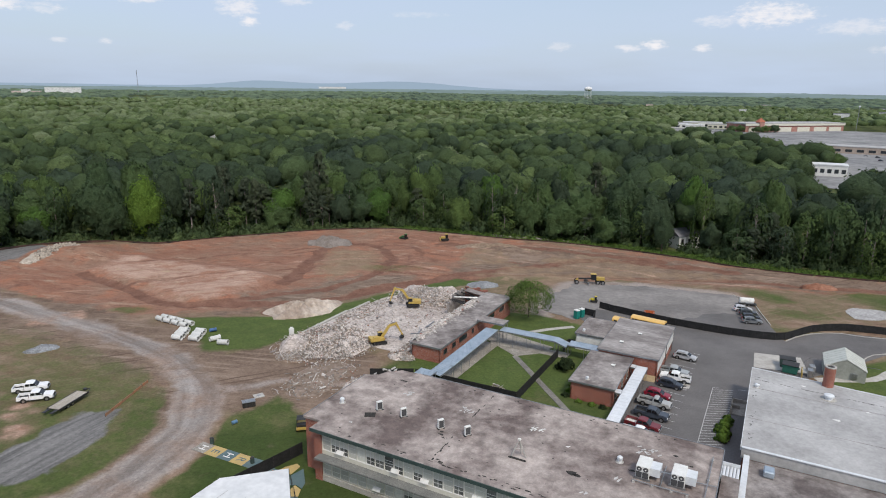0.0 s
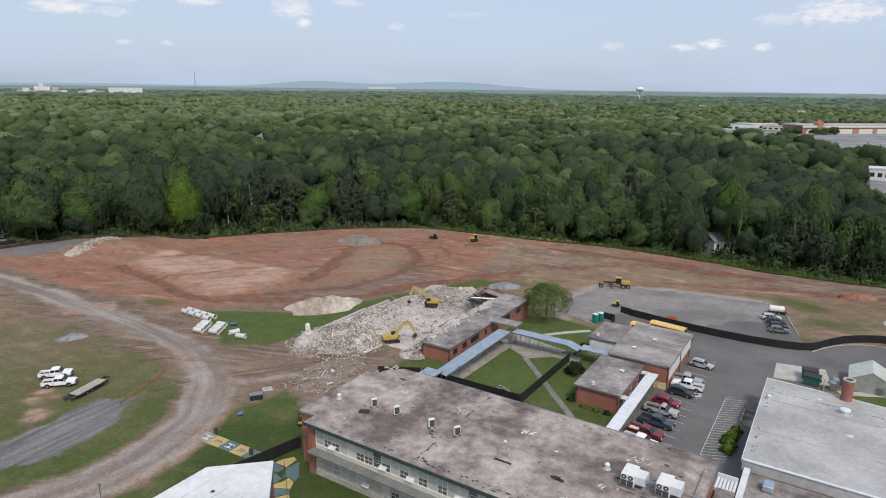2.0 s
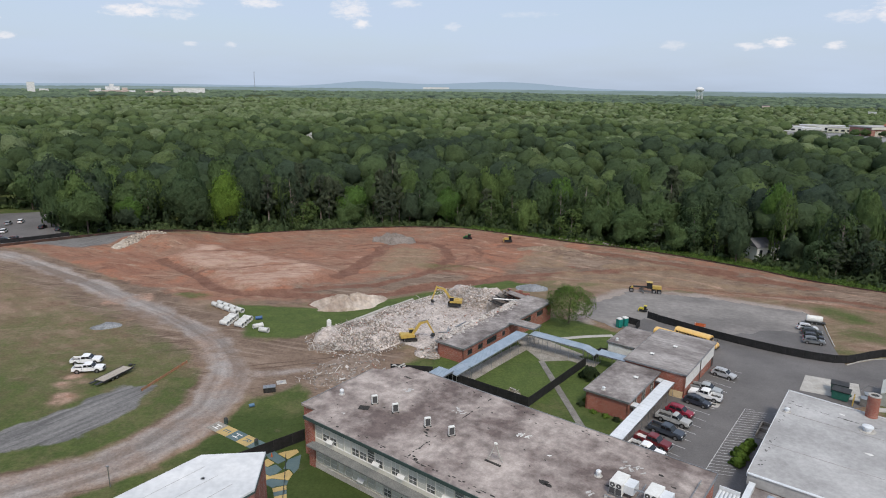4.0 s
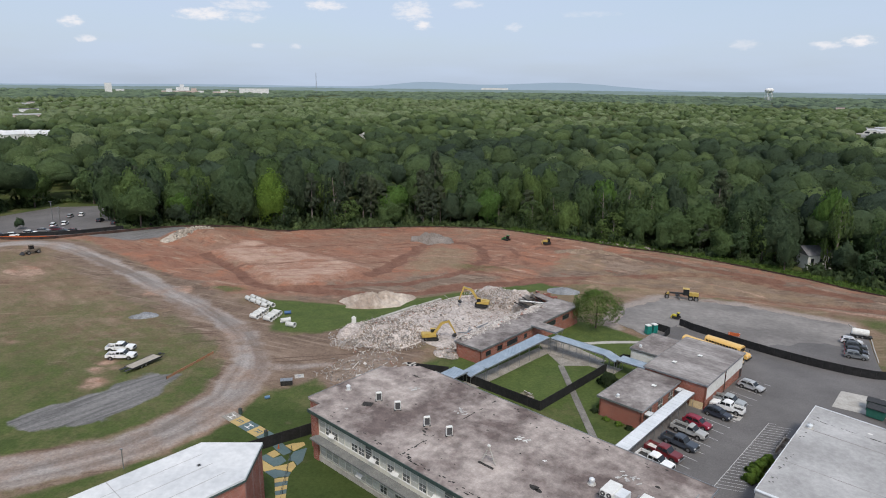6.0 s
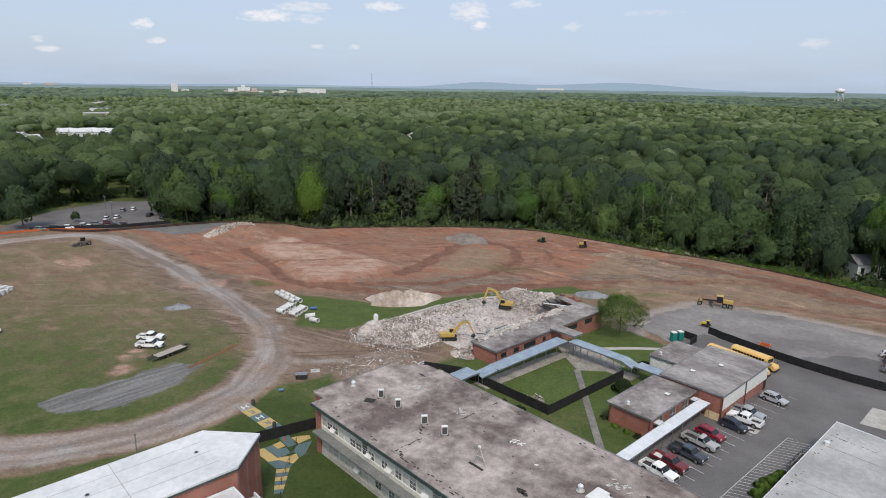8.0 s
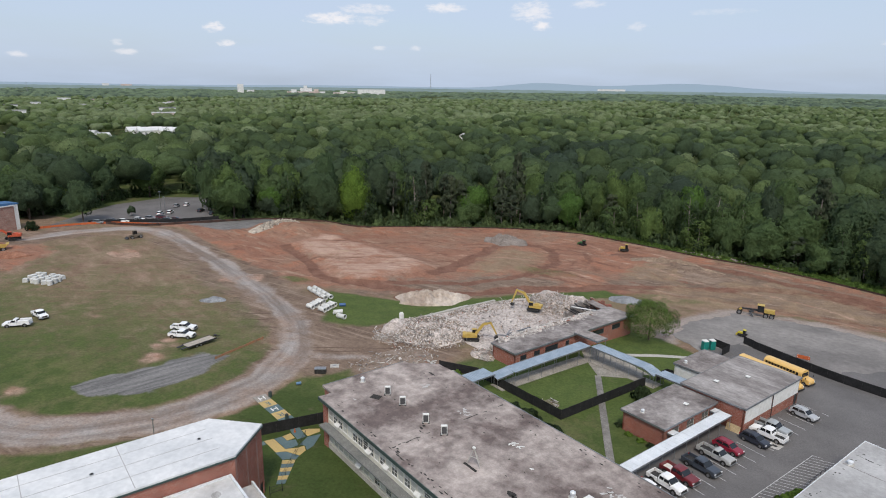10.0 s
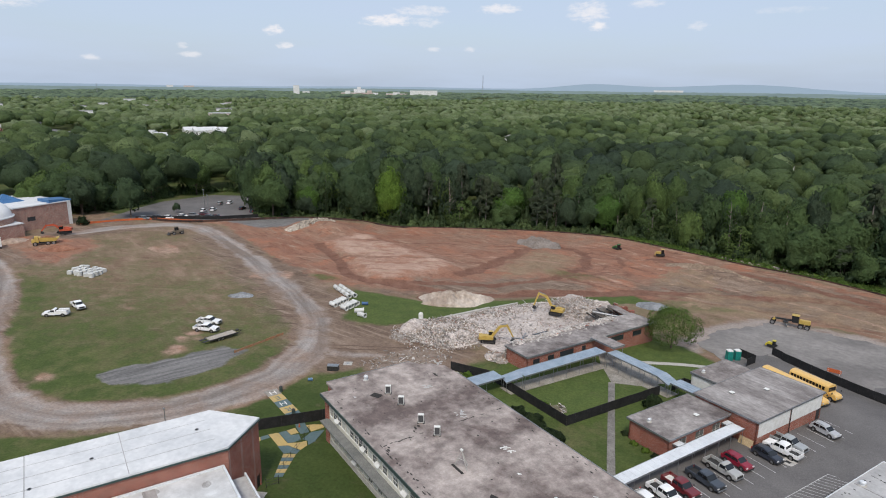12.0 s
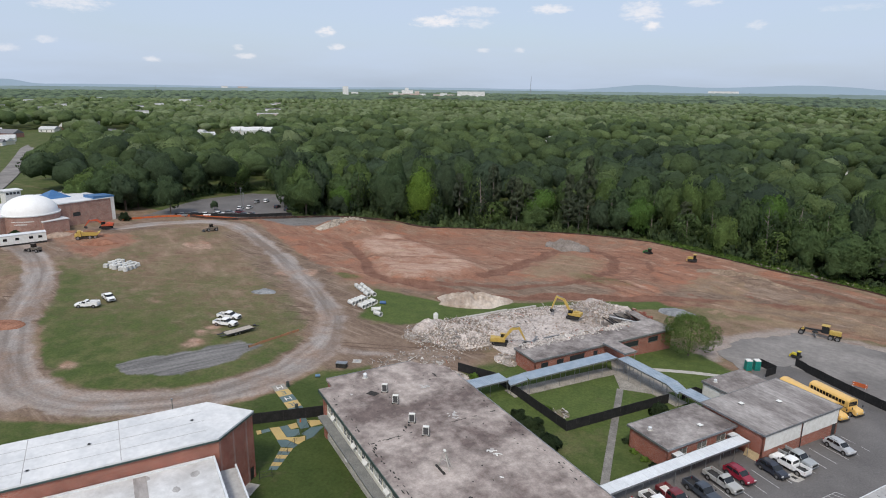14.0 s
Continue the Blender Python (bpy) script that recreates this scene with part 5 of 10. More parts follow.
def main_school():
    ob = site_thing("school_building", "two-storey red brick school with a stained flat grey roof", "school", -0.75)
    H = 8.5
    lower = [(1.3 + i * 1.5, 1.3 + i * 1.5 + 1.42) for i in range(33)]
    up_holes = [(a, b, 5.0, 7.7) for a, b in lower]
    lo_holes = [(a, b, 1.15, 3.75) for a, b in lower]
    bm = fresh()
    wall_run(bm, (1.2, 0), (51.4, 0), 0.9, H - 0.35, 0.3, [(a - 1.2, b - 1.2, c, d) for a, b, c, d in up_holes + lo_holes])
    part("front_wall", bm, CREAM, ob, "cream panelled window wall")
    bm = fresh()
    wall_run(bm, (1.2, -0.1), (51.4, -0.1), -0.8, 0.9, 0.4)
    part("plinth", bm, CONCRETE, ob, "pale concrete plinth")
    part("brick_wall", box(fresh(), 0, 1.2, -0.25, 1.6, -0.8, H - 0.35), BRICK, ob, "weathered red brick end wall")
    part("brick_wall", box(fresh(), -3, 0.0, 1.6, 1.9, -0.8, H - 0.35), BRICK, ob, "weathered red brick end wall")
    part("brick_wall", box(fresh(), -3, -2.7, 1.9, 17, -0.8, H - 0.35), BRICK, ob, "weathered red brick end wall")
    part("brick_wall", box(fresh(), -2.7, 0.3, 16.7, 17, -0.8, H - 0.35), BRICK, ob, "weathered red brick end wall")
    part("brick_wall", box(fresh(), 0.0, 0.3, 17, 21.5, -0.8, H - 0.35), BRICK, ob, "weathered red brick end wall")
    part("brick_wall", box(fresh(), 51.4, 51.8, -0.2, 21.5, -0.8, H - 0.35), BRICK, ob, "weathered red brick end wall")
    bm = fresh()
    wall_run(bm, (51.4, 21.5), (0.3, 21.5), -0.8, H - 0.35, 0.3, [(3 + 3.2 * i, 5.2 + 3.2 * i, z, z + 1.9) for i in range(14) for z in (1.3, 5.3)])
    part("rear_wall", bm, BRICK, ob)
    bm = fresh()
    prism(bm, [(-0.15, -0.85), (52.0, -0.85), (52.0, 21.75), (5.0, 21.8), (1.2, 21.5), (0.6, 20.6), (-0.6, 19.9), (-1.2, 18.2), (-2.4, 17.5), (-3.2, 17.2), (-3.2, 1.4), (-0.15, 1.4)], H - 0.35, H)
    part("roof", bm, ROOF_GREY, ob, "stained grey built-up roof")
    bm = fresh()
    box(bm, -0.2, 52.05, -0.95, -0.86, H - 0.5, H + 0.03)
    part("fascia", bm, DARK_TRIM, ob, "dark green eave fascia")
    bm = fresh()
    box(bm, 52.01, 52.09, -0.86, 21.7, H - 0.3, H + 0.08)
    box(bm, 5.2, 52.0, 21.76, 21.86, H - 0.3, H + 0.08)
    box(bm, -3.28, -3.21, 1.4, 17.0, H - 0.3, H + 0.08)
    part("roof_edge", bm, STEEL, ob, "galvanised gravel stop")
    bm = fresh()
    box(bm, 0.9, 51.6, -1.5, -0.02, 4.15, 4.4)
    part("ledge", bm, GREY_CANOPY, ob, "grey concrete sun ledge between the storeys")
    bm = fresh()
    box(bm, 0.4, 51.2, 2.0, 21.2, -0.6, -0.3)
    box(bm, 0.4, 51.2, 0.4, 21.2, 4.2, 4.5)
    box(bm, 0.4, 51.2, 6.0, 6.2, -0.3, 8.1)
    part("inner_floor", bm, CREAM, ob)
    win = window_unit(ob, 1.42, 2.6, WHITE_PAINT, 0, (0.3, 0.6), BLIND)
    dark = window_unit(ob, 1.42, 2.6, WHITE_PAINT, 0, (0.3, 0.45, 0.6), DIM)
    half = window_unit(ob, 1.42, 2.6, WHITE_PAINT, 1, (0.24, 0.45), BLIND)
    for x0, x1 in ((-0.63, -0.04), (0.04, 0.63)):
        for z0, z1 in ((0.09, 0.58), (0.68, 1.12)):
            part("dark_pane", box(fresh(), x0, x1, 0.036, 0.044, z0, z1), DIM, half, "dark open lower pane")
    rnd = random.Random(3)
    first = {id(win): True, id(dark): True, id(half): True}
    for z in (5.05, 1.15):
        for a, b in lower:
            w = rnd.choice((win, win, win, half, half, dark) if z > 4 else (win, win, win, win, win, half))
            m = Matrix.Translation(((a + b) / 2, 0.06, z))
            if first.pop(id(w), None):
                w.matrix_basis = m
            else:
                repeat_window(w, m, ob)
    # hopper sashes tilted out
    for u, z in ((4.5, 5.35), (13.6, 5.4), (18.1, 5.35), (25.6, 5.4), (10.6, 1.6), (22.7, 1.6), (33.1, 5.4)):
        part("open_sash", box(fresh(), -0.62, 0.62, -0.02, 0.02, 0, 0.62, Matrix.Translation((u, -0.42, z)) @ Matrix.Rotation(radians(-50), 4, "X")), WHITE_PAINT, ob, "window sash tilted open")
    rear = window_unit(ob, 2.2, 1.9, WHITE_PAINT, 1, (0.4,), GLASS)
    k = 0
    for i in range(14):
        for z in (1.3, 5.3):
            m = on_wall((51.4, 21.5), (0.3, 21.5), 4.1 + 3.2 * i, z)
            if k == 0:
                rear.matrix_basis = m
            else:
                repeat_window(rear, m, ob)
            k += 1
    rnd = random.Random(9)
    spots = []
    for i in range(60):
        u = 1.5 + 0.8 * i + rnd.uniform(-0.3, 0.3)
        if rnd.random() < 0.25 + 0.5 * (18 < u < 36):
            spots.append((u, 0.1 + rnd.uniform(-0.2, 0.5), rnd.uniform(0.15, 0.6), rnd.uniform(0.08, 0.17)))
    # the open joint across the roof
    for v0, v1, share in ((0.8, 4.8, 0.85), (5.0, 8.5, 0.35), (10.5, 20.5, 0.6)):
        v = v0
        while v < v1:
            if rnd.random() < share:
                spots.append((18.7 + rnd.uniform(-0.12, 0.12), v, rnd.uniform(0.07, 0.16), rnd.uniform(0.25, 0.6)))
            v += 0.55
    spots += [(17.0, 6.6, 0.5, 0.2), (16.6, 7.3, 0.35, 0.2), (17.6, 6.0, 0.3, 0.15), (19.4, 1.0, 0.3, 0.2), (20.1, 0.7, 0.45, 0.2)]
    spots += [(rnd.uniform(0, 50), rnd.uniform(1, 20), rnd.uniform(0.05, 0.2)) for i in range(46)]
    spots += [(rnd.uniform(8, 48), 20.6 + rnd.uniform(-0.5, 0.6), rnd.uniform(0.12, 0.3), rnd.uniform(0.08, 0.16)) for i in range(22)]
    spots += [(35.6, 6.6, 0.8, 0.5), (36.3, 6.3, 0.5, 0.4), (3.5, 18.2, 0.9, 0.2), (46.5, 17, 0.4), (48.6, 15.4, 0.35), (42.2, 10.8, 0.5, 0.3)]
    flakes("roof_tear", spots, ob, TAR, 4, H, "patches of bare black tar")
    part("roof_plate", box(fresh(), -0.8, 0.8, -0.6, 0.6, 0, 0.05, Matrix.Translation((5.2, 6.3, H + 0.004)) @ Matrix.Rotation(0.5, 4, "Z")), TAR, ob, "square black patch of roofing felt")
    # loose pale strips of roofing
    for k, (u, v, n, size) in enumerate(((6.5, 14.8, 9, 1.1), (17.2, 14.4, 12, 1.3), (28.2, 14.3, 11, 1.1), (43.2, 16.2, 16, 1.9), (33.4, 12.1, 2, 0.3), (4.2, 3.2, 2, 0.4), (38.0, 3.4, 3, 0.5), (41.3, 8.0, 5, 0.8))):
        bm = fresh()
        for i in range(n):
            a = 0.9 + rnd.uniform(-0.35, 0.35) + (1.57 if rnd.random() < 0.2 else 0)
            m = Matrix.Translation((u + rnd.uniform(-size, size) * 0.8, v + rnd.uniform(-size, size) * 0.5, H + 0.022 + 0.006 * i)) @ Euler((rnd.uniform(-0.06, 0.06), rnd.uniform(-0.04, 0.04), a)).to_matrix().to_4x4()
            box(bm, -rnd.uniform(0.1, 0.45), rnd.uniform(0.1, 0.45), -0.1, 0.1, -0.008, 0.008, m)
        part("roof_patch", bm, WHITE_PAINT if k in (2, 4) else LOOSE, ob, "loose pale strips of roofing")
    # torn corner where the link was cut away
    bm = fresh()
    rnd = random.Random(12)
    for i in range(46):
        u, v = rnd.uniform(-3.2, 4.5), rnd.uniform(17.2, 22.4)
        if v < 17.4 + 0.62 * (u + 3):
            continue
        m = Matrix.Translation((u, v, H - 0.25 - rnd.random() * 1.4)) @ Euler((rnd.uniform(-0.5, 0.5), rnd.uniform(-0.5, 0.5), rnd.uniform(0, 6))).to_matrix().to_4x4()
        box(bm, -rnd.uniform(0.3, 1.1), 0.3, -0.2, 0.25, -0.04, 0.04, m)
    part("torn_edge", bm, CONCRETE, ob, "broken roof edge with hanging debris")


main_school()
ROOF_Z = -0.75 + 8.5


def roof_thing(name, label, category, u, v, turn=0, z=ROOF_Z, group=""):
    p = SITE @ Vector((u, v, 0))
    return thing(name, label, category, pose(p.x, p.y, z, 0, 0, TURN_SITE + turn), group)


GRILLE = surf("dark_grille", (0.05, 0.05, 0.055), (0.09, 0.09, 0.09), 20, 0.6, bump=0.2, stretch=(1, 1, 6))


def condenser(u, v, turn):
    ob = roof_thing("condenser_unit", "white rooftop condenser unit with dark grille", "air conditioner", u, v, turn, group="rooftop condensers")
    part("cabinet", box(fresh(), -0.45, 0.45, -0.22, 0.22, 0.12, 1.45, bevel=0.03), WHITE_PAINT, ob)
    part("grille", box(fresh(), -0.36, 0.36, -0.245, -0.221, 0.25, 1.32), GRILLE, ob, "dark fan grille")
    part("grille", box(fresh(), 0.451, 0.47, -0.17, 0.17, 0.25, 1.32), GRILLE, ob, "dark side grille")
    bm = fresh()
    box(bm, -0.55, -0.3, -0.3, 0.3, 0, 0.12)
    box(bm, 0.3, 0.55, -0.3, 0.3, 0, 0.12)
    part("skid", bm, DARK_STEEL, ob)
    return ob


first_unit = condenser(5.6, 8.2, 55)
for u, v in ((9.8, 8.2), (16.1, 8.0), (20.2, 8.2)):
    p = SITE @ Vector((u, v, 0))
    copy_thing(first_unit, pose(p.x, p.y, ROOF_Z, 0, 0, TURN_SITE + 55))


def roof_vent(u, v, r=0.35, h=0.9, z=ROOF_Z, group="roof vents"):
    ob = roof_thing("roof_vent", "pale round metal roof ventilator", "vent", u, v, 0, z, group)
    part("neck", tube(fresh(), (0, 0, 0), (0, 0, h * 0.6), r * 0.7, 12), WHITE_METAL, ob, smooth=False)
    bm = fresh()
    tube(bm, (0, 0, h * 0.55), (0, 0, h * 0.8), r, 14)
    tube(bm, (0, 0, h * 0.8), (0, 0, h), r, 14, r * 0.4)
    part("cowl", bm, WHITE_METAL, ob)
    part("flashing", tube(fresh(), (0, 0, 0), (0, 0, 0.06), r * 1.5, 14), CONCRETE, ob)
    return ob


roof_vent(-0.6, 7.3)
roof_vent(40.3, 12.0)


def mast_frame():
    ob = roof_thing("antenna_frame", "rusty pale steel antenna mount standing on the roof", "antenna", 28.4, 6.7)
    for x, y in ((-0.9, -0.4), (0.95, 0.25), (0.0, 1.0)):
        part("leg", tube(fresh(), (x, y, 0), (0, 0, 2.5), 0.075, 6), CONCRETE, ob)
    part("head", box(fresh(), -0.2, 0.2, -0.15, 0.15, 2.45, 2.7, bevel=0.04), WHITE_PAINT, ob)
    part("brace", tube(fresh(), (-0.4, -0.2, 1.25), (0.5, 0.12, 1.25), 0.045, 6), CONCRETE, ob)
    part("ballast", box(fresh(), -1.2, 1.2, -0.75, -0.45, 0, 0.1), TAR, ob)


mast_frame()


def package_unit(u, v):
    ob = roof_thing("rooftop_unit", "white packaged rooftop air handler with twin fans", "air conditioner", u, v, 0, group="air handlers")
    part("cabinet", box(fresh(), -0.8, 0.8, 0, 2.6, 0.35, 1.95, bevel=0.04), WHITE_PAINT, ob)
    part("hood", profile(fresh(), [(0.5, 0.7), (2.3, 0.7), (2.3, 1.75), (0.5, 1.75)], 0.805, 2.0), WHITE_METAL, ob, "white intake hood")
    for x in (-0.74, 0.03):
        part("coil_panel", box(fresh(), x, x + 0.71, -0.03, -0.004, 0.42, 1.22), GRILLE, ob, "dark coil grille")
    for x in (-0.39, 0.39):
        fan = part("fan", tube(fresh(), (x, -0.05, 1.6), (x, -0.004, 1.6), 0.31, 18), GRILLE, ob, "round black fan guard")
        part("hub", tube(fresh(), (x, -0.07, 1.6), (x, -0.051, 1.6), 0.1, 10), WHITE_PAINT, fan)
    part("access_panel", box(fresh(), -0.82, -0.805, 0.3, 1.7, 0.6, 1.8), WHITE_METAL, ob)
    for y in (0.1, 1.8):
        part("rail", box(fresh(), -1.0, 1.0, y, y + 0.14, 0, 0.35), STEEL, ob)
    return ob


package_unit(43.6, 9.2)
package_unit(47.7, 9.5)


def pipe_run():
    ob = roof_thing("roof_pipework", "steel gas pipes and rails on blocks across the roof", "pipe", 46, 9.0)
    part("pipe", tube(fresh(), (-3.4, -0.5, 0.3), (3.2, -0.4, 0.3), 0.06, 8), STEEL, ob)
    part("pipe", tube(fresh(), (-0.9, 0.9, 1.5), (0.8, 1.0, 1.5), 0.09, 8), STEEL, ob)
    part("pipe", tube(fresh(), (-0.9, 1.9, 0.9), (0.8, 2.0, 0.9), 0.09, 8), STEEL, ob)
    part("pipe", tube(fresh(), (-0.1, -0.45, 0.3), (-0.1, 4.2, 0.5), 0.06, 8), STEEL, ob)
    part("pipe", tube(fresh(), (3.6, 2.6, 0.35), (6.0, 2.8, 0.35), 0.06, 8), STEEL, ob)
    part("pipe", tube(fresh(), (4.9, -8, 0.35), (4.9, 9.5, 0.35), 0.06, 8), STEEL, ob)
    for x, y in ((-3.2, -0.5), (-1, -0.48), (1.2, -0.44), (3.0, -0.4), (4.9, -6), (4.9, -1), (4.9, 4), (4.9, 9)):
        part("block", box(fresh(), x - 0.15, x + 0.15, y - 0.2, y + 0.2, 0, 0.24), CONCRETE, ob)


pipe_run()


def flat_block(name, label, u0, u1, v0, v1, z0, z1, roof_mat, fascia=0.35, over=0.35, holes=None, wall_mat=None, trim=None, sash=None, pane=None):
    """A one-storey brick block with a flat overhanging roof. holes: by side s, e, n, w: (start, end, low, high) from the side's left end as seen from outside."""
    ob = site_thing("school_wing", label, "school wing", z0)
    h = z1 - z0
    holes = holes or {}
    c = {"s": ((u0, v0), (u1, v0)), "e": ((u1, v0), (u1, v1)), "n": ((u1, v1), (u0, v1)), "w": ((u0, v1), (u0, v0))}
    for side, (a, b) in c.items():
        part("wall", wall_run(fresh(), a, b, -1.2, h - fascia, 0.3, holes.get(side, ())), wall_mat or BRICK, ob)
        for s0, s1, lo, hi in holes.get(side, ()):
            w = window_unit(ob, s1 - s0, hi - lo, sash or WHITE_PAINT, max(0, int((s1 - s0) / 0.9) - 1) if not sash else 0, (0.5,) if not sash else (), pane or GLASS)
            w.matrix_basis = on_wall(a, b, (s0 + s1) / 2, lo) @ Matrix.Translation((0, 0.05, 0))
    part("roof", box(fresh(), u0 - over, u1 + over, v0 - over, v1 + over, h - fascia, h), roof_mat, ob)
    bm = fresh()
    t = 0.05
    for x0, x1, y0, y1 in ((u0 - over - t, u1 + over + t, v0 - over - t, v0 - over), (u0 - over - t, u1 + over + t, v1 + over, v1 + over + t), (u0 - over - t, u0 - over, v0 - over, v1 + over), (u1 + over, u1 + over + t, v0 - over, v1 + over)):
        box(bm, x0, x1, y0, y1, h - fascia * 0.75, h + 0.07)
    part("fascia", bm, trim or STEEL, ob, "grey metal roof edge")
    part("floor", box(fresh(), u0 + 0.3, u1 - 0.3, v0 + 0.3, v1 - 0.3, -0.4, 0.0), CONCRETE, ob)
    return ob


flat_block("wing", "low red brick wing with stained flat roof beside the courtyard", 24.6, 32.4, 43.0, 57.9, -1.6, 2.5, ROOF_WING, holes={"e": [(2.2, 4.4, 1.0, 3.2), (6.6, 8.8, 1.0, 3.2), (11.0, 13.2, 1.0, 3.2)], "w": [(4, 6, 1, 3), (9, 11, 1, 3)]}, pane=DIM)
HALL = flat_block("hall", "tall red brick hall with pale roof beside the car park", 25.6, 37.3, 58.6, 78.5, -1.9, 3.15, ROOF_PLAIN, fascia=0.3, over=0.25)
for v0, v1 in ((58.9, 68.0), (68.4, 78.2)):
    part("panel", box(fresh(), 37.33, 37.38, v0, v1, 2.1, 4.55), WHITE_PAINT, HALL, "weathered white infill panel")
part("door", box(fresh(), 37.31, 37.36, 77.0, 78.0, 0.0, 2.1), DARK_STEEL, HALL)
part("downpipe", tube(fresh(), (37.45, 68.2, 0), (37.45, 68.2, 4.7), 0.07, 8), DARK_STEEL, HALL)
flat_block("annex", "small brick annex with flat grey roof behind the hall", 18.2, 25.2, 67.8, 78.6, -2.0, 1.9, ROOF_WING, fascia=0.4, over=0.2, wall_mat=WHITE_PAINT)
for u, v, z in ((27.2, 44.6, 2.5), (19.5, 69.5, 1.9)):
    roof_vent(u, v, 0.3, 0.6, z)
for u, v, z in ((30.0, 52.8, 2.5), (31.5, 70.5, 3.15), (29.0, 64.0, 3.15)):
    ob = roof_thing("roof_hatch", "small white roof hatch", "hatch", u, v, 0, z)
    part("curb", box(fresh(), -0.35, 0.35, -0.35, 0.35, 0, 0.18), STEEL, ob)
    part("lid", box(fresh(), -0.4, 0.4, -0.4, 0.4, 0.18, 0.26, bevel=0.03), WHITE_PAINT, ob)

# the half-demolished wing
flat_block("ruin", "half-demolished red brick wing with a dusty flat roof", -11.0, -4.2, 45.3, 84.0, -1.9, 1.75, ROOF_WING, fascia=0.4, over=0.3, sash=DARK_TRIM, holes={"e": [(1.6, 3.4, 1.5, 2.6), (5.6, 7.4, 1.5, 2.6), (9.0, 13.0, 1.5, 2.7), (15.4, 16.6, 1.5, 2.6), (24.0, 28.5, 1.5, 2.7), (31.5, 34.5, 1.5, 2.7)]})

# gymnasium with a pointed end
GYM = site_thing("gymnasium", "tall red brick gymnasium with white membrane roof", "gymnasium", -0.8)
GO = [(0.6, -75.0), (11.6, -75.0), (11.6, -18.0), (6.3, -12.4), (0.6, -17.8)]


def inset(poly, d):
    cx, cy = sum(p[0] for p in poly) / len(poly), sum(p[1] for p in poly) / len(poly)
    out = []
    k = len(poly)
    for i in range(k):
        p0, p1, p2 = Vector(poly[i - 1]), Vector(poly[i]), Vector(poly[(i + 1) % k])
        e0, e1 = (p1 - p0).normalized(), (p2 - p1).normalized()
        n0, n1 = Vector((-e0.y, e0.x)), Vector((-e1.y, e1.x))
        n = (n0 + n1).normalized()
        out.append(tuple(p1 + n * (d / max(0.3, n.dot(n0)))))
    return out


GI = inset(GO, 0.15)
for i in range(5):
    a, b = GI[i], GI[(i + 1) % 5]
    part("wall", wall_run(fresh(), a, b, -0.8, 10.3, 0.35, [(6.2, 7.2, 0, 2.2)] if i == 2 else ()), BRICK, GYM)
part("door", box(fresh(), 0, 1.0, 0.1, 0.18, 0, 2.2, on_wall(GI[2], GI[3], 6.2, 0)), DARK_STEEL, GYM, "dark steel door")
part("roof", prism(fresh(), GO, 10.5, 10.75), ROOF_WHITE, GYM, "white membrane roof")
part("fascia", prism(fresh(), inset(GO, -0.06), 10.25, 10.5), DARK_TRIM, GYM, "dark green fascia")
bm = fresh()
for v in (-29.5, -40.0, -51.0):
    box(bm, 0.7, 11.5, v - 0.05, v + 0.05, 10.754, 10.768)
for u in (3.2, 6.0, 8.8):
    box(bm, u - 0.03, u + 0.03, -74, -19, 10.754, 10.768)
part("seam", bm, ROOF_PALE, GYM, "welded roof seams")
for u, v in ((5.2, -20.5), (5.6, -33.0), (8.8, -39.5)):
    ob = roof_thing("roof_drain", "small dark roof drain in the white membrane", "drain", u, v, 0, -0.8 + 10.755)
    part("bowl", tube(fresh(), (0, 0, 0), (0, 0, 0.09), 0.16, 12), DARK_STEEL, ob)
    part("collar", tube(fresh(), (0, 0, 0), (0, 0, 0.03), 0.28, 12), STEEL, ob)
ROOF_STAINED = surf("stained_white_roof", (0.4, 0.39, 0.38), (0.62, 0.62, 0.62), 0.16, 0.7, bump=0.08, fine=1.0, fine_amt=0.08, lo=0.3, hi=0.55, grit=0.06)
LOW = site_thing("gymnasium_annex", "lower brick annex with white roof against the gymnasium", "annex", -0.8)
part("wall", wall_run(fresh(), (11.9, -19.2), (24, -19.2), -0.8, 7.9, 0.3), BRICK, LOW)
bm = fresh()
wall_run(bm, (24, -19.2), (24, -70), -0.8, 7.9, 0.3)
part("wall", bm, BRICK, LOW)
part("roof", box(fresh(), 11.62, 24.2, -70, -19.0, 7.9, 8.25), ROOF_STAINED, LOW, "patched white roof")
part("coping", box(fresh(), 11.64, 24.3, -18.98, -18.7, 7.6, 8.42), WHITE_METAL, LOW, "white metal coping")
part("coping", box(fresh(), 11.625, 11.95, -70, -19.0, 8.254, 8.42), WHITE_METAL, LOW, "white metal coping")
flakes("roof_stain", [(14.5, -21.5, 0.9), (17, -24, 0.7), (13, -27, 0.6)], LOW, surf("grimy_membrane", (0.28, 0.27, 0.26), (0.42, 0.41, 0.4), 1, 0.9), 3, 8.25, "grimy patches on the roof")
part("roof_strip", box(fresh(), 12.2, 24.0, -28.5, -27.0, 8.254, 8.27), ROOF_PLAIN, LOW, "grey walkway strip")
PORCH = site_thing("entrance_porch", "small white-roofed entry porch beside the gymnasium", "porch", -0.8)
part("wall", wall_run(fresh(), (11.8, -16.2), (11.8, -18.6), -0.8, 5.6, 0.25), WHITE_PAINT, PORCH)
part("wall", wall_run(fresh(), (24, -16.2), (11.8, -16.2), -0.8, 5.6, 0.25), BRICK, PORCH)
part("roof", box(fresh(), 11.7, 24, -18.68, -16.1, 5.6, 5.9), ROOF_PALE, PORCH)
part("parapet", box(fresh(), 11.66, 24, -16.28, -16.06, 5.904, 6.4), WHITE_METAL, PORCH)

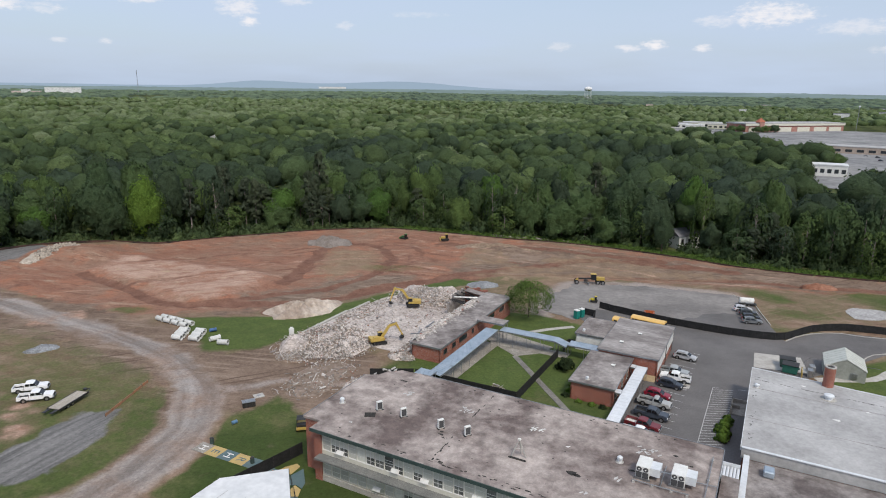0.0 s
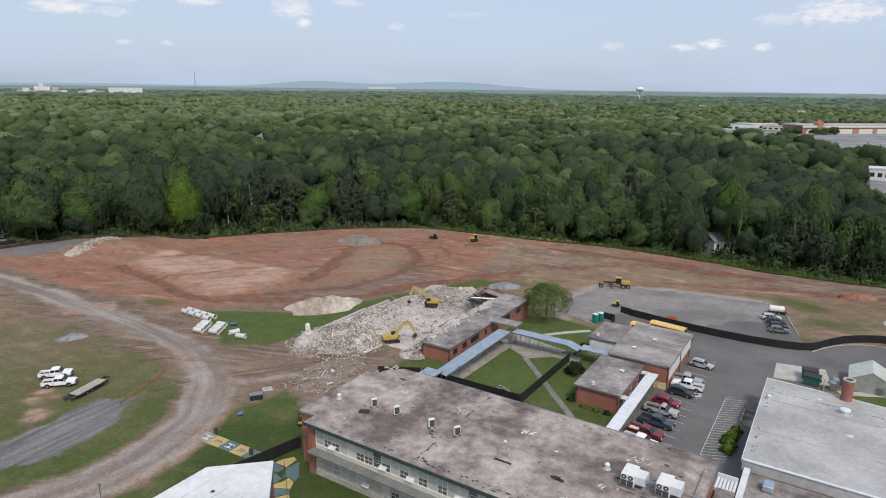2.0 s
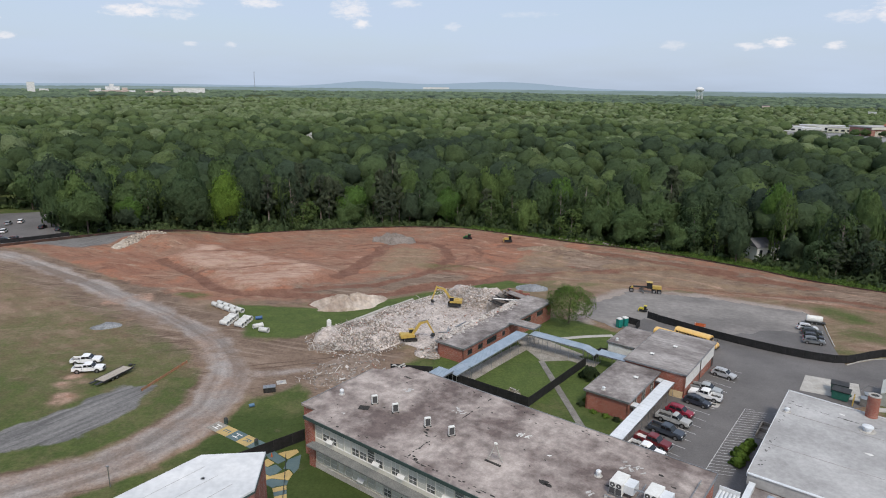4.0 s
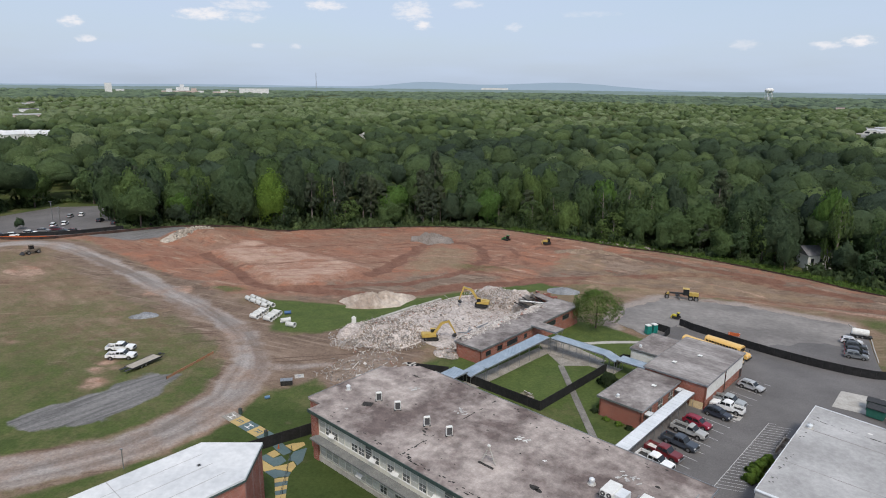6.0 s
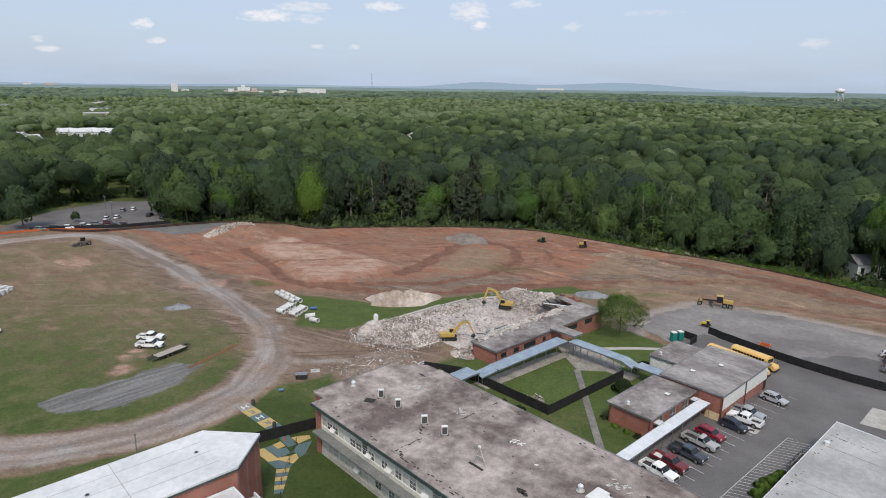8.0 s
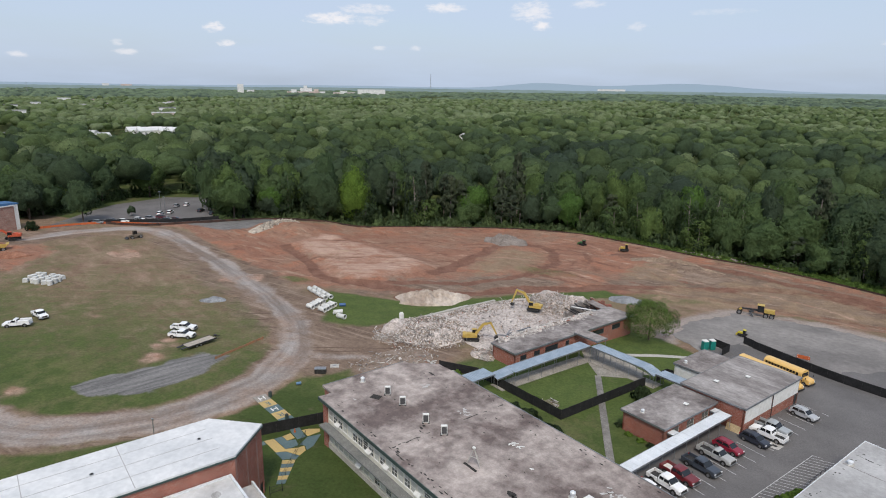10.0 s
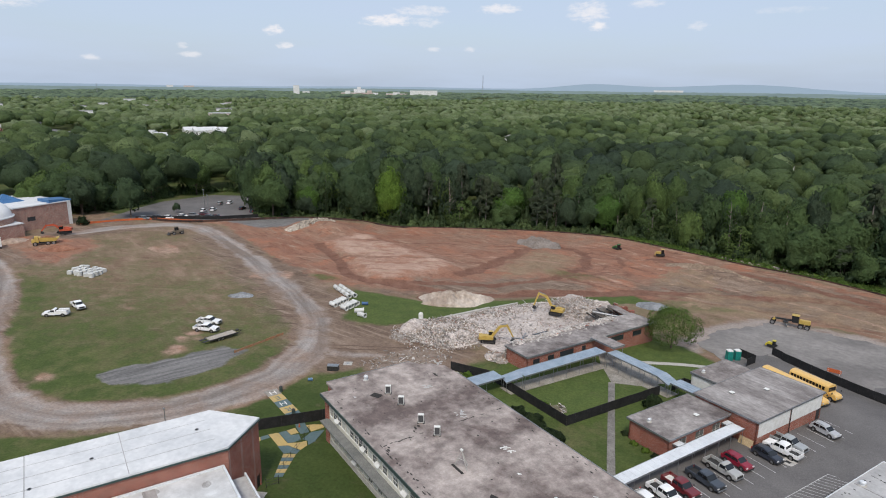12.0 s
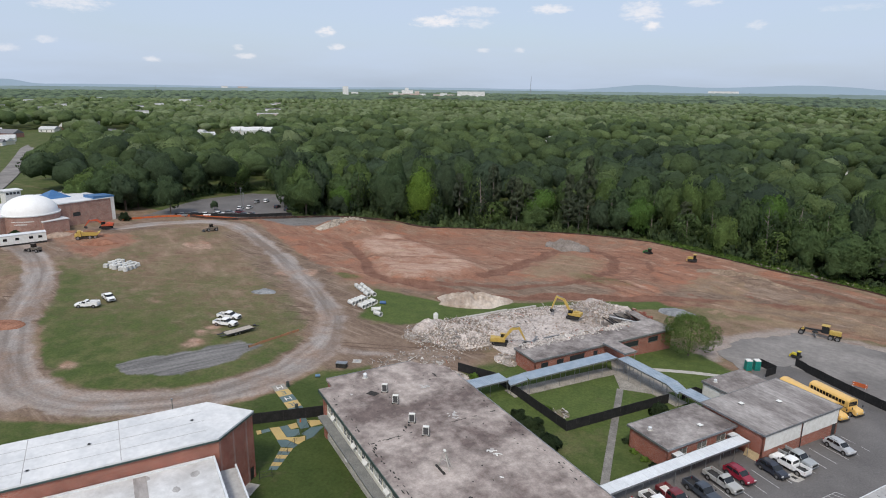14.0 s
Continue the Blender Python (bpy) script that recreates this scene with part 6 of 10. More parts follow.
# east building
EAST = site_thing("east_building", "broad single-storey building with pale membrane roof", "school building", -2.4)
EH = 6.2
for a, b in (((54.2, 61.8), (54.2, 31.4)), ((54.2, 31.4), (110, 31.4)), ((110, 56.9), (54.2, 61.8)), ((110, 31.4), (110, 56.9))):
    part("wall", wall_run(fresh(), a, b, -1.0, EH - 0.4, 0.3), BRICK, EAST)
part("roof", prism(fresh(), [(53.9, 31.1), (110.3, 31.1), (110.3, 57.2), (53.9, 62.1)], EH - 0.4, EH), ROOF_PALE, EAST, "pale grey membrane roof with seams")
bm = fresh()
box(bm, 53.82, 53.9, 31.0, 62.2, EH - 0.5, EH + 0.12)
prism(bm, [(53.9, 62.1), (110, 57.2), (110, 57.3), (53.9, 62.2)], EH - 0.5, EH + 0.12)
part("roof_edge", bm, WHITE_METAL, EAST)
part("parapet", box(fresh(), 54.0, 110, 30.66, 31.08, EH + 0.06, EH + 0.2), WHITE_METAL, EAST, "white metal parapet cap")
part("parapet_wall", box(fresh(), 54.0, 110, 30.8, 31.06, EH - 1.6, EH + 0.056), ROOF_PALE, EAST, "grey sheet metal wall")
bm = fresh()
prism(bm, [(54.2, 53.1), (110, 51.7), (110, 51.82), (54.2, 53.2)], EH + 0.004, EH + 0.016)
prism(bm, [(54.2, 41.0), (110, 40.6), (110, 40.68), (54.2, 41.08)], EH + 0.004, EH + 0.014)
part("seam", bm, ROOF_PLAIN, EAST, "lapped roof seams")
roof_vent(55.0, 53.6, 0.4, 0.7, -2.4 + EH)
roof_vent(66.0, 54.6, 0.8, 1.0, -2.4 + EH)
rnd = random.Random(21)
flakes("roof_joint", [(54.6 + 0.62 * i + rnd.uniform(-0.2, 0.2), 57.0 - 0.055 * 0.62 * i + rnd.uniform(-0.05, 0.05), rnd.uniform(0.2, 0.5), rnd.uniform(0.04, 0.13)) for i in range(64) if rnd.random() < 0.85], EAST, TAR, 16, EH, "dark split joint across the roof")
flakes("roof_tear", [(54.6 + rnd.uniform(0, 0.7), rnd.uniform(34, 60), rnd.uniform(0.1, 0.22)) for i in range(22)], EAST, TAR, 14, EH, "dark scuffs along the roof edge")
flakes("roof_scrap", [(62.3, 58.0, 0.45), (71.5, 52.4, 0.35), (66.8, 47.0, 0.6), (75.5, 55.0, 0.4)], EAST, WHITE_PAINT, 15, EH, "white scraps on the roof")
CHIM = roof_thing("chimney", "round red brick boiler chimney", "chimney", 66.1, 60.35, 0, 3.804)
part("shaft", tube(fresh(), (0, 0, 0), (0, 0, 3.6), 0.88, 20), BRICK, CHIM)
bm = fresh()
for k in range(20):
    a0, a1 = k * math.pi / 10, (k + 1) * math.pi / 10
    prism(bm, [(r * math.cos(a), r * math.sin(a)) for r, a in ((0.62, a0), (0.94, a0), (0.94, a1), (0.62, a1))], 3.604, 3.78)
part("cap", bm, CONCRETE, CHIM, "pale worn concrete ring")
# the shaft is closed: a dark disc draws the hollow of the flue
part("flue", tube(fresh(), (0, 0, 3.604), (0, 0, 3.63), 0.6, 16), DARK_STEEL, CHIM, "dark disc standing in for the hollow flue")
LOWEAST = site_thing("loading_block", "lower flat-roofed block with white parapet", "annex", -1.6)
part("wall", wall_run(fresh(), (55.4, 8), (110, 8), -1, 3.6, 0.3), BRICK, LOWEAST)
part("roof", box(fresh(), 55.2, 110, 7.8, 30.5, 3.6, 3.9), ROOF_WING, LOWEAST, "grey-brown gravel roof")
part("parapet", box(fresh(), 54.4, 55.2, 6.5, 30.5, -1, 4.6), WHITE_METAL, LOWEAST, "white metal parapet")
ob = roof_thing("roof_fan_box", "white roof exhaust box", "vent", 57.8, 27.4, 0, 2.3)
part("box", box(fresh(), -0.7, 0.7, -0.9, 0.9, 0.15, 1.1, bevel=0.15), METAL_CANOPY, ob)
part("base", box(fresh(), -0.6, 0.6, -0.8, 0.8, 0, 0.15), STEEL, ob)
LINK = site_thing("link_block", "low link between the two school buildings", "annex", -0.9)
part("wall", wall_run(fresh(), (54.3, 21.5), (52.12, 21.5), -0.5, 4.6, 0.25), BRICK, LINK)
part("roof", box(fresh(), 52.12, 54.38, 2, 21.7, 4.6, 4.9), ROOF_WING, LINK)
COOL = thing("chiller", "galvanised chiller with vertical coils", "air conditioner", at_site(52.9, 24.5))
part("frame", box(fresh(), -1.3, 1.3, -1.6, 1.6, 3.0, 3.3), STEEL, COOL)
part("frame", box(fresh(), -1.2, 1.2, -1.5, 1.5, -0.3, 3.0), DARK_STEEL, COOL)
for i in range(6):
    part("coil", tube(fresh(), (-1.1 + 0.44 * i, -1.4, 3.55), (-1.1 + 0.44 * i, 1.5, 3.55), 0.2, 8), WHITE_METAL, COOL, "bright metal coil drum")
part("rail", box(fresh(), -1.3, 1.3, 1.6, 1.75, 2.6, 4.2), WHITE_METAL, COOL)


# ---- covered walks ----
def canopy(name, label, pts, width, height, roof_mat, ribs=True, post_gap=3.2, z_of=None, thick=0.12, group="covered walks"):
    """A covered walk: sheet roof with standing ribs on thin steel posts, along points of u, v, z."""
    ob = site_thing(name, label, "covered walk", 0.0)
    tagged(ob, group=group)
    for (u0, v0, z0), (u1, v1, z1) in zip(pts, pts[1:]):
        a, b = Vector((u0, v0, z0)), Vector((u1, v1, z1))
        d = b - a
        L = d.length
        m = Matrix.Translation(a) @ Matrix.Rotation(math.atan2(d.y, d.x), 4, "Z") @ Matrix.Rotation(-math.asin(d.z / L), 4, "Y")
        bm = fresh()
        outline = [(0, -thick), (L, -thick), (L, 0.0)]
        k = int(L / (0.45 if ribs else 1.2))
        for i in range(k - 1, -1, -1):
            x = (i + 0.5) * L / k
            outline += [(x + 0.05, 0.0), (x + 0.03, 0.06 if ribs else 0.03), (x - 0.03, 0.06 if ribs else 0.03), (x - 0.05, 0.0)]
        outline.append((0, 0.0))
        lo = [bm.verts.new(m @ Vector((x, -width / 2, z))) for x, z in outline]
        hi = [bm.verts.new(m @ Vector((x, width / 2, z))) for x, z in outline]
        bm.faces.new(lo)
        bm.faces.new(hi[::-1])
        for i in range(len(outline)):
            j = (i + 1) % len(outline)
            bm.faces.new((lo[i], hi[i], hi[j], lo[j]))
        bmesh.ops.recalc_face_normals(bm, faces=bm.faces)
        part("roof", bm, roof_mat, ob)
        part("gutter", box(fresh(), 0, L, -width / 2 - 0.05, -width / 2, -thick - 0.12, 0.04, m), STEEL, ob)
        part("gutter", box(fresh(), 0, L, width / 2, width / 2 + 0.05, -thick - 0.12, 0.04, m), STEEL, ob)
        n = max(1, int(L / post_gap))
        for i in range(n + 1):
            for s in (-1, 1):
                p = m @ Vector((min(L - 0.1, 0.1 + i * (L - 0.2) / n), s * (width / 2 - 0.15), -thick))
                g = SITE @ p
                part("post", tube(fresh(), (p.x, p.y, float(ground(g.x, g.y)) - 0.2), tuple(p), 0.05, 6), STEEL, ob)
    return ob


canopy("covered_walk", "corrugated blue-grey metal covered walk along the ruined wing", [(-1.6, 24.0, 1.3), (-1.6, 36.0, 1.3)], 3.4, 2.6, METAL_CANOPY)
canopy("covered_walk", "corrugated blue-grey metal covered walk along the ruined wing", [(-0.4, 36.2, 0.6), (0.6, 39.5, 1.5), (0.6, 61.5, 1.5)], 3.0, 2.6, METAL_CANOPY)
canopy("covered_walk", "blue-grey metal covered walk crossing the courtyard", [(2.4, 62.6, 1.5), (15.5, 62.6, 1.5), (18.0, 62.6, 0.7)], 2.8, 2.6, METAL_CANOPY)
canopy("covered_walk", "blue-grey metal covered walk against the hall", [(18.2, 62.9, 1.2), (25.4, 62.9, 1.2)], 2.9, 2.6, METAL_CANOPY)
canopy("covered_walk", "long white flat-roofed covered walk beside the car park", [(34.7, 21.8, 1.5), (34.7, 57.6, 1.5)], 2.1, 2.8, WHITE_METAL, False)
canopy("covered_walk", "short white canopy over the wing's door", [(33.7, 44.6, 1.5), (32.5, 44.6, 1.5)], 1.6, 2.8, WHITE_METAL, False)
canopy("covered_walk", "short white canopy over the hall's door", [(33.7, 56.9, 1.5), (32.6, 56.9, 1.5)], 1.6, 2.8, WHITE_METAL, False)
JUNC = site_thing("entrance_canopy", "flat dusty canopy over the ruined wing's entry", "canopy", 0.0)
part("roof", box(fresh(), -4.0, 2.6, 63.0, 66.3, 2.0, 2.3), ROOF_WING, JUNC)
part("fascia", box(fresh(), -4.0, 2.66, 62.92, 63.0, 1.95, 2.34), STEEL, JUNC)
part("fascia", box(fresh(), 2.6, 2.68, 63.0, 66.3, 1.95, 2.34), STEEL, JUNC)
for u, v in ((2.4, 63.3), (2.4, 66.0)):
    part("post", tube(fresh(), (u, v, -2.2), (u, v, 2.0), 0.07, 8), STEEL, JUNC)


# ---- paving details ----
def strip_sheet(name, pts, width, lift, material, label, category="path"):
    line = along(pts, 3.0)
    left, right = [], []
    for i, p in enumerate(line):
        d = (line[min(i + 1, len(line) - 1)] - line[max(i - 1, 0)]).normalized()
        n = Vector((-d.y, d.x)) * width / 2
        left.append(tuple(p + n))
        right.append(tuple(p - n))
    return flat_sheet(name, left + right[::-1], lift, material, label, category, step=400)


strip_sheet("path", [(26.5, 88), (23.4, 99.5), (16.2, 127.5)], 1.25, 0.05, surf("grey_old_path", (0.14, 0.13, 0.12), (0.24, 0.225, 0.205), 0.5, 0.92, bump=0.2, fine=4, fine_amt=0.2), "narrow worn concrete path across the lawn")
flat_sheet("courtyard_paving", [(9.6, 141.5), (11.6, 136), (16.2, 127.4), (21.5, 128.9), (25.5, 133.0), (14.5, 143.5)], 0.056, CONCRETE_OLD, "stained concrete paving inside the courtyard", "paving", 50)
strip_sheet("path", [(18.5, 141.5), (26.2, 145.3), (33.0, 147.5)], 1.5, 0.05, CONCRETE, "pale concrete path behind the covered walk")
flat_sheet("walk_slab", [site_xy(u, v) for u, v in ((-1.2, 36.0), (2.3, 36.0), (2.3, 62.0), (-1.2, 62.0))], 0.07, CONCRETE_OLD, "worn concrete slab under the covered walk", "pavement", 4.0)
flat_sheet("walk_slab", [site_xy(u, v) for u, v in ((2.4, 61.0), (18.2, 61.0), (18.2, 64.2), (2.4, 64.2))], 0.076, CONCRETE_OLD, "worn concrete slab under the covered walk", "pavement", 4.0)
strip_sheet("sidewalk", [(76, 117.5), (88, 118), (100, 123), (130, 118), (160, 113)], 1.8, 0.06, CONCRETE, "pale concrete sidewalk along the drive", "sidewalk")
strip_sheet("path", [(-17.0, 65.5), (-15.0, 60), (-12, 54)], 2.0, 0.05, CONCRETE, "concrete walk beside the gymnasium")


def kerb(pts, label="pale concrete kerb along the drive"):
    line = along(pts, 2.5)
    bm = fresh()
    for a, b in zip(line, line[1:]):
        d = b - a
        m = Matrix.Translation((a.x, a.y, float(ground(a.x, a.y)))) @ Matrix.Rotation(math.atan2(d.y, d.x), 4, "Z")
        box(bm, 0, d.length + 0.02, -0.09, 0.09, -0.1, 0.17, m)
    return tagged(mesh_object("kerb", bm, CONCRETE), label, "kerb", kind="structure")


kerb([(81, 138.6), (88, 143.2), (97, 144.6), (108, 140.6), (160, 130.8)])
kerb([(79.5, 120.4), (90, 126), (100, 131.3), (125, 127.5), (160, 121.2)])
kerb([(83.3, 150), (85.3, 158), (88.2, 170), (86.4, 178)])

LINE = surf("worn_white_line", (0.55, 0.55, 0.54), (0.3, 0.3, 0.3), 3.0, 0.85, bump=0.1, lo=0.4, hi=0.7)


def painted_line(u0, v0, u1, v1, w=0.11, group="bay lines", label="worn white painted parking bay line"):
    a, b = SITE @ Vector((u0, v0, 0)), SITE @ Vector((u1, v1, 0))
    d = b - a
    ob = new("bay_line")
    bm = fresh()
    n = max(1, int(d.length / 4))
    m = Matrix.Rotation(math.atan2(d.y, d.x), 4, "Z")
    for i in range(n):
        p, q = a + d * (i / n), a + d * ((i + 1) / n)
        zp, zq = float(ground(p.x, p.y)), float(ground(q.x, q.y))
        nrm = m @ Vector((0, w / 2, 0))
        vs = []
        for c, z, s in ((p, zp, -1), (q, zq, -1), (q, zq, 1), (p, zp, 1)):
            vs.append(bm.verts.new((c.x + s * nrm.x, c.y + s * nrm.y, z + 0.062)))
        top = bm.faces.new(vs)
    bpy.data.objects.remove(ob)
    return tagged(mesh_object("bay_line", bm, LINE), label, "road marking", group, "structure")


for v in (78.3, 75.4, 72.4, 69.4, 66.6, 63.7, 60.8, 57.9, 55.0, 52.1, 49.2, 46.3, 43.4, 40.5, 37.6, 34.7, 31.8, 28.9):
    painted_line(38.3, v, 43.3, v - 0.6)
painted_line(47.6, 33, 47.6, 61.0)
painted_line(47.6, 61.0, 53.8, 63.0)
for i in range(26):
    v = 35 + i
    painted_line(47.7, v, 51.2, v + 1.6, 0.09, "hatch lines", "white diagonal hatching beside the east building")
flat_sheet("gravel_pad", ragged([(110.5, 163.3), (115, 166.2), (121, 164), (124, 158), (113.4, 154.8), (108.9, 156.4)], 2.0, 0.5, 9), 0.06, surf("pale_gravel", (0.3, 0.29, 0.285), (0.42, 0.41, 0.4), 0.3, 0.95, bump=0.4, fine=2, fine_amt=0.25), "pale gravel pad on the grass", "gravel pad")
MANH = thing("manhole_slab", "square concrete slab with dark drain grate", "drain", at_site(42.6, 59.0, 0.06))
part("slab", box(fresh(), -1.0, 1.0, -1.0, 1.0, -0.1, 0.02), CONCRETE, MANH)
part("grate", box(fresh(), -0.4, 0.4, -0.3, 0.3, 0.02, 0.04), DARK_STEEL, MANH)

# painted walk by the gymnasium
GOLD = surf("gold_ground_paint", (0.5, 0.36, 0.14), (0.42, 0.31, 0.14), 0.8, 0.85, bump=0.1, fine_amt=0.12)
TEAL = surf("teal_ground_paint", (0.085, 0.135, 0.145), (0.12, 0.165, 0.17), 0.8, 0.85, bump=0.1, fine_amt=0.12)


def painted_plate(outline, material, label, lift=0.045):
    return flat_sheet("painted_plate", outline, lift, material, label, "painted walk", 50)


b0, bd = Vector((-36.3, 88.4)), (Vector((-27.6, 84.3)) - Vector((-36.3, 88.4)))
bd.normalize()
bn = Vector((-bd.y, bd.x))
for i, (mat_, ink, word) in enumerate(((CONCRETE_OLD, WHITE_PAINT, "H"), (GOLD, TEAL, "E"), (TEAL, WHITE_PAINT, "H"), (GOLD, TEAL, "R"), (TEAL, None, ""))):
    s0, s1 = -2.2 + i * 2.55, -2.2 + (i + 1) * 2.55 - 0.03
    painted_plate([tuple(b0 + bd * s + bn * n) for s, n in ((s0, -1.25), (s1, -1.25), (s1, 1.25), (s0, 1.25))], mat_, "walk slab painted gold" if mat_ is GOLD else "walk slab painted teal" if mat_ is TEAL else "bare grey walk slab with faded letter")
    if ink:
        cu = bpy.data.curves.new("letter", "FONT")
        cu.body, cu.size, cu.align_x, cu.align_y, cu.extrude = word, 1.9, "CENTER", "CENTER", 0.006
        tmp = new("tmp", cu)
        me = bpy.data.meshes.new_from_object(tmp)
        bpy.data.objects.remove(tmp)
        me.materials.append(ink)
        c = b0 + bd * ((s0 + s1) / 2)
        lt = new("painted_letter", me)
        lt.matrix_basis = pose(c.x, c.y, float(ground(c.x, c.y)) + 0.058, 0, 0, math.degrees(math.atan2(bd.y, bd.x)) - 90)
        tagged(lt, "capital letter painted on a walk slab", "painted letter", "painted letters")
mosaic_pieces = [
    (GOLD, [(-27.1, 77.4), (-26.1, 78.6), (-22.6, 77.0), (-21.0, 78.2), (-20.5, 79.1), (-19.5, 78.1), (-19.5, 76.55), (-22.1, 76.55), (-23.3, 75.6)]),
    (TEAL, [(-26.05, 78.65), (-25.4, 79.75), (-23.8, 79.1), (-22.9, 80.0), (-21.5, 78.9), (-21.9, 77.75), (-22.6, 77.1)]),
    (GOLD, [(-25.4, 79.85), (-24.8, 81.2), (-23.3, 80.35), (-23.9, 79.2)]), (TEAL, [(-25.6, 82.1), (-24.7, 83.4), (-21.9, 81.4), (-22.7, 80.2), (-24.6, 81.3)]),
    (GOLD, [(-23.8, 82.8), (-22.9, 83.7), (-21.4, 84.5), (-20.8, 83.8), (-21.75, 81.7)]), (TEAL, [(-21.65, 81.5), (-20.2, 83.2), (-19.2, 79.7), (-19.4, 78.3), (-20.4, 79.2), (-21.4, 79.1)]),
    (TEAL, [(-23.3, 75.5), (-22.1, 76.45), (-19.5, 76.45), (-19.3, 75.4), (-20.7, 74.8), (-21.0, 74.4)]), (TEAL, [(-27.7, 76.1), (-27.1, 77.3), (-26.2, 76.8), (-26.8, 75.5)]),
    (GOLD, [(-28.2, 75.5), (-27.75, 76.1), (-26.85, 75.45), (-27.1, 74.8)]),
]
for k in range(6):
    (x0, y0), (x1, y1), f0, f1 = (-21.0, 74.3), (-19.3, 75.3), k / 6, (k + 0.96) / 6
    far_end = [(x0 + 3.1 * f, y0 - 5.3 * f) for f in (f0, f1)] + [(x1 + 2.4 * f, y1 - 5.6 * f) for f in (f1, f0)]
    mosaic_pieces.append(((GOLD, TEAL)[k % 2], far_end))
for mat_, o in mosaic_pieces:
    painted_plate(o, mat_, "ragged walk slab painted gold" if mat_ is GOLD else "ragged walk slab painted teal", 0.05)


# ---- fences ----
def fence(name, label, pts, height, gap, material, thick=0.05, post_r=0.035, step=None, group="screened fences", category="fence"):
    line = along(pts, step or gap)
    p0 = line[0]
    ob = thing(name, label, category, at(p0.x, p0.y), group)
    base = ob.matrix_basis.inverted()
    post = None
    for i, (a, b) in enumerate(zip(line, line[1:])):
        za, zb = float(ground(a.x, a.y)), float(ground(b.x, b.y))
        d = b - a
        n = Vector((-d.y, d.x)).normalized() * thick / 2
        bm = fresh()
        sag = random.Random(i * 7 + int(p0.x)).uniform(-0.05, 0.03)
        lo = [bm.verts.new(base @ Vector((c.x + s * n.x, c.y + s * n.y, z - 0.15))) for c, z in ((a, za), (b, zb)) for s in (-1, 1)]
        hi = [bm.verts.new(base @ Vector((c.x + s * n.x, c.y + s * n.y, z + height + sag * k))) for c, z, k in ((a, za, 0), (b, zb, 1)) for s in (-1, 1)]
        for f in ((lo[0], lo[2], hi[2], hi[0]), (lo[1], hi[1], hi[3], lo[3]), (hi[0], hi[2], hi[3], hi[1]), (lo[0], hi[0], hi[1], lo[1]), (lo[2], lo[3], hi[3], hi[2])):
            bm.faces.new(f)
        part("screen", bm, material, ob)
        m = base @ Matrix.Translation((a.x, a.y, za))
        if post is None:
            post = part("post", tube(fresh(), (0, 0, -0.3), (0, 0, height + 0.08), post_r, 6), DARK_STEEL, ob)
            post.matrix_basis = m
        else:
            share(post, m, ob)
    return ob


def S2(*uvs):
    return [site_xy(u, v) for u, v in uvs]


def poly_fence(pts, label, height=1.9, gap=3.0):
    for a, b in zip(pts, pts[1:]):
        fence("screened_fence", label, [a, b], height, gap, BLACK_MESH)


poly_fence(S2((-13.0, 32.4), (-5.4, 36.6)), "black screened chain-link fence beside the ruined wing")
poly_fence(S2((-5.0, 36.6), (-1.2, 36.8), (16.4, 36.8), (16.4, 61.0)), "black screened chain-link fence round the courtyard")
poly_fence(S2((16.4, 64.6), (16.4, 68.2), (18.0, 68.4)), "black screened chain-link fence beside the annex")
poly_fence([(-33.0, 73.6), (-21.2, 87.4)], "black screened chain-link fence between gymnasium and school", 2.0)
fence("screened_fence", "long black screened fence along the car park", [(45.5, 161.2), (49, 158), (59, 149.4), (70, 142.6), (79, 139.6), (84, 141.2), (91, 145.4), (100, 146.6), (108, 144.2), (130, 139), (165, 133)], 1.9, 3.0, BLACK_MESH)
poly_fence([(43.4, 163.8), (45.6, 161.4)], "black screened fence panel at the gate", 1.9, 1.4)
poly_fence([(37.0, 158.6), (40.4, 156.0), (38.9, 152.4)], "black screened fence round the portable toilets", 1.8, 2.0)
SILT = surf("silt_fabric", (0.03, 0.022, 0.02), (0.1, 0.055, 0.042), 0.3, 0.9, bump=0.2, fine_amt=0.3)
fence("silt_fence", "low dark brown silt fence along the wood's edge", SOIL_FENCE, 0.95, 6.0, SILT, group="silt fences")
ORANGE = surf("orange_barrier_mesh", (0.55, 0.13, 0.04), (0.42, 0.1, 0.04), 1.0, 0.8)
fence("barrier_fence", "orange plastic barrier fence beside the haul road", [(-212, 160), (-204, 176), (-196, 184), (-184, 188.5), (-176, 192)], 0.9, 5.0, ORANGE, group="barrier fences")
fence("silt_fence", "orange-topped silt fence along the gravel patch", [(-57.6, 98.5), (-56.6, 112.5)], 0.55, 2.4, surf("faded_orange_fabric", (0.4, 0.17, 0.08), (0.3, 0.2, 0.13), 1, 0.9), group="silt fences")


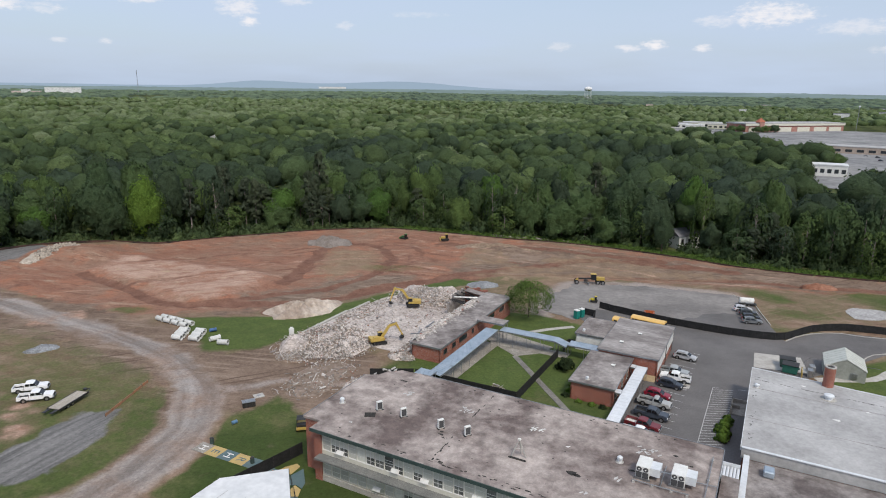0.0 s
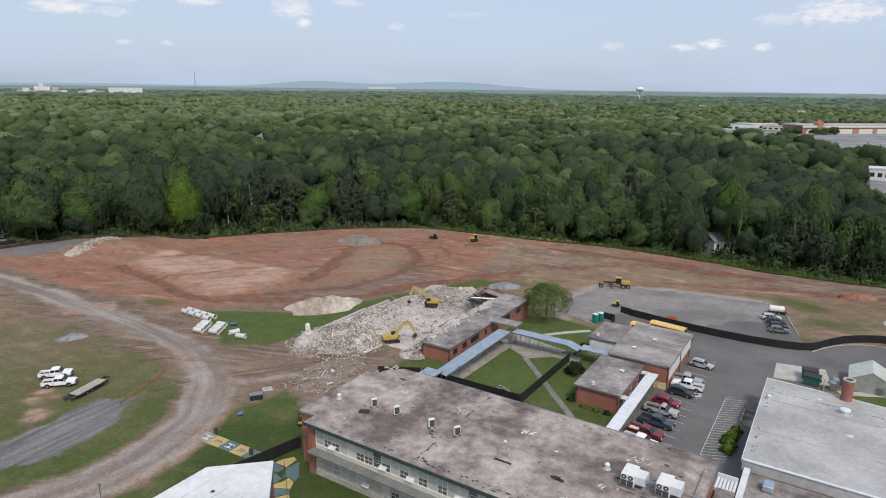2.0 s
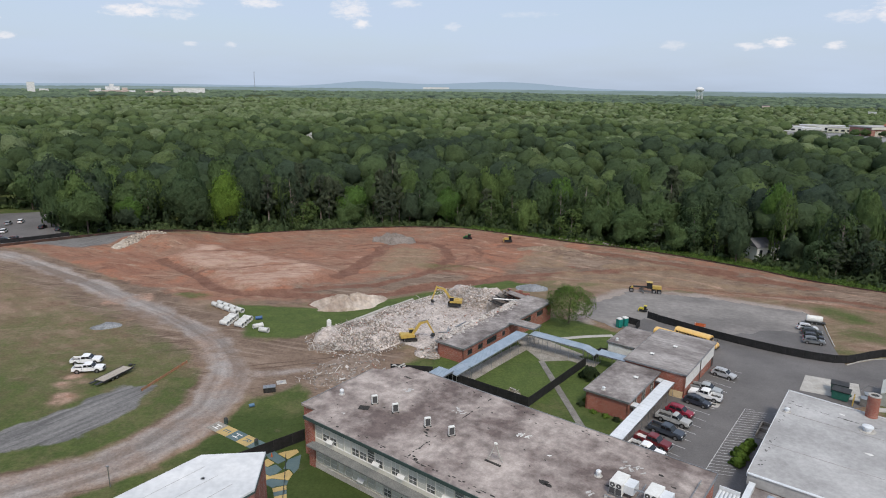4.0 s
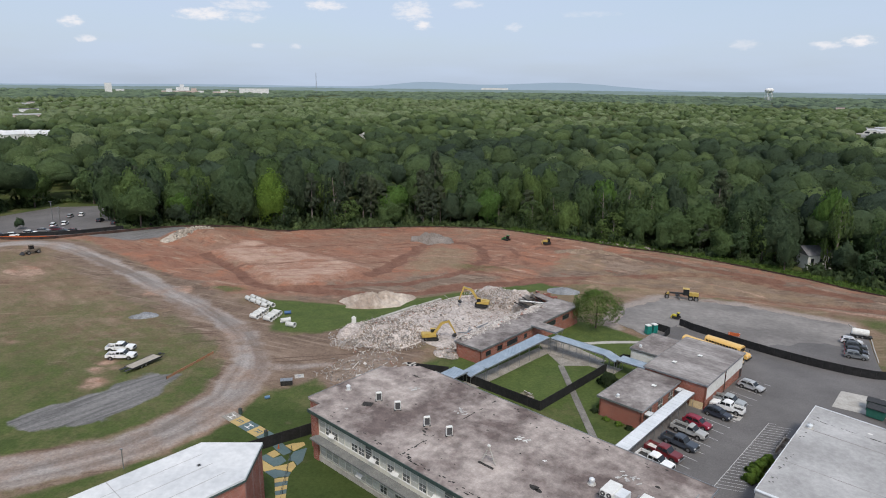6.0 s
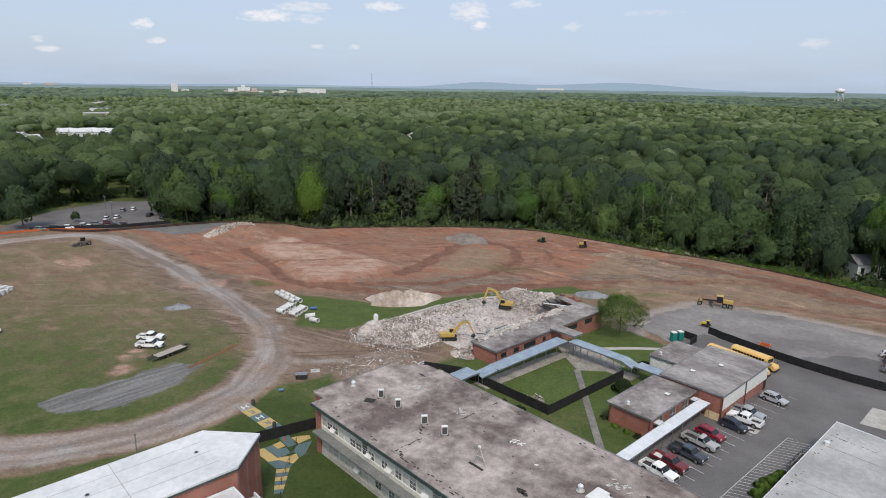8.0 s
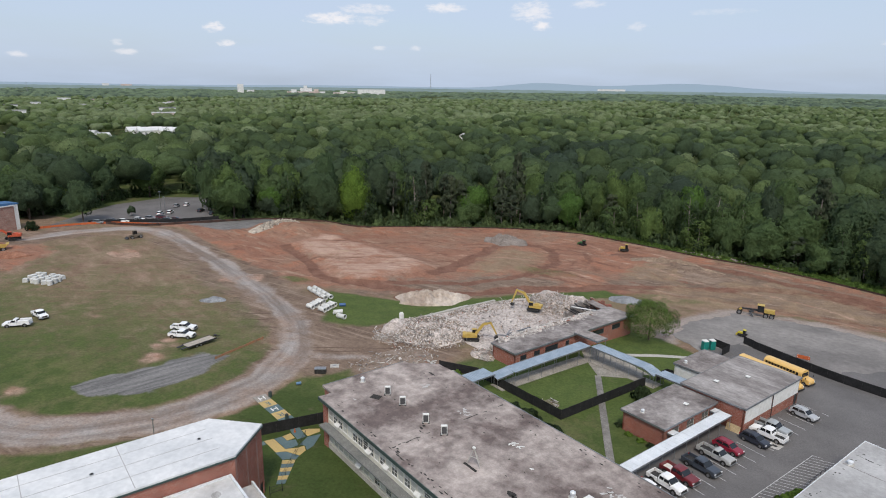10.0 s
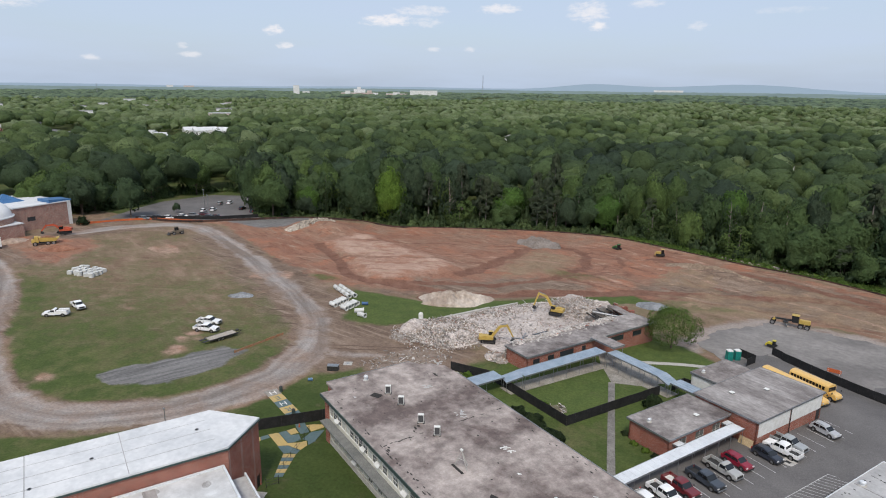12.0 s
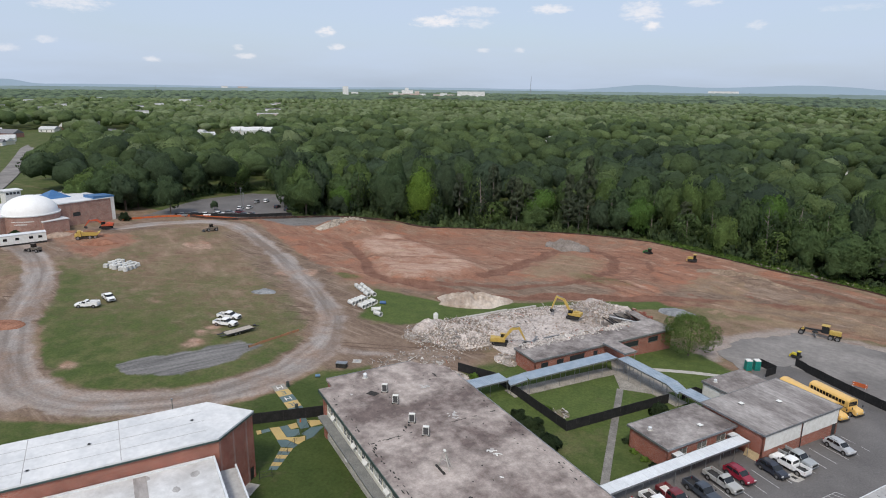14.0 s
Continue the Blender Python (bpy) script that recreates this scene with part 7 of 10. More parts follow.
def railing():
    pts = [(-21.9, 81.4), (-19.9, 76.2), (-17.5, 69.6)]
    line = along(pts, 2.2)
    ob = thing("handrail", "thin dark steel handrail along the painted walk", "handrail", at(*pts[0]))
    base = ob.matrix_basis.inverted()
    for a, b in zip(line, line[1:]):
        A = base @ Vector((a.x, a.y, float(ground(a.x, a.y))))
        B = base @ Vector((b.x, b.y, float(ground(b.x, b.y))))
        up = Vector((0, 0, 1.2))
        part("post", tube(fresh(), tuple(A), tuple(A + up), 0.035, 6), DARK_STEEL, ob)
        part("rail", tube(fresh(), tuple(A + up), tuple(B + up), 0.03, 6), DARK_STEEL, ob)
        part("rail", tube(fresh(), tuple(A + up * 0.5), tuple(B + up * 0.5), 0.02, 6), DARK_STEEL, ob)
    g = thing("gate", "dark steel gate beside the gymnasium door", "gate", at(-16.6, 67.4, 60))
    for z in (0.3, 0.75, 1.2):
        part("bar", tube(fresh(), (-0.9, 0, z), (0.9, 0, z), 0.03, 6), DARK_STEEL, g)
    for x in (-0.9, 0.9):
        part("post", tube(fresh(), (x, 0, -0.2), (x, 0, 1.5), 0.05, 6), DARK_STEEL, g)


railing()


# ---- vehicles ----
def slab(bm, pts, y0, y1, tuck=0.0):
    """An x, z outline drawn across y; tuck narrows it towards the top."""
    zs = [p[1] for p in pts]
    lo, hi = min(zs), max(zs)
    def yy(y, z):
        mid = (y0 + y1) / 2
        return mid + (y - mid) * (1 - tuck * (z - lo) / (hi - lo + 1e-6))
    a = [bm.verts.new((x, yy(y0, z), z)) for x, z in pts]
    b = [bm.verts.new((x, yy(y1, z), z)) for x, z in pts]
    k = len(pts)
    fs = [bm.faces.new(a), bm.faces.new(b[::-1])] + [bm.faces.new((a[i], b[i], b[(i + 1) % k], a[(i + 1) % k])) for i in range(k)]
    bmesh.ops.recalc_face_normals(bm, faces=fs)
    return bm


def rounded(bm, r=0.06):
    bmesh.ops.bevel(bm, geom=list(bm.edges), offset=r, segments=2, affect="EDGES", clamp_overlap=True)
    return bm


RIM = surf("alloy_rim", (0.4, 0.4, 0.41), (0.3, 0.3, 0.31), 3, 0.35, 0.8, 0.0)
LENS = glass("headlamp_glass", (0.6, 0.6, 0.6), 0.15)
TAIL = glass("tail_lamp", (0.35, 0.02, 0.02), 0.2)
CAR_GLASS = glass("car_glass", (0.012, 0.014, 0.016), 0.05)


def wheels(ob, xs, y, r, w=0.24):
    for x in xs:
        for s in (-1, 1):
            wh = part("wheel", tube(fresh(), (x, s * (y - w), r), (x, s * y, r), r, 16), TYRE, ob)
            part("rim", tube(fresh(), (x, s * (y - w * 0.4), r), (x, s * (y + 0.012), r), r * 0.62, 12), RIM, wh)


def lamps(ob, front, back, y, z):
    for s in (-1, 1):
        part("headlight", box(fresh(), front - 0.12, front + 0.015, s * y - 0.2, s * y + 0.2, z - 0.08, z + 0.1, bevel=0.03), LENS, ob)
        part("tail_light", box(fresh(), back - 0.015, back + 0.1, s * (y + 0.03) - 0.12, s * (y + 0.03) + 0.12, z - 0.05, z + 0.25, bevel=0.02), TAIL, ob)


def arches(ob, x, y, r, w=0.1):
    """A flared wheel arch on each side."""
    for s in (-1, 1):
        part("wheel_arch", tube(fresh(), (x, s * (y - w), r + 0.02), (x, s * (y + 0.01), r + 0.02), r + 0.09, 16), DARK_STEEL, ob)


def pickup(label, m, col, crew=True, cover=None, group="pickup trucks", utility=False):
    ob = thing("pickup_truck", label, "pickup truck", m, group)
    bp = paint("truck_paint", col)
    L, W = 5.8, 2.0
    c0, c1 = (-0.75, 1.3) if crew else (-0.1, 1.3)
    bm = fresh()
    slab(bm, [(2.84, 0.48), (2.94, 0.8), (2.88, 1.06), (2.5, 1.18), (1.3, 1.25), (c0 - 0.2, 1.25), (c0 - 0.2, 0.45), (1.4, 0.45), (2.4, 0.45)], -W / 2, W / 2, 0.06)
    part("body", rounded(bm, 0.1), bp, ob)
    arches(ob, 1.85, W / 2, 0.41)
    arches(ob, -1.85, W / 2, 0.41)
    bm = fresh()
    y = W / 2
    box(bm, -2.9, c0 - 0.22, -y, -y + 0.12, 0.55, 1.24, bevel=0.03)
    box(bm, -2.9, c0 - 0.22, y - 0.12, y, 0.55, 1.24, bevel=0.03)
    box(bm, -2.92, -2.8, -y + 0.12, y - 0.12, 0.55, 1.22, bevel=0.03)
    part("bed", bm, bp, ob)
    part("bed_floor", box(fresh(), -2.78, c0 - 0.22, -y + 0.12, y - 0.12, 0.55, 0.74), DARK_STEEL if not cover else cover, ob, "dark bed liner")
    # cab: painted shell with dark glass let into it
    cab = [(c1 + 0.08, 1.22), (c1 - 0.62, 1.8), (c1 - 0.85, 1.9), ((c0 + c1) / 2 - 0.2, 1.95), (c0 + 0.12, 1.9), (c0 - 0.02, 1.78), (c0 - 0.16, 1.22)]
    part("cab", rounded(slab(fresh(), cab, -W / 2 + 0.05, W / 2 - 0.05, 0.2), 0.05), bp, ob)
    part("windscreen", box(fresh(), -0.02, 0.012, -0.8, 0.8, 0.03, 0.8, Matrix.Translation((c1 + 0.06, 0, 1.24)) @ Matrix.Rotation(radians(-50), 4, "Y")), CAR_GLASS, ob, "dark windscreen")
    part("rear_window", box(fresh(), -0.012, 0.02, -0.68, 0.68, 0.1, 0.5, Matrix.Translation((c0 - 0.16, 0, 1.24)) @ Matrix.Rotation(radians(13), 4, "Y")), CAR_GLASS, ob)
    doors = ((c0 + 0.06, (c0 + c1) / 2 - 0.22, c0 + 0.12), ((c0 + c1) / 2 - 0.12, c1 - 0.12, (c0 + c1) / 2 - 0.12)) if crew else ((c0 + 0.1, c1 - 0.12, c0 + 0.14),)
    for s in (-1, 1):
        for x0, x1, xt in doors:
            slope = 0.42 if x1 > c1 - 0.3 else 0.0
            bm = fresh()
            q = [(x0, 1.3), (x1, 1.3), (x1 - slope, 1.74), (xt, 1.74)]
            v0 = [bm.verts.new((x, s * (W / 2 - 0.04 - 0.19 * (z - 1.22)), z)) for x, z in q]
            v1 = [bm.verts.new((x, s * (W / 2 - 0.12 - 0.19 * (z - 1.22)), z)) for x, z in q]
            bm.faces.new(v0)
            bm.faces.new(v1[::-1])
            for i in range(4):
                bm.faces.new((v0[i], v0[(i + 1) % 4], v1[(i + 1) % 4], v1[i]))
            bmesh.ops.recalc_face_normals(bm, faces=bm.faces)
            part("window", bm, CAR_GLASS, ob, "dark side window")
        part("mirror", box(fresh(), c1 - 0.1, c1 + 0.08, s * 1.1 - 0.11, s * 1.1 + 0.11, 1.26, 1.48, bevel=0.04), DARK_STEEL, ob)
    part("bumper", box(fresh(), 2.88, 3.0, -0.95, 0.95, 0.45, 0.68, bevel=0.04), STEEL, ob, "chrome front bumper")
    part("bumper", box(fresh(), -3.04, -2.93, -0.9, 0.9, 0.45, 0.65, bevel=0.04), STEEL, ob, "chrome rear bumper")
    part("grille", box(fresh(), 2.87, 2.955, -0.6, 0.6, 0.7, 1.02), DARK_STEEL, ob)
    if utility:
        bm = fresh()
        for s in (-1, 1):
            box(bm, -2.85, c0 - 0.35, s * 0.78 - 0.24, s * 0.78 + 0.24, 1.25, 1.64, bevel=0.03)
        part("tool_box", bm, bp, ob, "white side tool boxes")
    wheels(ob, (-1.85, 1.85), 1.01, 0.41)
    lamps(ob, 2.9, -2.9, 0.76, 0.92)
    return ob


def suv(label, m, col, low=False, group="parked cars"):
    ob = thing("car", label, "car", m, group)
    bp = paint("car_paint", col)
    h = 1.46 if low else 1.7
    belt = 0.94 if low else 1.06
    W = 1.88
    bm = fresh()
    slab(bm, [(2.24, 0.36), (2.38, 0.6), (2.3, 0.82), (1.95, 0.96), (1.15, belt), (-2.1, belt + 0.06), (-2.3, 0.96), (-2.38, 0.62), (-2.25, 0.36), (0, 0.3)], -W / 2, W / 2, 0.1)
    part("body", rounded(bm, 0.11), bp, ob)
    back = -1.5 if low else -1.85
    cab = [(1.2, belt - 0.04), (0.42, h - 0.16), (0.15, h - 0.05), (-0.5, h), (-1.2, h - 0.03), (back + 0.1, h - 0.14), (-2.16, belt + 0.02)]
    if group != "parked cars":
        part("window", slab(fresh(), cab, -W / 2 + 0.08, W / 2 - 0.08, 0.24), CAR_GLASS, ob, "dark tinted glass")
        part("roof", rounded(slab(fresh(), [(0.4, h - 0.14), (0.15, h - 0.02), (-0.5, h + 0.03), (-1.2, h), (back + 0.1, h - 0.12)], -W / 2 + 0.2, W / 2 - 0.2, 0.1), 0.04), bp, ob)
    else:
        part("cabin", rounded(slab(fresh(), cab, -W / 2 + 0.06, W / 2 - 0.06, 0.24), 0.05), bp, ob)
        rise = math.degrees(math.atan2(0.78, h - 0.16 - belt + 0.04))
        part("windscreen", box(fresh(), -0.02, 0.012, -0.72, 0.72, 0.06, 0.84, Matrix.Translation((1.18, 0, belt - 0.02)) @ Matrix.Rotation(radians(-rise), 4, "Y")), CAR_GLASS, ob, "dark windscreen")
        part("rear_window", box(fresh(), -0.012, 0.02, -0.66, 0.66, 0.08, 0.46, Matrix.Translation((-2.14, 0, belt + 0.03)) @ Matrix.Rotation(radians(34 if not low else 50), 4, "Y")), CAR_GLASS, ob)
        for s in (-1, 1):
            for x0, x1, t0, t1 in ((-1.75, -0.62, back + 0.28, -0.62), (-0.52, 0.9, -0.52, 0.28)):
                bm = fresh()
                q = [(x0, belt + 0.06), (x1, belt + 0.04), (t1, h - 0.2), (t0, h - 0.2)]
                k = 0.24 * (W / 2 - 0.06) / (h - belt + 0.04)
                v0 = [bm.verts.new((x, s * (W / 2 - 0.05 - k * (z - belt + 0.04)), z)) for x, z in q]
                v1 = [bm.verts.new((x, s * (W / 2 - 0.13 - k * (z - belt + 0.04)), z)) for x, z in q]
                bm.faces.new(v0)
                bm.faces.new(v1[::-1])
                for i in range(4):
                    bm.faces.new((v0[i], v0[(i + 1) % 4], v1[(i + 1) % 4], v1[i]))
                bmesh.ops.recalc_face_normals(bm, faces=bm.faces)
                part("window", bm, CAR_GLASS, ob, "dark side window")
            part("mirror", box(fresh(), 0.72, 0.88, s * 1.0 - 0.09, s * 1.0 + 0.09, belt, belt + 0.16, bevel=0.03), bp, ob)
            if not low:
                part("roof_rail", tube(fresh(), (0.0, s * 0.66, h + 0.03), (-1.5, s * 0.66, h), 0.025, 6), DARK_STEEL, ob)
        for x in (1.42, -1.42):
            arches(ob, x, W / 2, 0.36)
    part("bumper", box(fresh(), 2.28, 2.42, -0.85, 0.85, 0.36, 0.58, bevel=0.05), DARK_STEEL, ob)
    wheels(ob, (-1.42, 1.42), 0.955, 0.36)
    lamps(ob, 2.3, -2.32, 0.7, 0.8)
    return ob


WHITE_C, SILVER, BLACK_C, RED_C, GREY_C = (0.86, 0.86, 0.86), (0.42, 0.43, 0.45), (0.02, 0.02, 0.026), (0.25, 0.015, 0.035), (0.05, 0.06, 0.078)


def bay(u, v, turn=0):
    return at_site(u, v, 0.06, turn)


suv("silver estate car in a marked bay", bay(40.8, 73.4, -7), SILVER)
pickup("silver pickup truck parked beside a white one", bay(39.9, 63.6, 0), (0.36, 0.38, 0.39), True)
pickup("white crew-cab pickup truck in a bay", bay(40.6, 60.8, 180), WHITE_C)
suv("dark blue-grey minivan in a bay", bay(40.2, 57.2, -4), (0.03, 0.035, 0.05))
suv("dark red estate car in a bay", bay(38.9, 51.2, -4), RED_C)
pickup("silver pickup with a black bed", bay(39.0, 47.4, -3), (0.4, 0.4, 0.39), False)
pickup("dark grey pickup truck in a bay", bay(39.4, 42.6, -4), GREY_C)
pickup("maroon pickup with a white tool box", bay(38.8, 37.8, -4), (0.16, 0.02, 0.025), True, WHITE_PAINT)
pickup("white pickup near the covered walk", bay(38.9, 34.4, -4), WHITE_C)
suv("white car close beside the school", bay(38.5, 31.2, -4), WHITE_C, True)
for k, (x, y, c, lab) in enumerate(((81.5, 158.6, (0.05, 0.055, 0.06), "dark grey car at the lot's edge"), (81.8, 162.0, (0.6, 0.6, 0.62), "silver-white car at the lot's edge"), (80.4, 154.6, BLACK_C, "black car at the lot's edge"), (79.3, 151.6, (0.16, 0.17, 0.18), "grey car at the lot's edge"))):
    suv(lab, at(x, y, -14, 0.06), c)
pickup("white crew-cab pickup parked on worn grass", at(-76.5, 108.3, 18), WHITE_C, group="site pickups")
pickup("white pickup parked beside another on grass", at(-73.2, 104.6, 18), WHITE_C, group="site pickups")
pickup("white pickup with bed rails on the lawn", at(-113.5, 98.6, -14), WHITE_C, group="site pickups")
pickup("white utility truck with side tool boxes", at(-112.0, 92.2, 217), WHITE_C, False, group="site pickups", utility=True)
LOT_CARS = [(-193.6, 188.4, WHITE_C, 30), (-191.5, 193.8, WHITE_C, 30), (-190, 198.5, (0.2, 0.2, 0.21), 30), (-187.8, 202.6, (0.1, 0.02, 0.03), 30), (-195.4, 208.7, WHITE_C, 120), (-194.0, 213.0, WHITE_C, 120), (-180.8, 199.3, BLACK_C, 35), (-178.8, 202.0, (0.12, 0.03, 0.03), 35), (-185.7, 223.2, BLACK_C, 110), (-176.4, 221.0, (0.03, 0.04, 0.05), 110), (-204.9, 227.0, (0.3, 0.31, 0.32), 120), (-203.1, 231.5, WHITE_C, 120), (-198.5, 186.5, (0.1, 0.1, 0.11), 30), (-200.5, 181.5, (0.25, 0.26, 0.27), 30)]
for x, y, c, a in LOT_CARS:
    suv("parked car in the far fenced lot", at(x, y, a, 0.06), c, group="cars in the far lot")


def school_bus(label, m):
    ob = thing("school_bus", label, "bus", m, "school buses")
    bm = fresh()
    profile(bm, [(-1.22, 0.6), (-1.22, 2.35), (-1.12, 2.68), (-0.9, 2.88), (-0.5, 3.02), (0, 3.07), (0.5, 3.02), (0.9, 2.88), (1.12, 2.68), (1.22, 2.35), (1.22, 0.6)], -5.75, 3.6)
    part("body", bm, BUS_YELLOW, ob)
    bm = fresh()
    slab(bm, [(5.4, 0.6), (5.45, 1.2), (5.1, 1.55), (3.62, 1.7), (3.62, 0.6)], -1.05, 1.05, 0.12)
    part("bonnet", rounded(bm, 0.1), BUS_YELLOW, ob, "sloping yellow bonnet")
    for s in (-1, 1):
        for i in range(11):
            part("window", box(fresh(), -5.3 + 0.75 * i, -4.7 + 0.75 * i, s * 1.2 - 0.03, s * 1.2 + 0.03, 1.85, 2.5), CAR_GLASS, ob)
        part("stripe", box(fresh(), -5.7, 3.5, s * 1.215 - 0.02, s * 1.215 + 0.02, 1.35, 1.45), DARK_STEEL, ob, "black side rail")
        part("headlight", box(fresh(), 5.36, 5.46, s * 0.8 - 0.14, s * 0.8 + 0.14, 0.95, 1.2, bevel=0.03), LENS, ob)
        part("mirror", box(fresh(), 4.6, 4.75, s * 1.35 - 0.1, s * 1.35 + 0.1, 1.7, 2.1, bevel=0.03), DARK_STEEL, ob)
    part("windscreen", box(fresh(), 3.57, 3.66, -1.0, 1.0, 1.75, 2.55), CAR_GLASS, ob)
    part("rear_window", box(fresh(), -5.8, -5.73, -0.8, 0.8, 1.7, 2.4), CAR_GLASS, ob)
    part("bumper", box(fresh(), 5.42, 5.56, -1.1, 1.1, 0.45, 0.75, bevel=0.03), DARK_STEEL, ob)
    wheels(ob, (-3.6, 4.3), 1.2, 0.5, 0.3)
    return ob


school_bus("yellow school bus parked behind the hall", at(48.1, 142.4, -37, 0.06) @ Matrix.Diagonal((1.2, 1, 1, 1)))
school_bus("yellow school bus beside another behind the hall", at(51.7, 145.2, -36, 0.06) @ Matrix.Diagonal((0.88, 1, 1, 1)))


def barricade():
    ob = thing("barricade", "orange and white traffic barricade on the old lot", "barricade", at(55.4, 158.6, -14, 0.06))
    for y, z in ((-0.32, 0.45), (-0.2, 0.85), (0.2, 0.85), (0.32, 0.45)):
        part("board", box(fresh(), -1.3, 1.3, y - 0.02, y + 0.02, z - 0.12, z + 0.12), ORANGE, ob, "orange board")
    for x in (-1.1, 1.1):
        for s2 in (-1, 1):
            part("leg", tube(fresh(), (x, s2 * 0.48, -0.02), (x, s2 * 0.08, 1.05), 0.035, 6), WHITE_PAINT, ob)


barricade()


def leaning_board():
    ob = thing("plywood_sheet", "tan plywood sheet leaning against the hall wall", "plywood", at_site(36.0, 57.75, 0.0))
    part("sheet", box(fresh(), -1.2, 1.2, -0.01, 0.01, 0, 1.3, Matrix.Rotation(radians(-22), 4, "X")), surf("plywood", (0.42, 0.32, 0.19), (0.52, 0.41, 0.26), 1.5, 0.8), ob)
    part("batten", box(fresh(), -1.2, 1.2, 0.02, 0.06, 0.6, 0.68, Matrix.Rotation(radians(-22), 4, "X")), BARK, ob)


leaning_board()


def entry_landing():
    """Concrete landing with low walls and a rail beside the east building."""
    ob = thing("entry_landing", "grey concrete entry landing with low walls and rail", "landing", at_site(52.7, 53.4, 0.06))
    part("slab", box(fresh(), -1.2, 1.1, -2.6, 2.6, -0.3, 0.18), CONCRETE_OLD, ob)
    for x0, x1, y0, y1 in ((-1.4, -1.2, -2.6, 2.6), (-1.2, 1.1, 2.4, 2.6), (-1.2, 0.1, -0.1, 0.1)):
        part("wall", box(fresh(), x0, x1, y0, y1, -0.3, 0.85), CONCRETE_OLD, ob)
    for y in (-2.5, -1.0, 0.8, 2.5):
        part("post", tube(fresh(), (-1.3, y, 0.85), (-1.3, y, 1.5), 0.03, 6), DARK_STEEL, ob)
    part("rail", tube(fresh(), (-1.3, -2.5, 1.5), (-1.3, 2.5, 1.5), 0.03, 6), DARK_STEEL, ob)


entry_landing()


def flat_trailer():
    ob = thing("flatbed_trailer", "empty black flatbed trailer with worn deck", "trailer", at(-66.4, 103.4, 78))
    part("deck", box(fresh(), -3.6, 3.0, -1.15, 1.15, 0.75, 0.86), surf("worn_deck_boards", (0.3, 0.26, 0.22), (0.42, 0.38, 0.33), 1.2, 0.9, stretch=(0.3, 3, 1)), ob, "weathered wooden deck")
    for s in (-1, 1):
        part("side_rail", box(fresh(), -3.8, 3.1, s * 1.2 - 0.06, s * 1.2 + 0.06, 0.6, 0.92), DARK_STEEL, ob)
        part("ramp", box(fresh(), -5.2, -3.7, s * 0.75 - 0.3, s * 0.75 + 0.3, 0.7, 0.82, Matrix.Rotation(radians(0), 4, "Y")), DARK_STEEL, ob)
    bm = fresh()
    tube(bm, (3.1, -0.9, 0.65), (4.9, 0, 0.6), 0.07, 6)
    tube(bm, (3.1, 0.9, 0.65), (4.9, 0, 0.6), 0.07, 6)
    part("drawbar", bm, DARK_STEEL, ob)
    part("winch", box(fresh(), 3.4, 4.0, -0.3, 0.3, 0.75, 1.15, bevel=0.05), DARK_STEEL, ob)
    wheels(ob, (-1.6, -0.6), 1.05, 0.38)


flat_trailer()


def utility_vehicle():
    ob = thing("rough_vehicle", "small open dark utility vehicle beside the school wall", "utility vehicle", at(-23.0, 95.2, 100))
    part("body", rounded(slab(fresh(), [(1.5, 0.5), (1.5, 1.0), (0.6, 1.1), (-1.6, 1.05), (-1.6, 0.5)], -0.85, 0.85, 0.05), 0.05), YELLOW, ob)
    part("roof", box(fresh(), -1.0, 0.7, -0.8, 0.8, 2.0, 2.1, bevel=0.03), DARK_STEEL, ob)
    for x in (-1.0, 0.7):
        for s in (-1, 1):
            part("roll_bar", tube(fresh(), (x, s * 0.75, 1.0), (x, s * 0.72, 2.0), 0.05, 6), DARK_STEEL, ob)
    part("bed", box(fresh(), -1.55, -0.6, -0.75, 0.75, 1.05, 1.4), DARK_STEEL, ob)
    wheels(ob, (-1.0, 1.05), 0.9, 0.38)


utility_vehicle()


# ---- machines ----
def track_unit(ob, x0, x1, y, r=0.48, w=0.6):
    pts = []
    for cx, a0, a1 in ((x1, -90, 90), (x0, 90, 270)):
        for k in range(7):
            a = radians(a0 + (a1 - a0) * k / 6)
            pts.append((cx + r * math.cos(a), r + r * math.sin(a)))
    t = part("track", slab(fresh(), pts, y - w / 2, y + w / 2), TYRE, ob, "muddy steel track")
    part("roller_frame", box(fresh(), x0, x1, y - w / 2 - 0.03, y + w / 2 + 0.03, r * 0.6, r * 1.35), DARK_STEEL, t)


def limb(name, ob, a, b, w, h0, h1, mat_):
    """A box-section arm from a to b in the x, z plane."""
    a, b = Vector((a[0], 0, a[1])), Vector((b[0], 0, b[1]))
    d = (b - a).normalized()
    n = Vector((-d.z, 0, d.x))
    pts = [a + n * h0 / 2, b + n * h1 / 2, b - n * h1 / 2, a - n * h0 / 2]
    return part(name, slab(fresh(), [(p.x, p.z) for p in pts], -w / 2, w / 2), mat_, ob)


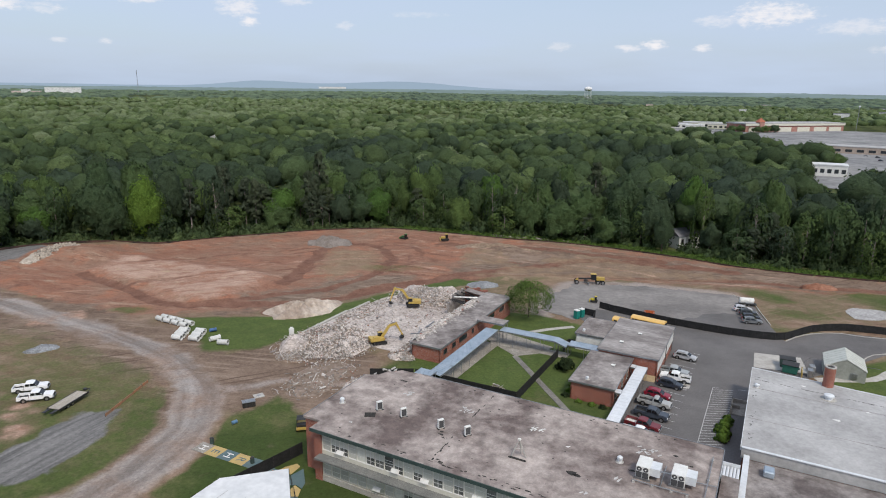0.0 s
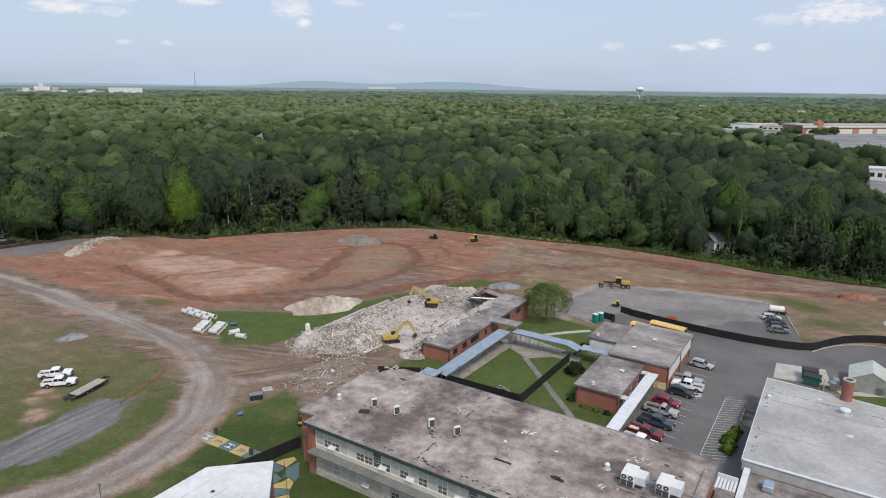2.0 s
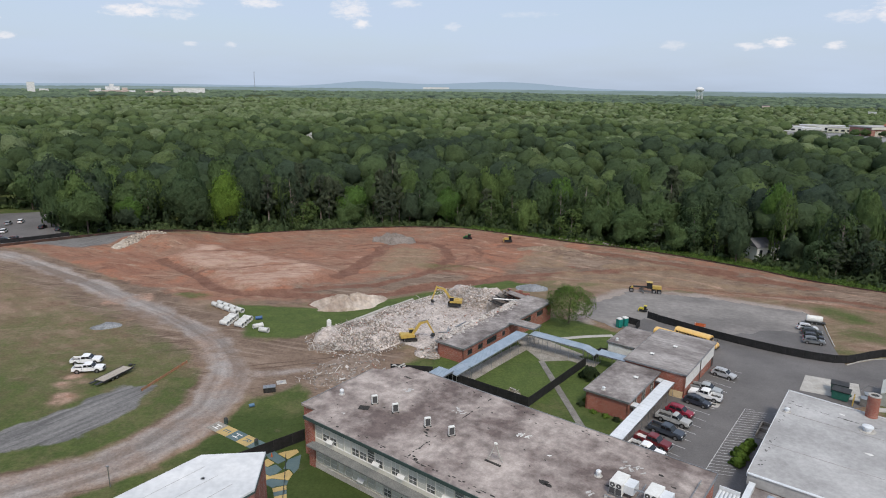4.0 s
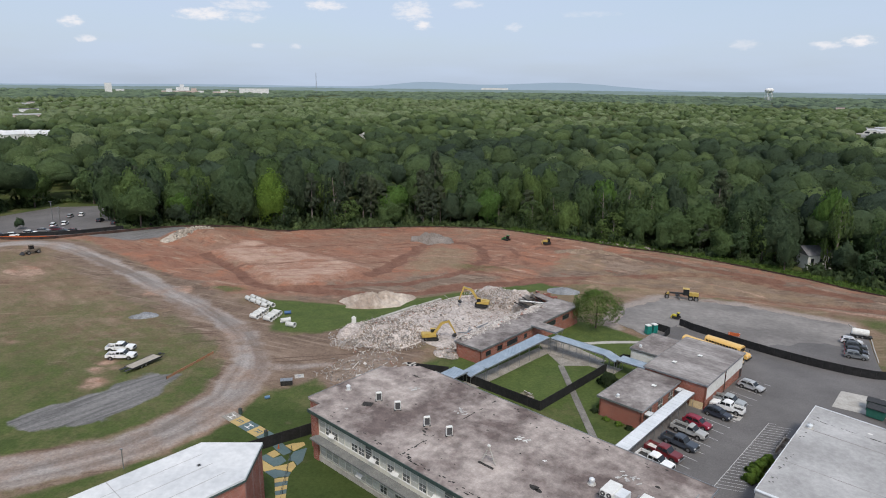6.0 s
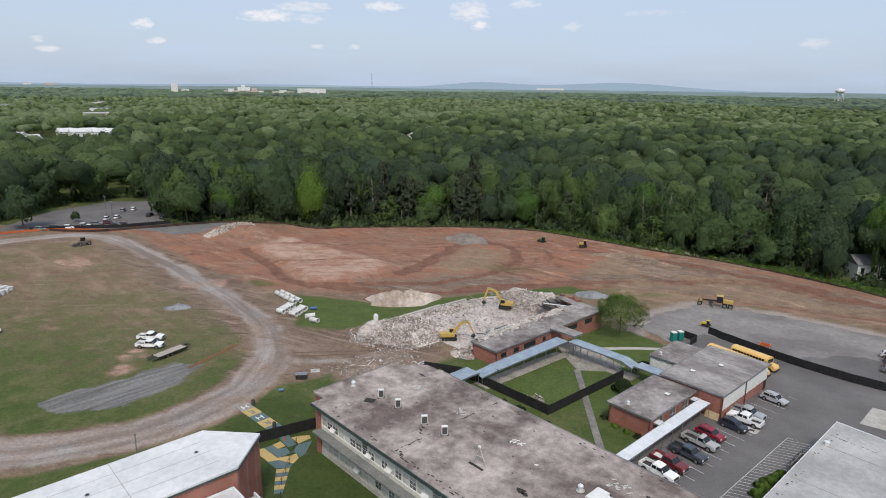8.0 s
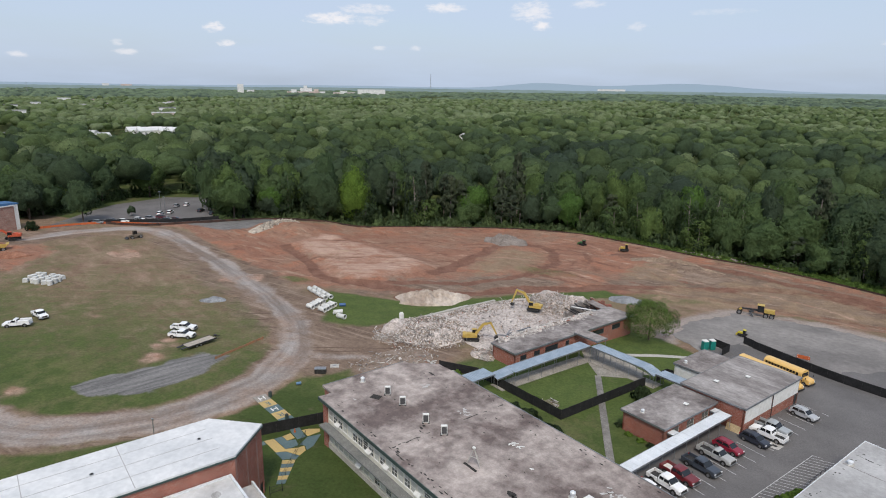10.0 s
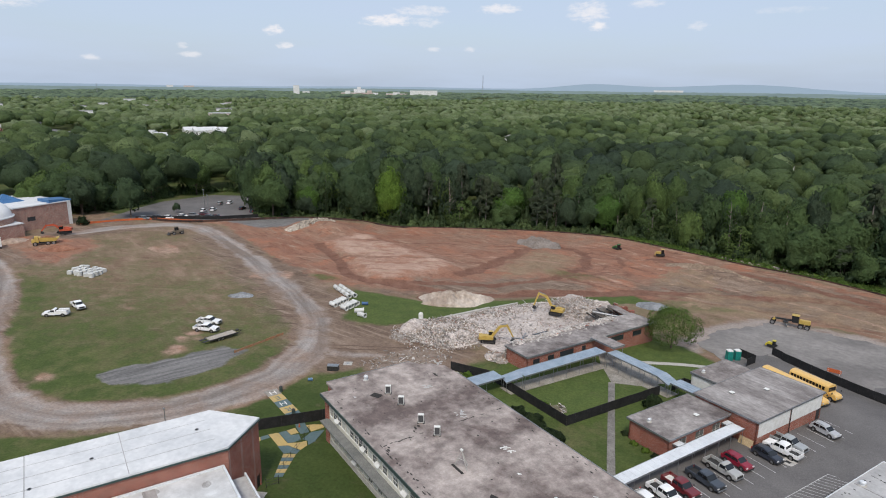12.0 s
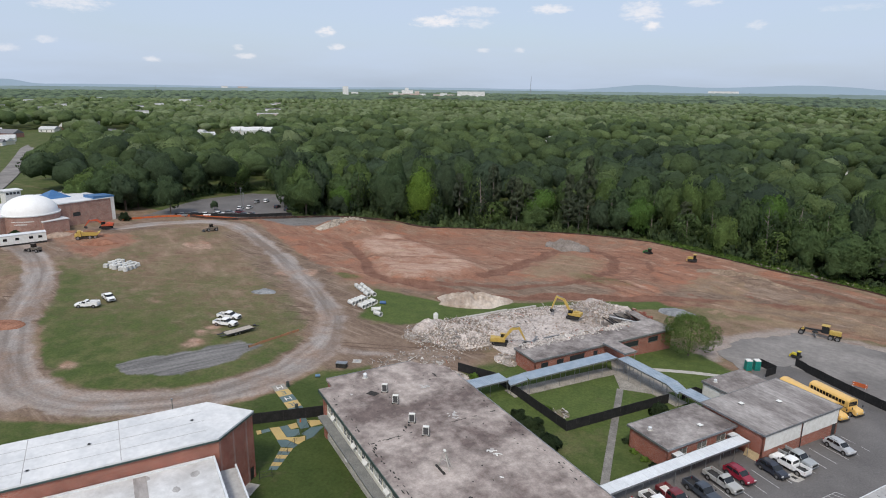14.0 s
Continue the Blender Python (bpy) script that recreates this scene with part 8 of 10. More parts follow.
def excavator(label, m, slew, boom, col=None, scale=1.0):
    """boom: x, z of the knee, the stick's top and the bucket's pin, from the slew centre."""
    col = col or YELLOW
    ob = thing("excavator", label, "excavator", m @ Matrix.Scale(scale, 4), "excavators")
    for s in (-1, 1):
        track_unit(ob, -1.7, 1.7, s * 1.2)
    part("undercarriage", box(fresh(), -1.0, 1.0, -0.9, 0.9, 0.5, 1.0), DARK_STEEL, ob)
    up = part("upper_body", rounded(slab(fresh(), [(1.4, 1.1), (1.4, 1.9), (-2.3, 2.1), (-2.6, 1.7), (-2.5, 1.1)], -1.3, 1.3), 0.08), col, ob)
    up.matrix_basis = Matrix.Rotation(radians(slew), 4, "Z")
    part("counterweight", rounded(box(fresh(), -2.75, -1.7, -1.32, 1.32, 1.12, 2.15), 0.1), col, up)
    cab = rounded(slab(fresh(), [(1.5, 1.5), (1.35, 2.95), (0.1, 3.0), (0.0, 1.5)], 0.35, 1.3, 0.03), 0.06)
    part("cab", cab, CAR_GLASS, up, "glazed dark operator cab")
    part("cab_roof", box(fresh(), -0.02, 1.42, 0.33, 1.32, 2.98, 3.08, bevel=0.03), col, up)
    part("engine_hood", box(fresh(), -1.7, -0.2, -1.2, 0.2, 1.95, 2.35, bevel=0.06), col, up)
    limb("boom", up, (0.9, 1.7), boom[0], 0.45, 0.7, 0.75, col)
    limb("boom", up, boom[0], boom[1], 0.42, 0.75, 0.45, col)
    limb("stick", up, (boom[1][0] - 0.1, boom[1][1] + 0.35), boom[2], 0.34, 0.6, 0.35, col)
    limb("ram", up, (1.2, 1.5), ((boom[0][0] + 0.9) / 2 + 0.5, (boom[0][1] + 1.7) / 2), 0.16, 0.18, 0.14, STEEL)
    limb("ram", up, (boom[0][0] + 0.3, boom[0][1] + 0.55), (boom[1][0], boom[1][1] + 0.55), 0.16, 0.18, 0.14, STEEL)
    bx, bz = boom[2]
    part("bucket", slab(fresh(), [(bx + 0.15, bz + 0.1), (bx + 0.35, bz - 0.7), (bx - 0.2, bz - 1.1), (bx - 0.9, bz - 0.9), (bx - 0.5, bz - 0.5)], -0.6, 0.6), DARK_STEEL, up, "worn steel bucket")
    return ob


excavator("yellow tracked excavator digging in demolition rubble", at(-14.0, 134.0, 20, 0.15), 5, [(3.2, 4.9), (5.2, 5.2), (7.2, 1.6)], None, 0.8)
excavator("yellow tracked excavator with lowered arm on the rubble", at(-7.6, 162.0, 10, 0.7), 172, [(3.4, 5.6), (6.0, 6.2), (7.6, 1.8)], None, 0.8)
excavator("orange-red excavator at the edge of the site", at(-197.5, 145.0, 80, 0.6), 150, [(3.0, 3.6), (5.6, 3.4), (7.4, 1.4)], surf("orange_paint", (0.5, 0.1, 0.05), (0.4, 0.08, 0.04), 1, 0.5))


def grader():
    ob = thing("motor_grader", "yellow motor grader with long nose and blade", "grader", at(47.0, 190.0, 174))
    part("engine_hood", rounded(box(fresh(), -4.2, -1.6, -0.65, 0.65, 1.3, 2.3), 0.08), YELLOW, ob)
    part("cab", rounded(slab(fresh(), [(-1.6, 1.4), (-1.5, 3.2), (0.1, 3.25), (0.0, 1.4)], -0.85, 0.85, 0.05), 0.06), CAR_GLASS, ob)
    part("cab_roof", box(fresh(), -1.6, 0.2, -0.85, 0.85, 3.22, 3.34, bevel=0.03), YELLOW, ob)
    limb("nose_beam", ob, (-0.2, 1.7), (4.0, 1.6), 0.4, 0.5, 0.4, DARK_STEEL)
    limb("nose_beam", ob, (4.0, 1.7), (4.5, 0.9), 0.5, 0.5, 0.6, YELLOW)
    part("blade", box(fresh(), 1.4, 1.6, -1.8, 1.8, 0.25, 0.85, Matrix.Rotation(radians(18), 4, "Z")), STEEL, ob, "curved steel blade")
    part("circle", tube(fresh(), (1.5, 0, 1.0), (1.5, 0, 1.15), 0.7, 14), DARK_STEEL, ob)
    wheels(ob, (-3.6, -2.1, 4.4), 1.15, 0.65, 0.4)


grader()


def loader(label, x, y, turn, col, s=1.0):
    ob = thing("wheel_loader", label, "loader", at(x, y, turn) @ Matrix.Scale(s, 4), "loaders")
    part("body", rounded(slab(fresh(), [(0.8, 0.8), (0.8, 1.6), (-2.6, 1.8), (-2.7, 0.8)], -0.8, 0.8), 0.08), col, ob)
    part("cab", rounded(slab(fresh(), [(0.6, 1.6), (0.5, 2.9), (-0.7, 2.95), (-0.8, 1.7)], -0.65, 0.65, 0.05), 0.05), CAR_GLASS, ob)
    part("cab_roof", box(fresh(), -0.8, 0.6, -0.68, 0.68, 2.9, 3.0), col, ob)
    for k in (-1, 1):
        part("arm", slab(fresh(), [(0.6, 1.5), (2.6, 0.9), (2.6, 0.7), (0.6, 1.2)], k * 0.5 - 0.1, k * 0.5 + 0.1), col, ob)
    part("bucket", slab(fresh(), [(2.6, 1.0), (2.5, 0.3), (3.5, 0.25), (3.0, 0.5)], -1.2, 1.2), DARK_STEEL, ob)
    wheels(ob, (-1.8, 1.2), 1.0, 0.62, 0.42)
    return ob


loader("dark mud-stained wheel loader on the haul road", -165.1, 169.6, 250, surf("mud_brown_paint", (0.12, 0.1, 0.08), (0.2, 0.16, 0.12), 2, 0.8))
loader("dark backhoe loader beside the site office", -181.5, 111.0, 200, surf("mud_grey_paint", (0.1, 0.09, 0.08), (0.16, 0.14, 0.12), 2, 0.8))


def dozer(label, x, y, turn, col, s=1.0):
    ob = thing("bulldozer", label, "bulldozer", at(x, y, turn, 0.3) @ Matrix.Scale(s, 4), "bulldozers")
    for k in (-1, 1):
        track_unit(ob, -1.2, 1.2, k * 0.9, 0.42, 0.5)
    part("hood", rounded(box(fresh(), -0.2, 1.6, -0.55, 0.55, 0.8, 1.6), 0.06), col, ob)
    part("cab", rounded(box(fresh(), -1.2, -0.2, -0.65, 0.65, 0.9, 2.5), 0.05), CAR_GLASS, ob)
    part("cab_roof", box(fresh(), -1.3, -0.1, -0.75, 0.75, 2.5, 2.62), col, ob)
    part("blade", slab(fresh(), [(2.0, 0.1), (2.15, 0.6), (2.05, 1.1), (1.9, 1.1), (1.85, 0.1)], -1.5, 1.5), col, ob)
    return ob


dozer("yellow bulldozer near the silt fence", 1.4, 257.0, 190, YELLOW)
dozer("small green dozer near the silt fence", -15.5, 258.5, 150, surf("green_machine_paint", (0.05, 0.16, 0.05), (0.04, 0.12, 0.04), 2, 0.6), 0.85)
dozer("small yellow compact roller on old asphalt", 43.2, 169.2, 160, surf("yellow_lime_paint", (0.6, 0.5, 0.05), (0.5, 0.42, 0.05), 2, 0.6), 0.6)


def dump_truck():
    ob = thing("articulated_dump_truck", "yellow articulated dump truck on red clay", "dump truck", at(-187.0, 131.5, 240))
    part("cab", rounded(slab(fresh(), [(3.8, 1.2), (3.6, 2.2), (2.9, 2.4), (2.7, 3.3), (1.5, 3.3), (1.4, 1.2)], -1.2, 1.2, 0.04), 0.08), YELLOW, ob)
    part("windscreen", box(fresh(), 2.55, 2.95, -1.0, 1.0, 2.4, 3.15), CAR_GLASS, ob)
    part("tipper", slab(fresh(), [(1.1, 1.5), (1.4, 3.0), (-4.4, 2.4), (-4.9, 2.6), (-3.6, 1.3)], -1.35, 1.35, -0.1), YELLOW, ob)
    part("load", slab(fresh(), [(1.0, 2.9), (-1.0, 3.3), (-4.0, 2.45)], -1.1, 1.1), surf("clay_load", (0.2, 0.1, 0.06), (0.28, 0.15, 0.1), 1, 0.95), ob)
    part("chassis", box(fresh(), -3.8, 3.4, -0.4, 0.4, 0.8, 1.25), DARK_STEEL, ob)
    wheels(ob, (-3.0, -1.3, 2.6), 1.35, 0.75, 0.5)


dump_truck()


# ---- stores on the ground ----
def tubes_stack():
    """Concrete drain pipes lying in rows."""
    def one(length, r):
        bm = fresh()
        k = 18
        rings = []
        for x, rr in ((0, r), (length - 0.2, r), (length - 0.2, r * 1.12), (length, r * 1.12), (length, r * 0.8), (0, r * 0.8)):
            rings.append([bm.verts.new((x - length / 2, rr * math.cos(6.283 * i / k), rr * math.sin(6.283 * i / k))) for i in range(k)])
        for a, b in zip(rings, rings[1:] + rings[:1]):
            for i in range(k):
                bm.faces.new((a[i], a[(i + 1) % k], b[(i + 1) % k], b[i]))
        bmesh.ops.recalc_face_normals(bm, faces=bm.faces)
        return bm
    big = mesh_object("concrete_pipe", one(2.4, 0.6), PIPE)
    tagged(big, "grey precast concrete drain pipe lying on grass", "concrete pipe", "drain pipes")
    spots = []
    for i in range(4):
        for k in range(2):
            spots.append((-70.2 + 2.55 * i + 0.75 * k, 149.2 - 1.5 * i + 1.5 * k, -31 + 3 * (i % 2), 0.6))
    for x0, y0 in ((-60.4, 135.6), (-56.3, 135.0)):
        for i in range(5):
            spots.append((x0 - 0.12 * i + 0.12 * (i % 2), y0 + 1.36 * i, -16, 0.6))
    spots += [(-51.6, 135.2, 42, 0.6), (-48.9, 132.7, -8, 0.6)]
    for i, (x, y, a, z) in enumerate(spots):
        m = at(x, y, a, z)
        if i == 0:
            big.matrix_basis = m
        else:
            copy_thing(big, m)
    drum = thing("blue_pipe", "short blue plastic pipe beside the concrete pipes", "pipe", at(-54.3, 141.4, 30, 0.45))
    part("barrel", tube(fresh(), (-0.8, 0, 0), (0.8, 0, 0), 0.42, 14, caps=False), paint("blue_plastic", (0.05, 0.12, 0.28)), drum)
    part("collar", tube(fresh(), (0.6, 0, 0), (0.85, 0, 0), 0.5, 14, caps=False), paint("blue_collar", (0.04, 0.1, 0.24)), drum)


tubes_stack()


def manhole_rings():
    ring = mesh_object("precast_ring", rounded(tube(fresh(), (0, 0, 0), (0, 0, 1.35), 0.8, 14), 0.05), PIPE)
    tagged(ring, "white precast concrete manhole ring", "concrete ring", "manhole rings")
    cube = mesh_object("precast_box", rounded(box(fresh(), -0.7, 0.7, -0.7, 0.7, 0, 1.1), 0.06), PIPE)
    tagged(cube, "white precast concrete drain box", "concrete box", "drain boxes")
    rnd = random.Random(31)
    k = j = 0
    for iu in range(5):
        for iv in range(4):
            x, y = -147.0 + iu * 2.1 + iv * 0.8 + rnd.uniform(-0.3, 0.3), 121.0 - iv * 1.9 + iu * 0.3 + rnd.uniform(-0.3, 0.3)
            m = at(x, y, rnd.uniform(0, 90))
            if rnd.random() < 0.55:
                if k:
                    copy_thing(ring, m)
                else:
                    ring.matrix_basis = m
                k += 1
            else:
                if j:
                    copy_thing(cube, m)
                else:
                    cube.matrix_basis = m
                j += 1


manhole_rings()


def heap(name, label, x, y, rx, ry, h, turn, material, seed, rough=0.35, category="heap", n=44, rill=0.0, square=2.0):
    """A loose heap with an uneven surface."""
    ob_m = at(x, y, turn)
    gx, gy = np.meshgrid(np.linspace(-1, 1, n), np.linspace(-1, 1, n))
    r = (np.abs(gx) ** square + np.abs(gy) ** square) ** (1 / square)
    a = np.arctan2(gy, gx)
    edge = 1 - 0.18 * np.sin(2 * a + seed) - 0.12 * np.sin(3 * a + 2 * seed)
    w = wobble(gx * 10 + seed * 3, gy * 10, 3, seed)
    w2 = wobble(gx * 10 + seed * 3, gy * 10, 0.9, seed + 1)
    z = np.clip(1 - (r / edge) ** 1.5, -0.12, 1) * h
    if square > 2:
        z = np.clip((1 - r / edge) / 0.42, -0.12, 1) * h * (0.45 + 1.1 * w)
    z = z * (1 + rough * 2 * (w - 0.5)) + np.where(r < edge, 1, 0) * rough * 0.5 * h * (w2 - 0.5)
    if rill:
        z -= rill * np.clip(z / h, 0, 1) * (0.5 + 0.5 * np.sin(9 * a + 3 * w))
    wx, wy = gx * rx, gy * ry
    ca, sa = math.cos(radians(turn)), math.sin(radians(turn))
    gz = ground(x + wx * ca - wy * sa, y + wx * sa + wy * ca) - float(ground(x, y))
    me = grid_mesh(name, wx, wy, np.where(r > 1.0, -0.6, z) + gz)
    me.materials.append(material)
    me.polygons.foreach_set("use_smooth", np.ones(len(me.polygons), bool))
    ob = new(name, me)
    ob.matrix_basis = ob_m
    return tagged(ob, label, category, "spoil heaps")


SAND = surf("pale_sand", (0.27, 0.208, 0.165), (0.52, 0.45, 0.385), 0.22, 0.95, bump=0.4, fine=1.6, fine_amt=0.2, stretch=(1, 0.35, 1))
STONE_GREY = surf("grey_crushed_stone", (0.16, 0.168, 0.18), (0.26, 0.27, 0.285), 0.5, 0.95, bump=0.8, fine=3.5, fine_amt=0.35)
DIRT = surf("dusty_tan_soil", (0.28, 0.2, 0.15), (0.4, 0.31, 0.25), 0.3, 0.95, bump=0.5, fine=1.5, fine_amt=0.25)
RIPRAP = surf("broken_pale_stone", (0.26, 0.22, 0.18), (0.42, 0.37, 0.31), 0.8, 0.95, bump=0.5, fine=3, fine_amt=0.3, rnd=0.3)
CLAY = surf("red_clay_heap", (0.2, 0.085, 0.05), (0.3, 0.15, 0.1), 0.4, 0.95, bump=0.5, fine=2, fine_amt=0.25)
heap("sand_mound", "pale sand heap with rain rills on grass", -36.5, 159.5, 12.0, 6.8, 3.1, 32, SAND, 2, 0.5, n=70, rill=1.5)
heap("gravel_mound", "small grey crushed stone heap on the field", -87.2, 128.6, 3.6, 2.3, 1.0, 25, STONE_GREY, 3, 0.4)
heap("gravel_mound", "grey stone heap among the clay", -45.0, 248.0, 9.0, 6.0, 3.4, 10, surf("grey_tan_stone", (0.15, 0.125, 0.108), (0.235, 0.205, 0.185), 0.3, 0.95, bump=0.6, fine=2.5, fine_amt=0.3), 4, 0.5, rill=0.6)
heap("gravel_mound", "blue-grey crushed stone heap behind the ruined wing", 12.8, 186.0, 5.0, 3.2, 1.5, 5, STONE_GREY, 5, 0.3)
heap("spoil_mound", "long tan spoil mound beside the silt fence", 22.0, 240.0, 18, 8.0, 2.2, -14, surf("brown_spoil", (0.19, 0.135, 0.095), (0.28, 0.205, 0.148), 0.25, 0.95, bump=0.5, fine=1.2, fine_amt=0.3, grit=0.2), 6, 0.5, rill=0.5)
heap("spoil_mound", "red clay spoil heap by the dump truck", -176.0, 131.0, 7, 4, 1.4, 60, CLAY, 7, 0.5)
heap("spoil_mound", "pale rubble heap at the edge of the site", -200.0, 128.0, 6, 3, 1.4, 80, DIRT, 8, 0.5)
heap("spoil_mound", "red clay heap beside the haul road", -115.0, 73.0, 6, 4, 0.8, 30, CLAY, 9, 0.5)
heap("spoil_mound", "dark clay heap beside the lot", 118.0, 188.0, 5, 3, 1.2, -20, CLAY, 10, 0.5)


def stones(name, label, x, y, rx, ry, h, turn, count, material, seed, size=(0.35, 0.9)):
    ob = heap(name, label, x, y, rx, ry, h, turn, material, seed, 0.3, "stone heap", 24)
    rnd = random.Random(seed)
    shapes = []
    for k in range(4):
        bm = fresh()
        bmesh.ops.create_icosphere(bm, subdivisions=1, radius=1.0)
        for v in bm.verts:
            v.co *= rnd.uniform(0.65, 1.15)
        shapes.append(mesh_object("stone", bm, material))
    for i in range(count):
        a, r = rnd.random() * 6.283, math.sqrt(rnd.random()) * 0.92
        px, py = rx * r * math.cos(a), ry * r * math.sin(a)
        s = rnd.uniform(*size)
        m = Matrix.LocRotScale((px, py, h * max(0, 1 - r ** 1.5) + rnd.uniform(-0.1, 0.2) * s), Euler((rnd.random() * 6, rnd.random() * 6, rnd.random() * 6)), (s, s * rnd.uniform(0.6, 1), s * rnd.uniform(0.5, 0.9)))
        if i < 4:
            shapes[i].parent = ob
            shapes[i].matrix_basis = m
        else:
            share(shapes[i % 4], m, ob)


stones("rock_mound", "long heap of pale broken rock beside the haul road", -137.5, 216.5, 15.0, 4.6, 3.0, 86, 260, RIPRAP, 17, (0.5, 1.15))
stones("rock_row", "thin row of pale rocks along the silt fence", 41.0, 260.5, 25, 1.1, 0.3, -19, 120, RIPRAP, 27, (0.3, 0.85))


# ---- demolition rubble ----
DUST = surf("pinkish_demolition_dust", (0.36, 0.31, 0.282), (0.51, 0.455, 0.42), 0.15, 0.95, bump=0.8, fine=1.6, fine_amt=0.34, grit=0.22)
DEBRIS = [surf("pale_concrete_debris", (0.43, 0.4, 0.375), (0.62, 0.585, 0.555), 1.0, 0.9, rnd=0.3), surf("grey_concrete_debris", (0.22, 0.2, 0.188), (0.36, 0.335, 0.318), 1.0, 0.9, rnd=0.3), surf("timber_debris", (0.22, 0.16, 0.12), (0.34, 0.27, 0.21), 1.0, 0.9, rnd=0.3), surf("broken_brick_debris", (0.28, 0.1, 0.07), (0.36, 0.17, 0.13), 1.0, 0.9, rnd=0.3)]


def rubble(label, u, v, ru, rv, h, pieces, loose, seed, longish=0.5, square=2.0, dust=None):
    p = SITE @ Vector((u, v, 0))
    ob = heap("rubble_mound", label, p.x, p.y, ru, rv, h, TURN_SITE, dust or DUST, seed, 0.45, "rubble", 60, square=square)
    tagged(ob, group="rubble heaps")
    rnd = random.Random(seed)
    protos = []
    for k in range(8):
        bm = fresh()
        if k % 2:
            box(bm, -0.5, 0.5, -0.5, 0.5, -0.5, 0.5)
            for vv in bm.verts:
                vv.co += Vector((rnd.uniform(-0.2, 0.2), rnd.uniform(-0.2, 0.2), rnd.uniform(-0.2, 0.2)))
        else:
            prism(bm, [(0.5 * math.cos(6.283 * i / 6 + 0.3) * rnd.uniform(0.6, 1.1), 0.5 * math.sin(6.283 * i / 6 + 0.3) * rnd.uniform(0.6, 1.1)) for i in range(6)], -0.5, 0.5)
        protos.append(mesh_object("broken_piece", bm, DEBRIS[(0, 1, 1, 0, 2, 1, 2, 0)[k]]))
    co, quads = [], []

    def spot(small):
        while True:
            a, r = rnd.random() * 6.283, math.sqrt(rnd.random()) * 0.98
            x, y = ru * r * math.cos(a), rv * r * math.sin(a)
            if square > 2:
                gx, gy = rnd.uniform(-1.2, 1.2), rnd.uniform(-1.2, 1.2)
                r = (abs(gx) ** square + abs(gy) ** square) ** (1 / square)
                x, y = ru * gx, rv * gy
                if r < 0.95 and (small or wob(x, y) > 0.3) or r < 1.2 and rnd.random() < 0.22:
                    w = float(wobble(np.array([gx * 10 + seed * 3]), np.array([gy * 10]), 3, seed)[0])
                    return x, y, max(0.0, min(1, (1 - r) / 0.42)) * h * (0.45 + 1.1 * w)
                continue
            if wob(x, y) > 0.35 or rnd.random() < 0.3:
                return x, y, h * max(0.0, 1 - r ** 1.5)
    def wob(x, y):
        return 0.5 + 0.5 * math.sin(x * 0.5 + seed) * math.sin(y * 0.6 + 2 * seed)
    tilt = lambda s: Euler((rnd.gauss(0, s), rnd.gauss(0, s), rnd.random() * 6.283))
    for i in range(pieces):
        x, y, z = spot(False)
        if rnd.random() < longish:
            s = (rnd.uniform(1.0, 2.8), rnd.uniform(0.07, 0.15), rnd.uniform(0.05, 0.12))
        else:
            s = (rnd.uniform(0.4, 1.0), rnd.uniform(0.3, 0.65), rnd.uniform(0.1, 0.24))
        g = SITE @ Vector((u + x, v + y, 0))
        dz = float(ground(g.x, g.y)) - float(ground(p.x, p.y))
        m = Matrix.LocRotScale((x, y, z + dz + rnd.uniform(-0.1, 0.35)), tilt(0.45), s)
        if i < 8:
            protos[i].parent, protos[i].matrix_basis = ob, m
        else:
            share(protos[i % 8], m, ob)
    bms = [fresh() for _ in DEBRIS]
    for i in range(loose):
        x, y, z = spot(True)
        s = rnd.uniform(0.1, 0.3)
        lon = 1
        if rnd.random() < 0.42:
            s, lon = s * 0.55, rnd.uniform(3, 8)
        g = SITE @ Vector((u + x, v + y, 0))
        dz = float(ground(g.x, g.y)) - float(ground(p.x, p.y))
        m = Matrix.LocRotScale((x, y, z + dz + rnd.uniform(0.0, 0.3)), tilt(0.6), (s * lon, s * rnd.uniform(0.4, 1), s * rnd.uniform(0.3, 0.8)))
        k = rnd.choice((0, 0, 0, 0, 1, 1, 1, 1, 1, 2, 2, 2, 2)) if rnd.random() > 0.03 else 3
        vs = [m @ Vector(c) * 1.0 for c in ((-0.5, -0.5, -0.5), (0.5, -0.5, -0.5), (0.5, 0.5, -0.5), (-0.5, 0.5, -0.5), (-0.4, -0.5, 0.5), (0.5, -0.4, 0.5), (0.4, 0.5, 0.5), (-0.5, 0.4, 0.5))]
        b = [bms[k].verts.new(c) for c in vs]
        for f in ((0, 3, 2, 1), (4, 5, 6, 7), (0, 1, 5, 4), (1, 2, 6, 5), (2, 3, 7, 6), (3, 0, 4, 7)):
            bms[k].faces.new([b[j] for j in f])
    for k, bm in enumerate(bms):
        tagged(part("loose_debris", bm, DEBRIS[k], ob), kind="stuff")
    return ob


flat_sheet("floor_slab", S2((-41.5, 47.5), (-30, 46), (-11.0, 46), (-11.0, 92), (-36, 94), (-41.5, 80)), 0.12, DUST, "dust-covered concrete floor slab of the demolished wing", "floor slab", 4.0)
rubble("big heap of grey demolition rubble and lumber", -31.5, 44.0, 9.6, 11.5, 1.7, 285, 5200, 3, 0.6, 2.6)
rubble("thin scatter of crushed concrete over the dusty slab", -28.0, 68.0, 11.0, 11.0, 0.25, 24, 420, 12, 0.3, 4.0)
rubble("long heap of crushed grey rubble on the slab", -28.0, 87.0, 12.0, 8.0, 2.0, 220, 4800, 5, 0.35, 2.6)
rubble("low heap of rubble against the standing wing", -13.5, 60.0, 3.4, 15.0, 1.2, 110, 1700, 6, 0.55)
